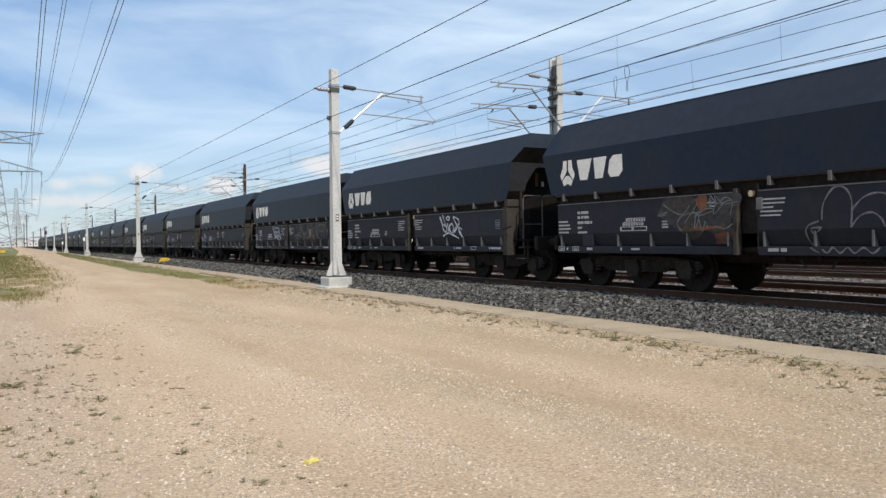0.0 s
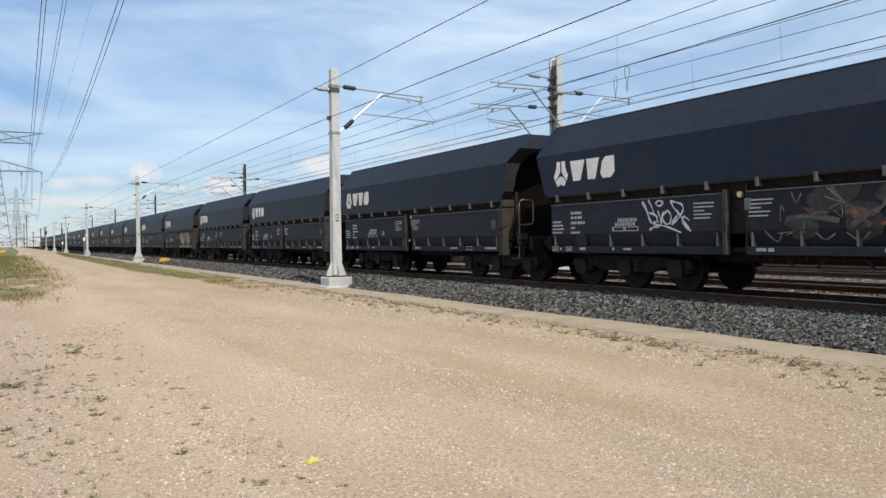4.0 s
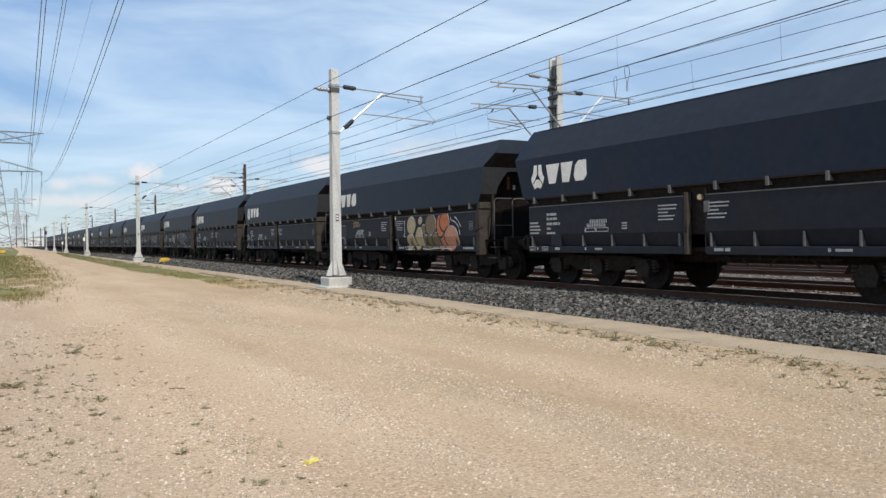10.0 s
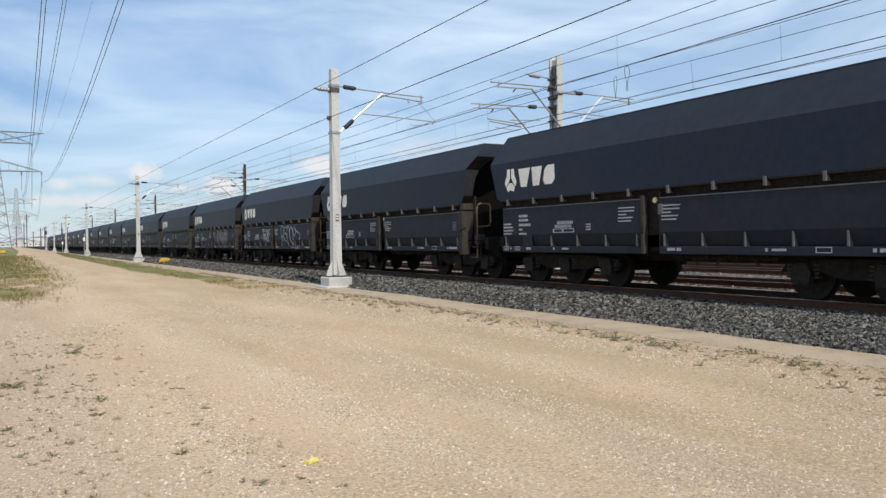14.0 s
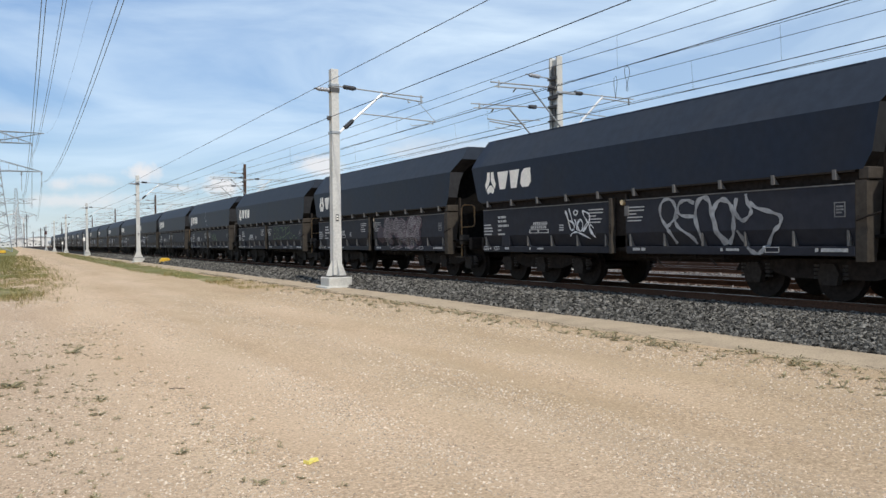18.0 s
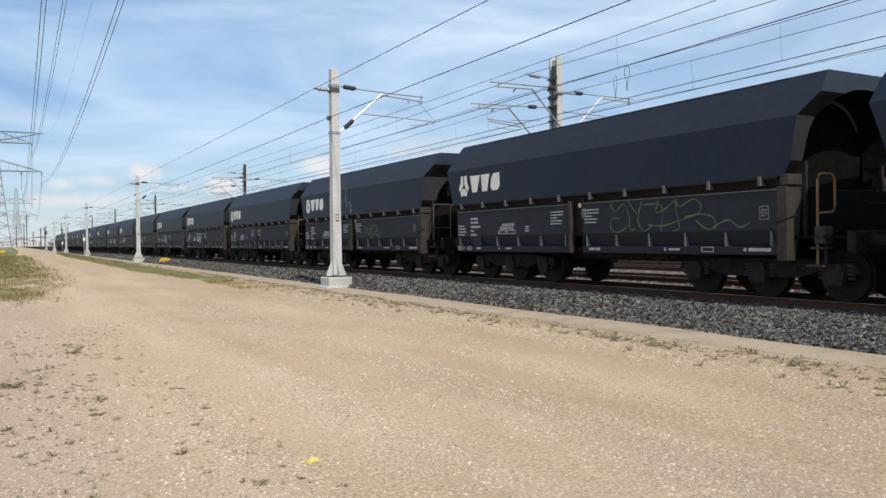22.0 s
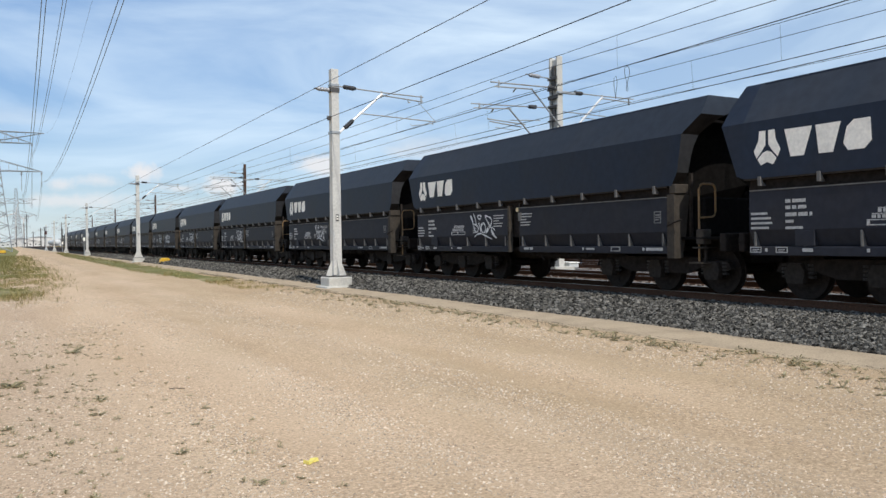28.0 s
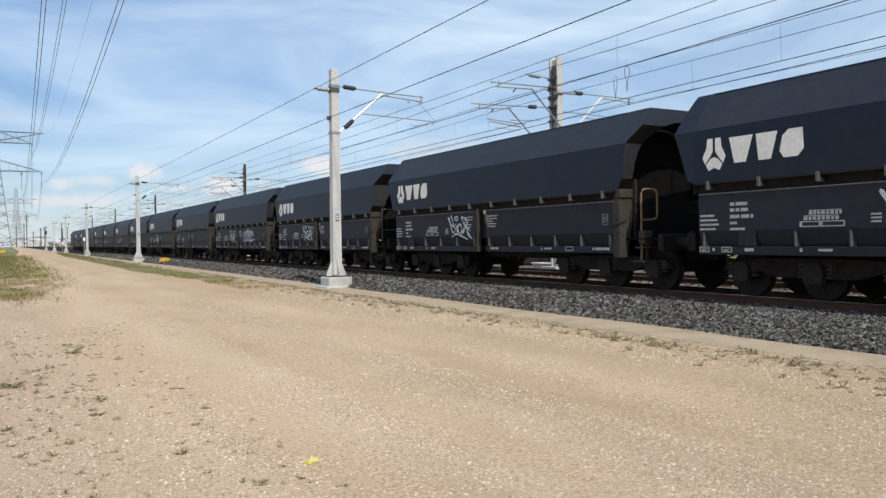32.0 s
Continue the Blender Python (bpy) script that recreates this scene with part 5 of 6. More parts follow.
def motions():
    times = [0, 2, 4, 6, 8, 10, 12, 14, 16, 18, 20, 22, 24, 26, 28, 30, 32]
    for i, ob in wagons.items():
        walk(ob, [(t, pose(TRACK_1, wagon_y(i, t), RAIL_Z)) for t in times])
    for ob, t_at, y_at, speed in traffic:
        walk(ob, [(t, pose(ROAD_X, y_at + speed * (t - t_at), 0.06)) for t in (0, 8, 16, 24, 32)])
    # wheels roll on the rails
    first = wheel_master[0]
    rows = [(k / 10, pose(0, 0, 0, math.degrees((train_place(0) - train_place(k / 10)) / 0.46))) for k in range(321)]
    walk(first, rows)
    for ob in scene.objects:
        if ob.name.startswith("wheelset") and ob is not first:
            ob.rotation_mode = "QUATERNION"
            keys = ob.animation_data_create()
            keys.action = first.animation_data.action
            keys.action_slot = first.animation_data.action_slot


# ---- overhead line ----
def bar(parent, name, pts, r, mat, label="", sides=7, radii=None):
    return part(name, tube(bmesh.new(), pts, r, sides, radii), mat, parent, label)


def ribbed(parent, name, a, b, r, mat):
    """An insulator with sheds between two points."""
    a, b = Vector(a), Vector(b)
    pts, radii = [], []
    n = 9
    for k in range(n + 1):
        pts.append(a.lerp(b, k / n))
        radii.append(r * (0.55 if k in (0, n) else 1.0 if k % 2 else 0.8))
    return bar(parent, name, pts, r, mat, "", 10, radii)


def mast_a(y):
    """Slender concrete mast with one cantilever over the near track."""
    root = tagged(new("catenary_mast"), "slender grey concrete mast with cantilever on a concrete block", "mast", group="masts beside the road")
    root.matrix_basis = pose(9.8, y, 0)
    part("footing", bevelled(boxes((-0.42, 0.42, -0.42, 0.42, -0.1, 0.40)), 0.03), CONCRETE, root, "pale concrete footing block")
    part("footing_slab", bevelled(boxes((-0.56, 0.56, -0.56, 0.56, -0.1, 0.10)), 0.03), CONCRETE, root)
    bm = bmesh.new()
    loft(bm, [[(-0.155, -0.155, 0.46), (0.155, -0.155, 0.46), (0.155, 0.155, 0.46), (-0.155, 0.155, 0.46)],
              [(-0.125, -0.125, 7.45), (0.125, -0.125, 7.45), (0.125, 0.125, 7.45), (-0.125, 0.125, 7.45)]])
    part("pole", bm, MAST_CONC, root)
    part("base_plate", boxes((-0.38, 0.38, -0.38, 0.38, 0.40, 0.44)), DARK_STEEL, root)
    for a in range(4):
        bm = prism(bmesh.new(), [(0.14, 0.44), (0.36, 0.44), (0.34, 0.52), (0.165, 0.95), (0.14, 0.95)], "y", -0.02, 0.02)
        bm.transform(Matrix.Rotation(a * math.pi / 2, 4, "Z"))
        part("base_fin", bm, MAST_CONC, root)
    plate = part("number_plate", boxes((-0.05, 0.05, -0.17, -0.16, 2.30, 2.52)), DARK_STEEL, root, "small plate with bars")
    part("bar_mark", boxes((-0.035, 0.035, -0.176, -0.1705, 2.43, 2.48), (-0.035, 0.035, -0.176, -0.1705, 2.34, 2.39)), WHITE, plate)
    ribbed(root, "feeder_insulator", (-0.14, 0, 6.74), (-0.62, 0, 6.76), 0.075, INSUL_GREY)
    bar(root, "wire_clamp", [(-0.70, 0, 6.75), (-0.60, 0, 6.76)], 0.03, DARK_STEEL)
    part("clamp", boxes((-0.24, -0.12, -0.06, 0.06, 5.72, 5.86)), DARK_STEEL, root)
    part("band", boxes((-0.15, 0.15, -0.15, 0.15, 6.66, 6.82)), DARK_STEEL, root)
    part("band", boxes((-0.15, 0.15, -0.15, 0.15, 6.86, 6.94)), GALV, root)
    part("band", boxes((-0.16, 0.16, -0.16, 0.16, 5.26, 5.34)), GALV, root)
    # cantilever
    bar(root, "top_tube", [(0.13, 0, 6.90), (1.80, 0, 6.81), (3.42, 0, 6.77)], 0.022, TUBE)
    ribbed(root, "insulator", (0.34, 0, 6.89), (0.80, 0, 6.86), 0.085, INSUL)
    bar(root, "support_tube", [(1.72, 0, 6.72), (3.40, 0, 6.60)], 0.022, TUBE)
    bar(root, "clamp_bar", [(1.78, 0, 6.86), (1.78, 0, 6.66)], 0.035, GALV)
    bar(root, "clamp_bar", [(3.34, 0, 6.82), (3.34, 0, 6.54)], 0.030, GALV)
    bar(root, "messenger_hanger", [(2.80, 0, 6.64), (2.84, 0, 6.52), (2.90, 0, 6.56)], 0.022, GALV)
    bar(root, "strut", [(0.14, 0, 5.28), (1.80, 0, 6.76)], 0.042, LIGHT_TUBE)
    ribbed(root, "insulator", (0.36, 0, 5.47), (0.70, 0, 5.775), 0.085, INSUL)
    bar(root, "registration_tube", [(1.00, 0, 6.02), (3.95, 0, 5.91)], 0.020, TUBE)
    bar(root, "drop_wire", [(3.15, 0, 6.64), (3.88, 0, 5.96)], 0.009, TUBE)
    bar(root, "steady_arm", [(2.86, -0.1, 5.76), (2.88, -0.1, 5.70), (3.30, -0.06, 5.76), (3.78, 0, 5.85)], 0.013, GALV)
    bar(root, "arm_holder", [(3.80, 0, 5.93), (3.80, 0, 5.80)], 0.022, GALV)
    return root


def wire(name, points, radius, mat, label, group):
    ob = part(name, tube(bmesh.new(), points, radius, 5), mat)
    return tagged(ob, label, "overhead wire", group=group)


MASTS_A = [-24.5, 25.4, 72.0, 122.0, 168.0, 212.0, 258.0]
for y in MASTS_A:
    mast_a(y)


def mast_b(y, steel=False):
    """Heavy double-web concrete mast between the tracks with cantilevers to both sides."""
    root = tagged(new("catenary_mast"), "heavy concrete mast with cantilevers to both sides", "mast", group="masts between the tracks")
    root.matrix_basis = pose(20.0, y, 0)
    if steel:
        tagged(root, "slim rusty steel mast with cantilevers to both sides")
        part("pole", boxes((-0.10, -0.088, -0.10, 0.10, 0.0, 9.12), (0.088, 0.10, -0.10, 0.10, 0.0, 9.12), (-0.087, 0.087, -0.012, 0.012, 0.0, 9.1)), RUST, root)
    else:
        part("pole", bevelled(boxes((-0.14, 0.14, -0.29, -0.19, 0.0, 9.12)), 0.015), CONCRETE, root, "pale concrete web")
        part("web", bevelled(boxes((-0.14, 0.14, 0.19, 0.29, 0.0, 9.12)), 0.015), MAST_CONC, root)
        part("channel", boxes((-0.05, 0.10, -0.189, 0.189, 0.0, 9.0)), MAST_CONC, root, "recess between the webs")
    for z0, z1, y0, y1 in ((8.16, 8.30, -0.3, 0.3), (7.74, 7.84, -0.3, 0.34), (7.36, 7.52, -0.36, 0.3), (7.00, 7.12, -0.3, 0.36), (6.45, 6.52, -0.3, 0.3)):
        part("bracket", bevelled(boxes((-0.21, -0.142, y0, y1, z0, z1)), 0.015), DARK_STEEL, root)
    for z0, z1 in ((8.32, 8.75), (7.88, 8.12), (6.60, 6.95)):
        part("switch_gear", bevelled(boxes((-0.16, -0.052, -0.12, 0.10, z0, z1)), 0.02), DARK_STEEL, root)
    bar(root, "pull_rod", [(-0.13, 0.05, 1.2), (-0.13, 0.05, 8.2)], 0.02, DARK_STEEL)
    part("bracket", bevelled(boxes((-0.16, 0.75, -0.36, -0.295, 7.56, 7.66)), 0.015), GALV, root)
    part("footing", boxes((-0.5, 0.5, -0.5, 0.5, -0.1, 0.45)), CONCRETE, root)
    ribbed(root, "feeder_insulator", (-0.80, 0, 8.24), (-1.35, 0, 8.28), 0.09, INSUL_GREY)
    bar(root, "feeder_arm", [(-0.3, 0, 8.21), (-1.50, 0, 8.29)], 0.028, GALV)
    # upper cantilever over the second track
    bar(root, "top_tube", [(-0.25, -0.3, 7.78), (-3.38, -0.3, 7.76)], 0.028, TUBE)
    bar(root, "support_tube", [(-1.40, -0.3, 7.63), (-3.22, -0.3, 7.60)], 0.028, TUBE)
    bar(root, "strut", [(-1.45, -0.3, 7.66), (0.35, -0.3, 5.85)], 0.034, GALV)
    bar(root, "messenger_hanger", [(-2.20, -0.3, 7.60), (-2.32, -0.3, 7.46)], 0.03, DARK_STEEL)
    bar(root, "clamp_bar", [(-3.0, -0.3, 7.84), (-3.0, -0.3, 7.56)], 0.03, GALV)
    # lower cantilever over the second track
    bar(root, "top_tube", [(-0.25, 0.2, 7.04), (-3.99, 0.2, 6.95)], 0.024, TUBE)
    ribbed(root, "insulator", (-0.30, -0.3, 7.78), (-0.62, -0.3, 7.78), 0.08, INSUL)
    ribbed(root, "insulator", (-0.85, 0.2, 7.03), (-1.25, 0.2, 7.02), 0.09, INSUL)
    bar(root, "support_tube", [(-2.10, 0.2, 6.87), (-3.85, 0.2, 6.79)], 0.024, TUBE)
    bar(root, "strut", [(-2.25, 0.2, 6.92), (-0.20, 0.2, 5.0)], 0.034, GALV)
    bar(root, "messenger_hanger", [(-2.95, 0.2, 6.80), (-3.05, 0.2, 6.68)], 0.03, DARK_STEEL)
    bar(root, "clamp_bar", [(-3.6, 0.2, 7.0), (-3.6, 0.2, 6.76)], 0.03, GALV)
    bar(root, "registration_tube", [(-1.55, 0, 6.24), (-3.35, 0, 6.36)], 0.024, TUBE)
    bar(root, "registration_tube", [(-1.75, 0, 6.13), (-3.25, 0, 6.27)], 0.024, TUBE)
    bar(root, "registration_tube", [(-0.95, -0.2, 6.42), (-2.40, -0.2, 6.34)], 0.018, TUBE)
    bar(root, "steady_arm", [(-3.0, 0, 6.05), (-1.9, 0, 5.98)], 0.012, GALV)
    # cantilevers over the third track
    bar(root, "top_tube", [(0.45, 0, 7.73), (2.50, 0, 7.70), (4.22, 0, 7.70)], 0.024, TUBE)
    ribbed(root, "insulator", (0.95, 0, 7.72), (1.40, 0, 7.72), 0.095, INSUL)
    bar(root, "support_tube", [(2.40, 0, 7.60), (4.10, 0, 7.54)], 0.024, TUBE)
    bar(root, "strut", [(2.47, 0, 7.66), (0.15, 0, 5.45)], 0.045, LIGHT_TUBE)
    bar(root, "clamp_bar", [(2.45, 0, 7.75), (2.45, 0, 7.54)], 0.03, GALV)
    bar(root, "messenger_hanger", [(3.95, 0, 7.72), (3.95, 0, 7.42)], 0.03, DARK_STEEL)
    bar(root, "registration_tube", [(0.30, 0.3, 6.96), (2.90, 0.3, 6.90)], 0.020, TUBE)
    bar(root, "registration_tube", [(1.55, 0.3, 6.76), (2.40, 0.3, 6.74)], 0.018, TUBE)
    return root


MASTS_B = [-22.0, 26.5, 75.6, 128.0, 180.0, 232.0]
for y in MASTS_B:
    mast_b(y, y > 50)


def span_line(ys, x_of, z_of, sag, step=6.0):
    pts = []
    for a, b in zip(ys, ys[1:]):
        k = max(2, int((b - a) / step))
        for i in range(k):
            t = i / k
            pts.append((x_of(a) * (1 - t) + x_of(b) * t, a + (b - a) * t, z_of - sag * 4 * t * (1 - t)))
    pts.append((x_of(ys[-1]), ys[-1], z_of))
    return pts


A_FAR = MASTS_A + [304.0, 350.0, 396.0, 442.0]
B_FAR = MASTS_B + [284.0, 336.0, 388.0, 440.0]


def zig(ys, c, d, flip=0):
    return lambda y: c + (d if (ys.index(y) + flip) % 2 else -d)


def messenger(ys, x_of, z, sag, x_contact, z_contact, label, first, last, spacing):
    ob = wire("messenger_wire", span_line(ys, x_of, z, sag), 0.0085, COPPER, label, G)
    y = first
    while y < last:
        for a, b in zip(ys, ys[1:]):
            if a <= y < b:
                t = (y - a) / (b - a)
                zt = z - sag * 4 * t * (1 - t)
                xt, xc = x_of(a) * (1 - t) + x_of(b) * t, x_contact(a) * (1 - t) + x_contact(b) * t
                part("dropper", tube(bmesh.new(), [(xt, y, zt), (xc, y, z_contact)], 0.004, 4), COPPER, ob)
        y += spacing
    return ob


G = "overhead wires"
wire("feeder_wire", span_line(A_FAR, lambda y: 9.14, 6.76, 0.0), 0.011, ALU_WIRE, "dark feeder wire on insulators", G)
wire("earth_wire", span_line(A_FAR, lambda y: 9.60, 5.80, 0.05), 0.011, COPPER, "dark earth wire clamped to the masts", G)
C1 = zig(A_FAR, 13.3, 0.28)
messenger(A_FAR, C1, 6.69, 0.0, C1, 5.86, "thin messenger wire above the near track", 15.3, 120, 13.0)
wire("contact_wire", span_line(A_FAR, C1, 5.86, 0.0), 0.012, COPPER, "contact wire above the near track", G)
wire("feeder_wire", span_line(B_FAR, lambda y: 18.55, 8.28, 0.28), 0.013, ALU_WIRE, "dark feeder wire on insulators", G)
for x, zm, zc, first in ((17.2, 7.12, 6.04, 13.45), (17.6, 6.86, 5.92, 16.8)):
    cx = zig(B_FAR, x, 0.12)
    messenger(B_FAR, lambda y: x, zm, 0.16, cx, zc, "thin messenger wire above the second track", first, 110, 14.0)
    wire("contact_wire", span_line(B_FAR, cx, zc, 0.0), 0.012, COPPER, "contact wire above the second track", G)
messenger(B_FAR, lambda y: 23.6, 7.45, 0.20, lambda y: 23.4, 6.15, "thin messenger wire above the third track", 14.0, 110, 14.0)
wire("contact_wire", span_line(B_FAR, lambda y: 23.4, 6.15, 0.0), 0.012, COPPER, "contact wire above the third track", G)
# connector loops between the two wires over the second track
for y, z0, z1, w in ((19.2, 7.05, 6.25, 0.07), (19.75, 6.83, 6.1, 0.03)):
    pts = [(17.3 + w * math.sin(2 * a), y - 0.06 * math.sin(a), z0 + (z1 - z0) * (1 - math.cos(a)) / 2) for a in np.linspace(0, 2 * math.pi, 14)]
    wire("connector_loop", pts, 0.009, COPPER, "looped copper connector between wires", G)


# ---- stones, grit and plants ----
def bed_z(x):
    return 0.05 + (x - 10.02) / 1.48 * 0.235 if x < 11.5 else 0.285


def strew(n, xs, ys, zf, lo, hi):
    x, y = rng.uniform(*xs, n), rng.uniform(*ys, n)
    z = np.array([zf(a) for a in x]) if callable(zf) else np.full(n, zf)
    s = rng.uniform(lo, hi, n)
    return np.stack([x, y, z + s * 0.15], 1), np.stack([s * rng.uniform(0.75, 1.0, n), s * rng.uniform(0.75, 1.2, n), s * rng.uniform(1.0, 1.9, n)], 1)


places, sizes = [], []
for n, ys, lo, hi in ((34000, (2.0, 12.0), 0.014, 0.036), (19000, (12.0, 26.0), 0.020, 0.049), (12000, (26.0, 60.0), 0.03, 0.06), (5000, (60.0, 130.0), 0.05, 0.09)):
    p, s = strew(n, (9.95, 12.45), ys, bed_z, lo, hi)
    places.append(p)
    sizes.append(s)
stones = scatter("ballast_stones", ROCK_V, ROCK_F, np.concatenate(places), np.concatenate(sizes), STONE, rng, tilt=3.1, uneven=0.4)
tagged(stones, "loose grey crushed stones of the ballast", "ballast", kind="stuff")

places, sizes = [], []
for n, xs, ys in ((4000, (12.6, 15.3), (2, 40)), (8000, (15.3, 19.6), (4, 50)), (7000, (20.6, 30), (6, 60))):
    p, s = strew(n, xs, ys, 0.285 if xs[0] < 14 else 0.275, 0.02, 0.042)
    places.append(p)
    sizes.append(s)
stones = scatter("ballast_stones", ROCK_V, ROCK_F, np.concatenate(places), np.concatenate(sizes), STONE_PALE, rng, tilt=3.1, uneven=0.4)
tagged(stones, "pale crushed stones between the tracks", "ballast", kind="stuff")

def grit_share(x, y):
    """How thick the shell grit lies: thin in the wheel tracks, thick on the crown and in the windrow by the strip."""
    g = 0.40 + 0.9 * noise.noise(Vector((x * 0.8, y * 0.22, 31))) + 0.45 * noise.noise(Vector((x * 2.3, y * 0.9, 32)))
    g += 1.3 * math.exp(-((x - 7.9) / 0.6) ** 2) - 0.6 * math.exp(-((x - 8.9) / 0.35) ** 2) + 0.2 * math.exp(-((x - 4.45) / 0.4) ** 2)
    for c in (1.9, 3.6, 5.3):
        g *= 1 - 0.8 * math.exp(-((x - c - 0.25 * math.sin(y * 0.07 + c)) / 0.3) ** 2)
    return g


n = 320000
d = 3.2 * (26 / 3.2) ** rng.uniform(0, 1, n) ** 0.9
a = rng.uniform(-0.09, 1.12, n)
px, py = d * np.sin(a), d * np.cos(a)
keep = px < 8.85
px, py, d = px[keep], py[keep], d[keep]
share_at = np.array([grit_share(x, y) for x, y in zip(px, py)])
keep = share_at > rng.uniform(0, 1.15, len(px))
px, py, d = px[keep], py[keep], d[keep]
sz = (0.0036 + 0.0140 * rng.power(0.36, len(px))) * (0.75 + d / 20)
pz = np.array([ground_height(x, y) for x, y in zip(px, py)])
SHARD_V = ((1, 0.2, -0.2), (-0.1, 0.9, -0.2), (-1, -0.1, -0.2), (0.2, -0.8, -0.2), (-0.15, 0.1, 0.75))
SHARD_F = ((0, 1, 4), (1, 2, 4), (2, 3, 4), (3, 0, 4))
grit = scatter("shell_grit", SHARD_V, SHARD_F, np.stack([px, py, pz], 1), np.stack([sz, sz * 0.75, sz * 0.8], 1), PEBBLE, rng, tilt=0.35)
tagged(grit, "pale shell grit and pebbles on the sand", "pebbles", kind="stuff")


def blade_mesh(places, heights, spread, r):
    """Grass blades: bent narrow triangles, two faces each, joined."""
    n = len(places)
    ang, lean = r.uniform(0, 2 * np.pi, n), r.uniform(0.1, 0.9, n) * spread
    w = heights * r.uniform(0.04, 0.09, n)
    base = np.array(places)
    dx, dy = np.cos(ang), np.sin(ang)
    v = np.zeros((n, 5, 3))
    v[:, 0] = base + np.stack([-dy * w, dx * w, 0 * w], 1)
    v[:, 1] = base + np.stack([dy * w, -dx * w, 0 * w], 1)
    mid = base + np.stack([dx * lean * heights * 0.35, dy * lean * heights * 0.35, heights * 0.6], 1)
    v[:, 2] = mid + np.stack([dy * w, -dx * w, 0 * w], 1) * 0.7
    v[:, 3] = mid + np.stack([-dy * w, dx * w, 0 * w], 1) * 0.7
    v[:, 4] = base + np.stack([dx * lean * heights, dy * lean * heights, heights], 1)
    k = np.arange(n) * 5
    faces = []
    for o in k:
        faces.append((o, o + 1, o + 2, o + 3))
        faces.append((o + 3, o + 2, o + 4))
    return v.reshape(-1, 3), faces


def turf_sheet(name, edge, label):
    """A thin sheet of turf between two wavering edges: rows of (y, x_left, x_right)."""
    bm = bmesh.new()
    rows = []
    for y, a, b in edge:
        wob = 0.35 * noise.noise(Vector((y * 0.4, 2, 0))) + 0.2 * noise.noise(Vector((y * 1.3, 5, 0)))
        wob2 = 0.35 * noise.noise(Vector((y * 0.4, 9, 0))) + 0.2 * noise.noise(Vector((y * 1.3, 7, 0)))
        xs = np.linspace(a + (wob if a > -50 else 0), b + wob2, 8)
        rows.append([bm.verts.new((x, y, ground_height(x, y) + (0.012 + (0.03 if 0 < i < 7 else -0.02)))) for i, x in enumerate(xs)])
    for p, q in zip(rows, rows[1:]):
        for i in range(7):
            bm.faces.new((p[i], p[i + 1], q[i + 1], q[i]))
    ob = part(name, bm, TURF)
    return tagged(ob, label, "grass", kind="structure")


def left_edge(y):
    return float(np.interp(y, (20, 23.3, 26.4, 35, 54, 122, 236, 900), (-3.0, -0.2, 0.5, 1.5, 2.0, 2.2, 4.0, 5.0)))


def strip_edges(y):
    return float(np.interp(y, (33, 49, 81, 115, 172), (7.3, 6.5, 6.8, 6.9, 8.4))), float(np.interp(y, (33, 45, 172), (8.3, 8.7, 8.9)))


turf_sheet("turf", [(y, -60, left_edge(y)) for y in np.concatenate([np.arange(20, 60, 0.7), np.arange(60, 900, 20)])], "rough olive and straw-coloured turf beside the road")
turf_sheet("turf", [(y, *strip_edges(y)) for y in np.arange(33, 172, 1.0)], "strip of rough grass between road and ballast")
turf_sheet("turf", [(y, 31.2, 400) for y in np.concatenate([np.arange(-60, 160, 4.0), np.arange(160, 900, 20)])], "rough grass beyond the tracks")

near, far = [], []
for _ in range(46000):
    y = 20.5 * (130 / 20.5) ** rng.uniform(0, 1)
    x = left_edge(y) - abs(rng.normal(0, 1)) * (1.5 + 0.04 * y) + rng.normal(0, 0.55)
    clump = noise.noise(Vector((x * 0.7, y * 0.35, 8))) + 0.5 * noise.noise(Vector((x * 2.1, y * 1.1, 18)))
    if clump < np.interp(y, (20, 30, 50), (0.15, -0.15, -0.4)):
        continue
    h = rng.uniform(0.018, 0.078) * (1 + y * 0.018) * (1 + clump)
    (far if rng.uniform() < np.interp(y, (22, 34, 60), (0.15, 0.6, 0.9)) + 0.6 * noise.noise(Vector((x * 0.3, y * 0.12, 21))) else near).append((x, y, 0.0, h))
for _ in range(14000):
    y = 27 * (165 / 27.0) ** rng.uniform(0, 1)
    a, b = strip_edges(y)
    x = rng.uniform(a - 0.35, b + 0.2)
    clump = noise.noise(Vector((x * 0.9, y * 0.5, 3)))
    if clump < -0.1:
        continue
    h = rng.uniform(0.02, 0.085) * (1 + y * 0.012) * (1 + clump)
    (far if rng.uniform() < np.interp(y, (30, 55), (0.1, 0.75)) else near).append((x, y, 0.0, h))
for rows, mat, words in ((far, GRASS, "tufts of olive green grass"), (near, GRASS_DRY, "tufts of dry straw-coloured grass")):
    rows = np.array(rows)
    v, f = blade_mesh(rows[:, :3], rows[:, 3], 1.2, rng)
    tagged(from_numpy("grass", v, f, mat), words, "grass", kind="stuff")


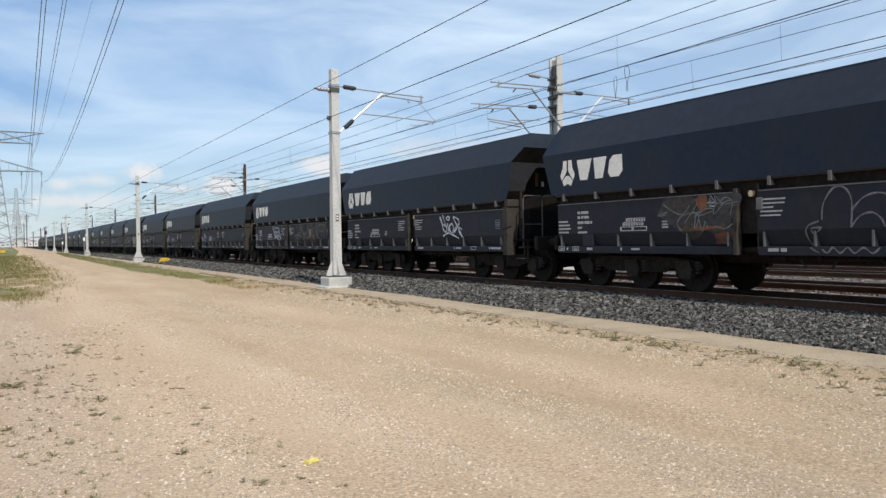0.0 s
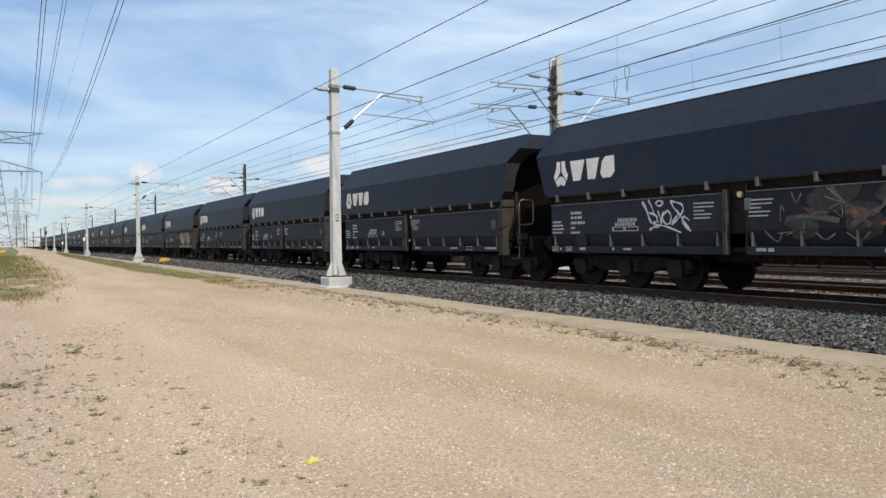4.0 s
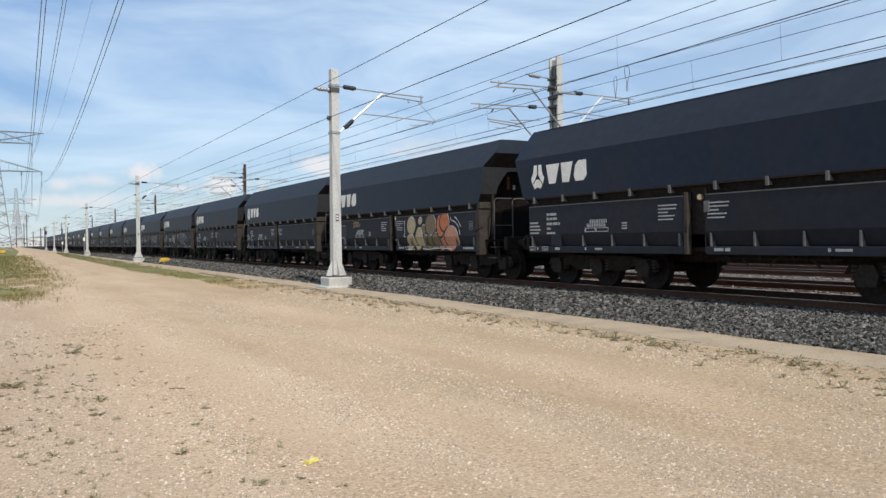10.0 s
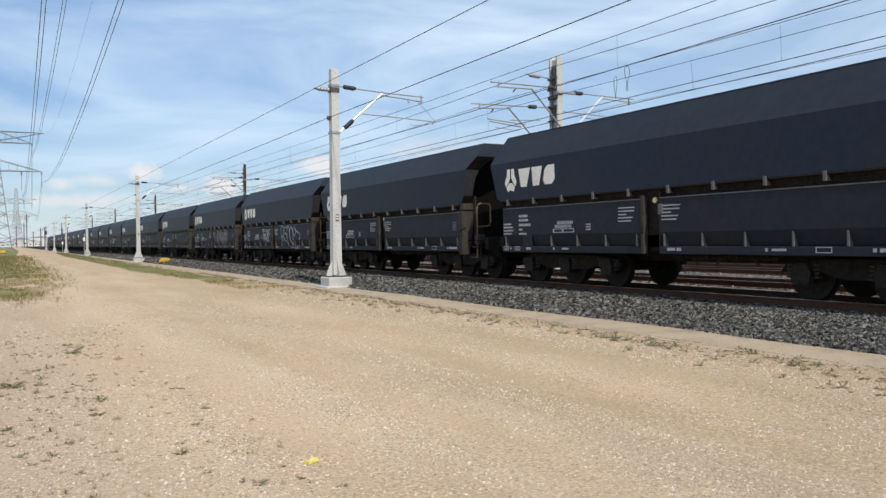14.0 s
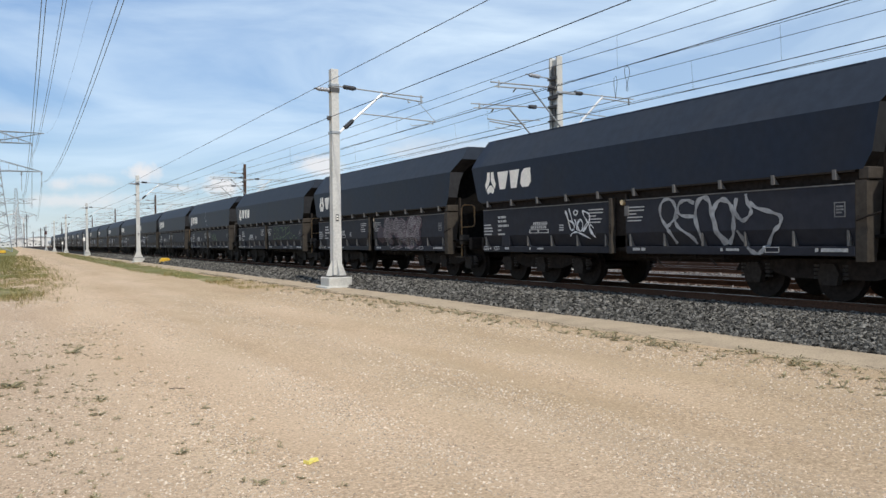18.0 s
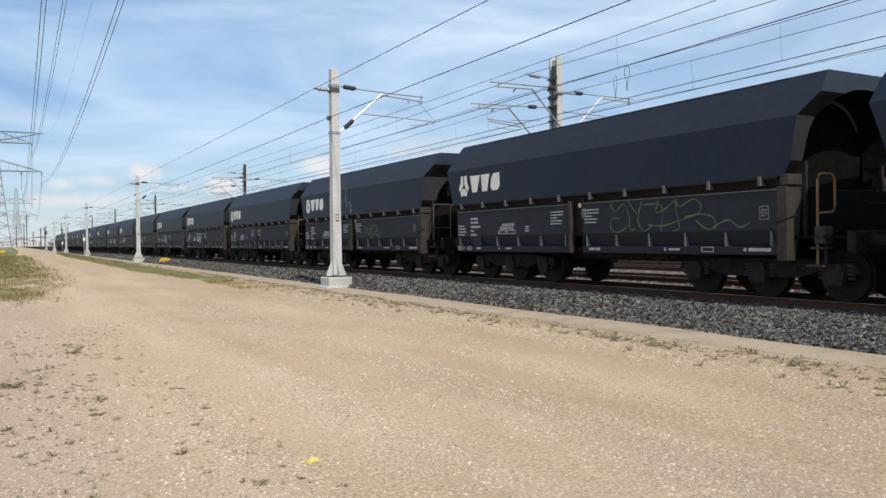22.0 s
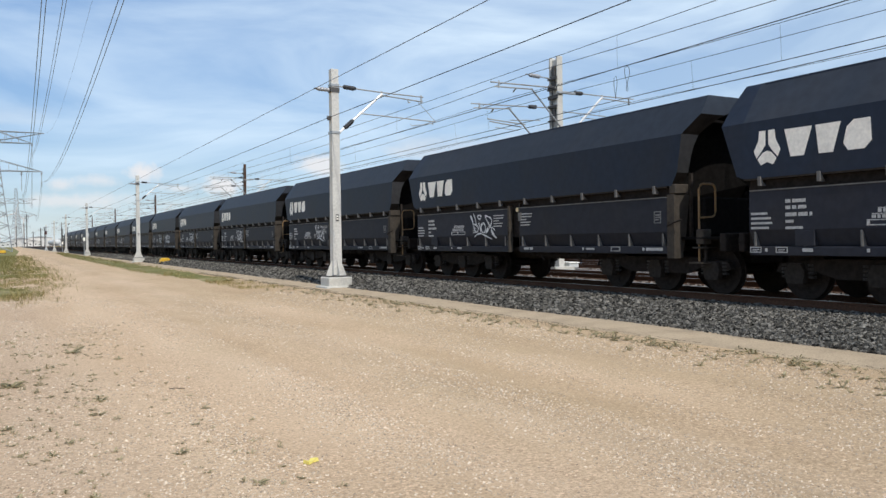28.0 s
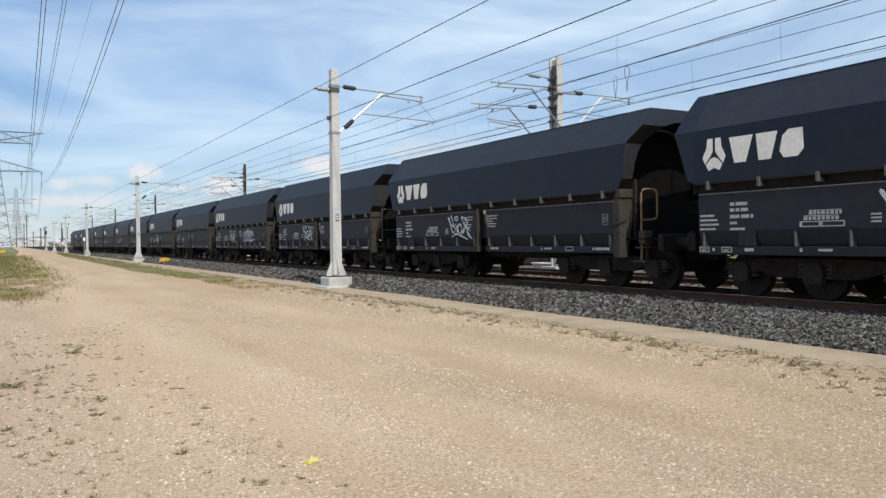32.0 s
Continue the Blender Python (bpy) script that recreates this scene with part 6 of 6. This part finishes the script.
def weed_mesh(size, leaves, seed, rise=0.5):
    """A low rosette: pointed leaves that all spring from one root."""
    r = np.random.default_rng(seed)
    v, f = [(0.0, 0.0, 0.0)], []
    for k in range(leaves):
        a, ln = r.uniform(0, 6.28), size * r.uniform(0.35, 1.0)
        up = r.uniform(0.1, 1.1) * rise
        w = ln * r.uniform(0.09, 0.18)
        c, s_ = math.cos(a), math.sin(a)
        m, o = 0.55 * ln, len(v)
        v += [(c * m - s_ * w, s_ * m + c * w, ln * up * 0.8), (c * ln, s_ * ln, ln * up * 0.8), (c * m + s_ * w, s_ * m - c * w, ln * up * 0.75)]
        f += [(0, o, o + 1, o + 2)]
    return np.array(v), f


weed_kinds = []
for k, (size, leaves) in enumerate(((0.06, 13), (0.08, 17), (0.12, 24), (0.09, 15), (0.08, 16), (0.10, 20), (0.09, 17))):
    v, f = weed_mesh(size, leaves, 30 + k, 0.45 if k < 4 else 1.0)
    me = bpy.data.meshes.new("weed")
    me.from_pydata(v.tolist(), [], f)
    me.materials.append(WEED)
    weed_kinds.append(me)


def weed(x, y, kind, scale):
    ob = new("weed", weed_kinds[kind])
    ob.matrix_basis = pose(x, y, ground_height(x, y) - 0.005, 0, 0, rng.uniform(0, 360))
    ob.scale = (scale, scale, scale)
    tagged(ob, "small dull green weed growing in the sand", "weed", group="weeds on the sand")


for _ in range(92):        # in clumps by the grass side of the road
    cy = 5.0 + 9.5 * rng.uniform() ** 0.9
    cx = rng.uniform(-0.6, 0.35 + 0.055 * cy) if rng.uniform() < 0.75 else rng.uniform(0.2, 1.7)
    for _ in range(int(rng.integers(1, 4))):
        weed(cx + rng.normal(0, 0.10), cy + rng.normal(0, 0.22), int(rng.integers(0, 7)), rng.uniform(0.35, 0.8))
for _ in range(74):        # along the raised strip
    cy = 4.4 + 16 * rng.uniform() ** 1.3
    cx = min(8.42 + rng.normal(0, 0.30), 8.9) - (0.7 if cy < 6 else 0.0) * rng.uniform()
    for _ in range(int(rng.integers(1, 4))):
        weed(cx + rng.normal(0, 0.12), cy + rng.normal(0, 0.25), int(rng.integers(3, 7)), rng.uniform(0.45, 1.35))
for x, y, k, s in ((8.42, 9.69, 5, 1.7), (8.36, 9.9, 6, 1.5), (8.48, 9.8, 4, 1.3), (7.94, 12.6, 5, 1.2), (7.44, 7.0, 5, 1.1), (0.0, 10.0, 2, 1.4), (0.02, 10.1, 2, 1.2), (0.79, 12.9, 2, 1.5), (1.66, 5.45, 1, 0.7), (1.42, 5.15, 2, 0.7), (7.36, 5.3, 1, 1.1)):
    weed(x, y, k, s)

# the many smaller ones
def joined_weeds(places):
    verts, faces, base = [], [], 0
    for k, (x, y, size) in enumerate(places):
        v, f = weed_mesh(size, 9 + k % 6, 400 + k, 0.4 + 0.12 * (k % 6))
        verts.append(v + np.array((x, y, ground_height(x, y) - 0.003)))
        faces += [tuple(i + base for i in q) for q in f]
        base += len(v)
    return np.concatenate(verts), faces


small = []
for _ in range(800):
    y = 4.2 + 12.5 * rng.uniform()
    x = rng.uniform(-0.75, 0.25 + 0.07 * y) if rng.uniform() < 0.7 else rng.uniform(0.0, 1.9)
    if noise.noise(Vector((x * 1.6, y * 0.8, 51))) > -0.12:
        small.append((x, y, rng.uniform(0.02, 0.06)))
for _ in range(640):
    y = 4.4 + 22 * rng.uniform() ** 1.2
    x = 8.92 - abs(rng.normal(0, 0.55))
    if noise.noise(Vector((x * 1.2, y * 0.7, 52))) > -0.15:
        small.append((x, y, rng.uniform(0.02, 0.085) * (1 + y / 40)))
v, f = joined_weeds(small)
tagged(from_numpy("small_weeds", v, f, WEED), "tiny olive weeds scattered over the sand", "weed", kind="stuff")

# loose dark bits that draw a line along the foot of the raised strip
n = 11000
py = 3.5 + 40 * rng.uniform(0, 1, n) ** 1.5
wander = np.array([0.16 * noise.noise(Vector((0, y * 0.45, 11))) + 0.08 * noise.noise(Vector((0, y * 1.9, 12))) for y in py])
px = 8.92 + 0.8 * wander + rng.normal(0, 0.10, n)
keep = np.array([noise.noise(Vector((0, y * 0.8, 15))) > -0.25 for y in py])
px, py = px[keep], py[keep]
sz = rng.uniform(0.003, 0.012, len(px)) * (0.6 + py / 20)
pz = np.array([max(ground_height(x, y), 0.02 if x > 9.0 else -0.1) for x, y in zip(px, py)])
ob = scatter("plant_litter", OCTA_V, OCTA_F, np.stack([px, py, pz], 1), np.stack([sz * 1.6, sz * 0.5, sz * 0.35], 1), DARK_BITS, rng)
tagged(ob, "loose grey-brown bits at the strip's foot", "litter", kind="stuff")

# litter and a stick on the road
bm = bmesh.new()
loft(bm, [[(-0.03, -0.05, 0.003), (0.03, -0.04, 0.003), (0.035, -0.04, 0.02), (-0.02, -0.05, 0.03)], [(-0.02, 0.0, 0.004), (0.03, 0.0, 0.004), (0.02, 0.005, 0.012), (-0.02, 0.0, 0.012)], [(-0.04, 0.06, 0.003), (0.03, 0.05, 0.003), (0.03, 0.05, 0.03), (-0.03, 0.06, 0.025)]])
ob = tagged(part("paper_scrap", bm, LITTER), "crumpled yellow scrap of paper on the sand", "litter")
ob.matrix_basis = pose(1.89, 5.45, ground_height(1.89, 5.45), 0, 0, 120)
ob.scale = (1.0, 1.0, 1.0)
ob = tagged(part("stick", tube(bmesh.new(), [(1.52, 9.02, 0.006), (1.59, 8.975, 0.012), (1.67, 8.93, 0.006)], 0.005, 6), STICK), "short dry stick lying on the sand", "stick")
ob.location.z = ground_height(1.58, 8.98)


# ---- trackside things ----
root = tagged(new("trackside_box"), "yellow domed box beside the ballast", "box")
root.matrix_basis = pose(10.75, 64.8, 0.12)
root.scale = (0.85, 0.85, 0.85)
bm = bmesh.new()
prism(bm, [(-0.46, 0.0), (0.46, 0.0), (0.45, 0.22), (0.30, 0.42), (-0.30, 0.42), (-0.45, 0.22)], "y", -0.4, 0.4)
part("lid", bevelled(bm, 0.04), CANARY, root)
part("base", boxes((-0.50, 0.50, -0.44, 0.44, -0.12, 0.0)), DARK_STEEL, root)


box_far = copy_thing(root, pose(-0.95, 180, 0.1))
box_far.scale = (1.3, 1.3, 1.3)
tagged(box_far, "orange-yellow domed box in the roadside grass")


def marker_post(x, y, h):
    root = tagged(new("marker_post"), "thin post with a small white plate beside the track", "sign", group="marker posts")
    root.matrix_basis = pose(x, y, 0)
    part("post", tube(bmesh.new(), [(0, 0, -0.05), (0, 0, h)], 0.05, 8), GALV, root)
    part("plate", boxes((-0.13, 0.13, -0.08, -0.055, h - 0.5, h)), WHITE, root)


marker_post(9.3, 120.5, 2.6)
marker_post(9.35, 171.5, 2.2)


def cabinet(x, y, w, d, h, z):
    root = tagged(new("trackside_cabinet"), "low white cabinet between the tracks", "cabinet", group="trackside cabinets")
    root.matrix_basis = pose(x, y, z)
    part("body", bevelled(boxes((-d / 2, d / 2, -w / 2, w / 2, 0, h)), 0.03), PALE_WALL, root)
    part("lid", bevelled(boxes((-d / 2 - 0.03, d / 2 + 0.03, -w / 2 - 0.03, w / 2 + 0.03, h + 0.004, h + 0.06)), 0.015), WHITE, root)


cabinet(20.75, 26.9, 1.1, 0.5, 0.20, 0.36)
cabinet(20.95, 28.6, 1.6, 0.4, 0.12, 0.36)

# colour-light signal far down the line
root = tagged(new("railway_signal"), "signal post with a dark red plate beside the track", "signal")
root.matrix_basis = pose(9.5, 252, 0)
part("post", tube(bmesh.new(), [(0, 0, 0), (0, 0, 6.6)], 0.10, 8), GALV, root)
part("head", bevelled(boxes((-0.32, 0.32, -0.2, -0.105, 4.6, 5.6)), 0.03), SIGNAL_RED, root, "dark red plate")
part("hood", boxes((-0.12, 0.12, -0.34, -0.205, 5.2, 5.4)), DARK_STEEL, root)


# thin masts far off among the sheds
for x, y, h in ((9.8, 300, 7.4), (12, 640, 24), (28, 520, 15), (6, 700, 17), (20, 800, 14), (33, 900, 20), (45, 820, 17), (52, 640, 14), (60, 1000, 22), (16, 1000, 26)):
    root = tagged(new("far_mast"), "thin grey mast far down the line", "mast", group="far masts")
    root.matrix_basis = pose(x, y, 0)
    part("pole", tube(bmesh.new(), [(0, 0, 0), (0, 0, h)], 0.3, 6, (0.0005 * y + 0.06, 0.0004 * y + 0.04)), DARK_STEEL, root)
    part("arm", boxes((-0.002 * y - 0.3, 0.002 * y + 0.3, -0.1, 0.1, h * 0.90, h * 0.90 + 0.0003 * y)), DARK_STEEL, root)

# ---- power line ----
def lattice_tower(x, y, turn=0.0):
    root = tagged(new("pylon"), "grey lattice steel power pylon with three tiers of arms", "pylon", group="power pylons")
    root.matrix_basis = pose(x, y, 0, 0, 0, turn)

    def half(z):
        return 4.0 + (1.5 - 4.0) * min(1, z / 22.0) if z < 22 else 1.5 - 0.9 * (z - 22) / 16
    levels = (0, 3.5, 6.7, 9.6, 12.2, 14.6, 16.8, 18.8, 20.6, 22.4, 24.2, 26, 27.8, 29.4, 31, 33, 35, 37)
    for sx in (-1, 1):
        for sy in (-1, 1):
            part("leg", tube(bmesh.new(), [(sx * half(z), sy * half(z), z) for z in levels], 0.10, 4), LATTICE, root)
    for side in range(4):
        bm = bmesh.new()
        for a, b in zip(levels, levels[1:]):
            ha, hb = half(a), half(b)
            tube(bm, [(-ha, -ha, a), (hb, -hb, b)], 0.06, 3)
            tube(bm, [(ha, -ha, a), (-hb, -hb, b)], 0.06, 3)
            tube(bm, [(-hb, -hb, b), (hb, -hb, b)], 0.06, 3)
        bm.transform(Matrix.Rotation(side * math.pi / 2, 4, "Z"))
        part("bracing", bm, LATTICE, root)
    for z, reach, rise in ((20.6, 11.2, 2.6), (27.8, 9.0, 2.8), (30.6, 11.8, -2.4)):
        for sx in (-1, 1):
            bm = bmesh.new()
            w = half(z)
            for sy in (-1, 1):
                tube(bm, [(sx * w, sy * w, z), (sx * reach, 0, z)], 0.10, 4)
                tube(bm, [(sx * w, sy * w, z + rise), (sx * reach, 0, z)], 0.08, 4)
                for k in range(1, 5):
                    t = k / 5
                    xx, yy = w + (reach - w) * t, w * (1 - t)
                    tube(bm, [(sx * xx, sy * yy, z), (sx * xx, sy * yy, z + rise * (1 - t))], 0.05, 3)
            part("arm", bm, LATTICE, root)
    for px, z, ln in ((6.4, 20.4, 4.8), (11.0, 20.4, 3.9), (8.9, 27.6, 3.2), (-6.4, 20.4, 4.8), (-11.0, 20.4, 3.9), (-8.9, 27.6, 3.2)):
        bm = bmesh.new()
        pts = [(px, 0, z - ln * k / 20) for k in range(21)]
        tube(bm, pts, 0.1, 6, [0.22 if k < 4 else (0.10 if k % 2 else 0.05) for k in range(21)])
        part("insulator", bm, INSUL_GREY, root)
    return root


lattice_tower(-3.05, 230)
lattice_tower(4.9, 560)
lattice_tower(9.0, 900)
lattice_tower(-5.6, -95)


def conductor(x0, mid_z, edge_z, low_y, pair, label):
    """A twin conductor from the pylon to the one behind, sagging between them, and on to the far one."""
    for k in range(2):
        off = (k - 0.5) * pair
        pts = []
        for y in np.concatenate([np.linspace(-95, 230, 40), np.linspace(240, 560, 24)]):
            x = x0 + 0.008 * (y - 230) + off
            if y <= 230:
                span = (230 - low_y) if y > low_y else (low_y + 95)
                z = mid_z + (edge_z[0 if y > low_y else 1] - mid_z) * ((y - low_y) / span) ** 2
            else:
                x = x0 + off + (y - 230) * 0.022
                t = (y - 230) / 330
                z = edge_z[0] + 3 * t - 26 * t * (1 - t)
            pts.append((x, y, max(z, 7)))
        ob = part("conductor", tube(bmesh.new(), pts, 0.022, 4, [0.007 if p[1] < 45 else 0.026 for p in pts]), ALU_WIRE)
        tagged(ob, label, "power line", group="power line conductors")


conductor(3.64, 12.4, (14.7, 36.0), 178, 0.26, "sagging twin power conductor")
conductor(5.86, 21.5, (24.6, 38.0), 136, 0.28, "sagging twin power conductor")
conductor(7.97, 14.3, (18.0, 36.0), 138, 0.32, "sagging twin power conductor")
ob = part("conductor", tube(bmesh.new(), [(8.96 + 0.008 * (y - 230), y, 24.9 + 5.9 * ((y - 145) / 85) ** 2 if y > 145 else 24.9 + 20.0 * ((145 - y) / 240) ** 2) for y in np.linspace(-95, 230, 40)], 0.010, 4), ALU_WIRE)
tagged(ob, "thin earth wire of the power line", "power line", group="power line conductors")


# ---- distance ----
def wind_turbine(x, y, h, turn):
    root = tagged(new("wind_turbine"), "white wind turbine on the horizon", "wind turbine", group="wind turbines")
    root.matrix_basis = pose(x, y, 0)
    part("tower", tube(bmesh.new(), [(0, 0, 0), (0, 0, h)], 2.4, 12, (2.6, 1.4)), TANK, root)
    part("nacelle", bevelled(boxes((-1.6, 1.6, -4, 4, h, h + 3.4)), 0.4), TANK, root)
    for k in range(3):
        a = turn + k * 2 * math.pi / 3
        bm = tube(bmesh.new(), [(0, -4.5, h + 1.7), (math.cos(a) * 10, -4.5, h + 1.7 + math.sin(a) * 10), (math.cos(a) * 36, -4.5, h + 1.7 + math.sin(a) * 36)], 1, 5, (0.9, 1.5, 0.3))
        part("blade", bm, TANK, root)


wind_turbine(18.5, 2300, 82, 1.35)
wind_turbine(43, 2700, 80, 0.4)


def shed(x, y, w, d, h, pitch):
    root = tagged(new("industrial_shed"), "pale low industrial shed on the horizon", "building", group="sheds on the horizon")
    root.matrix_basis = pose(x, y, 0)
    part("wall", boxes((-w / 2, w / 2, -d / 2, d / 2, 0, h)), PALE_WALL, root)
    part("roof", prism(bmesh.new(), [(-w / 2 - 0.5, h + 0.01), (w / 2 + 0.5, h + 0.01), (0, h + pitch)], "y", -d / 2 - 0.5, d / 2 + 0.5), GREY_ROOF, root)
    k = max(2, int(w / 8))
    win = None
    for i in range(k):
        xx = -w / 2 + (i + 0.5) * w / k
        if win is None:
            win = part("window", boxes((-0.8, 0.8, -d / 2 - 0.06, -d / 2 - 0.004, h * 0.35, h * 0.55)), GLASS_DARK, root)
            win.matrix_basis = pose(xx, 0, 0)
        else:
            share(win, pose(xx, 0, 0))


for x, y, w, d, h, p in ((-70, 900, 60, 30, 8, 2), (-20, 1000, 26, 30, 10, 2), (14, 1150, 22, 20, 9, 2.5), (40, 1250, 30, 24, 12, 2), (75, 1300, 34, 30, 9, 3), (-140, 850, 70, 30, 9, 2), (-6, 780, 9, 12, 4, 1.0), (2, 860, 8, 8, 5, 1.0), (24, 980, 10, 12, 6, 1.4), (30, 1080, 14, 12, 5, 1.2), (-45, 820, 14, 14, 5, 1.2), (56, 1180, 18, 14, 7, 1.5), (98, 1500, 40, 30, 10, 2.0)):
    shed(x, y, w, d, h, p)


def tank_wagon(x, y):
    root = tagged(new("tank_wagon"), "white tank wagon standing on a far track", "rail wagon", group="tank wagons")
    root.matrix_basis = pose(x, y, RAIL_Z)
    part("tank", tube(bmesh.new(), [(0, -6.2, 2.6), (0, -5.8, 2.6), (0, 5.8, 2.6), (0, 6.2, 2.6)], 1.4, 18, (0.8, 1.42, 1.42, 0.8)), TANK, root, smooth=True)
    part("dome", tube(bmesh.new(), [(0, 0, 3.9), (0, 0, 4.25)], 0.35, 10), TANK, root)
    part("frame", boxes((-1.2, 1.2, -6.6, 6.6, 0.95, 1.2)), UNDER, root)
    for yb in (-4.6, 4.6):
        b = part("bogie", boxes((-1.0, 1.0, yb - 1.3, yb + 1.3, 0.45, 0.75)), UNDER, root)
        for a in (-0.9, 0.9):
            part("wheelset_pair", tube(bmesh.new(), [(-0.78, yb + a, 0.46), (-0.65, yb + a, 0.46), (0.65, yb + a, 0.46), (0.78, yb + a, 0.46)], 0.46, 14, (0.46, 0.46, 0.46, 0.46)), WHEEL, b)


for k in range(6):
    tank_wagon(TRACK_3, 470 + 13.8 * k)
for k in range(3):
    tank_wagon(TRACK_4, 430 + 13.8 * k)


# ---- road traffic beyond the tracks ----
def van(name, label, length, height, cab):
    """A white road vehicle, nose towards +Y."""
    root = tagged(new(name), label, name.split("_")[-1])
    b = part("body", bevelled(boxes((-1.15, 1.15, -length / 2, length / 2 - cab, 0.7, height)), 0.12), TANK, root)
    bm = prism(bmesh.new(), [(length / 2 - cab + 0.02, 0.6), (length / 2, 0.6), (length / 2, 1.4), (length / 2 - cab * 0.35, min(height, 2.4)), (length / 2 - cab + 0.02, min(height, 2.5))], "x", -1.1, 1.1)
    c = part("cab", bm, TANK, root)
    part("side_window", boxes((-1.125, -1.102, length / 2 - cab + 0.1, length / 2 - cab * 0.5, 1.45, 2.1)), GLASS_DARK, c)
    for k in range(3):
        y = -length / 2 + 0.9 + k * (length - cab - 1.4) / 3
        part("window", boxes((-1.175, -1.153, y, y + (length - cab) / 5, height - 1.4, height - 0.7)), GLASS_DARK, b)
    for y in (-length / 2 + 1.2, length / 2 - 1.0):
        for x in (-1.0, 0.8):
            part("wheel", tube(bmesh.new(), [(x, y, 0.42), (x + 0.2, y, 0.42)], 0.42, 14), WHEEL, root)
    return root


ROAD_X = 36.0
traffic = [(van("white_lorry", "white box lorry on the road beyond the tracks", 9.0, 3.7, 1.9), 1.1, 25.4, 15.0),
           (van("white_van", "white panel van on the road beyond the tracks", 6.0, 2.9, 1.6), 9.4, 23.6, 17.0),
           (van("white_camper", "white camper van with dark windows on the road", 7.0, 3.2, 1.6), 13.6, 22.4, 16.0)]
bm = bmesh.new()
loft(bm, [[(ROAD_X - 3.5, y, -0.05), (ROAD_X - 3.5, y, 0.06), (ROAD_X + 3.5, y, 0.06), (ROAD_X + 3.5, y, -0.05)] for y in (-420, 0, 200, 600)])
tagged(part("road", bm, material("grey_asphalt", (0.09, 0.09, 0.09), 0.9, grain=20, amount=0.2, stain=0.4, bump=0.3)), "grey asphalt road beyond the tracks", "road", kind="structure")


# ---- shrubs beyond the tracks ----
def shrub_kind(seed, h):
    r = np.random.default_rng(seed)
    root = tagged(new("shrub"), "bushy green shrub with small leaves beyond the tracks", "shrub", group="shrubs beyond the tracks")
    part("trunk", tube(bmesh.new(), [(0, 0, -0.1), (0.06, 0.03, h * 0.3), (0.02, 0.1, h * 0.6)], 0.1, 7, (0.13, 0.09, 0.04)), BARK, root)
    centres = []
    for k in range(7):
        a, t = r.uniform(0, 6.28), r.uniform(0.35, 1.0)
        tip = (math.cos(a) * h * 0.34 * r.uniform(0.5, 1), math.sin(a) * h * 0.34 * r.uniform(0.5, 1), h * (0.30 + 0.55 * t * r.uniform(0.7, 1)))
        part("limb", tube(bmesh.new(), [(0.05, 0.03, h * 0.22), (tip[0] * 0.5, tip[1] * 0.5, tip[2] * 0.65), tip], 0.04, 5, (0.06, 0.04, 0.015)), BARK, root)
        centres.append(tip)
    pts = []
    for c in centres:
        p = r.normal(0, 1, (260, 3))
        p *= (h * 0.20 * r.uniform(0.2, 1, (260, 1)) ** 0.4) / np.linalg.norm(p, axis=1, keepdims=True)
        p[:, 2] *= 0.8
        pts.append(p + np.array(c))
    pts = np.concatenate(pts)
    pts = pts[pts[:, 2] > 0.15]
    s = r.uniform(0.06, 0.13, len(pts))
    leaf_v = ((-1, 0, 0), (0, -0.5, 0.15), (1, 0, 0.3), (0, 0.5, 0.15))
    crown = scatter("crown", leaf_v, ((0, 1, 2, 3),), pts, np.stack([s, s, s], 1), SCRUB, r, parent=root)
    return root


kinds = [shrub_kind(60 + k, h) for k, h in enumerate((4.6, 5.4, 3.4))]
spots = [(46 + 9 * rng.uniform(), y + rng.uniform(-1, 1)) for y in np.arange(14, 66, 2.6)] + [(41.5 + 3 * rng.uniform(), y) for y in np.arange(16, 60, 4.5)]
for k, (x, y) in enumerate(spots):
    m = pose(x, y, 0, 0, 0, rng.uniform(0, 360))
    if k < 3:
        kinds[k].matrix_basis = m
    else:
        copy_thing(kinds[k % 3], m)


motions()
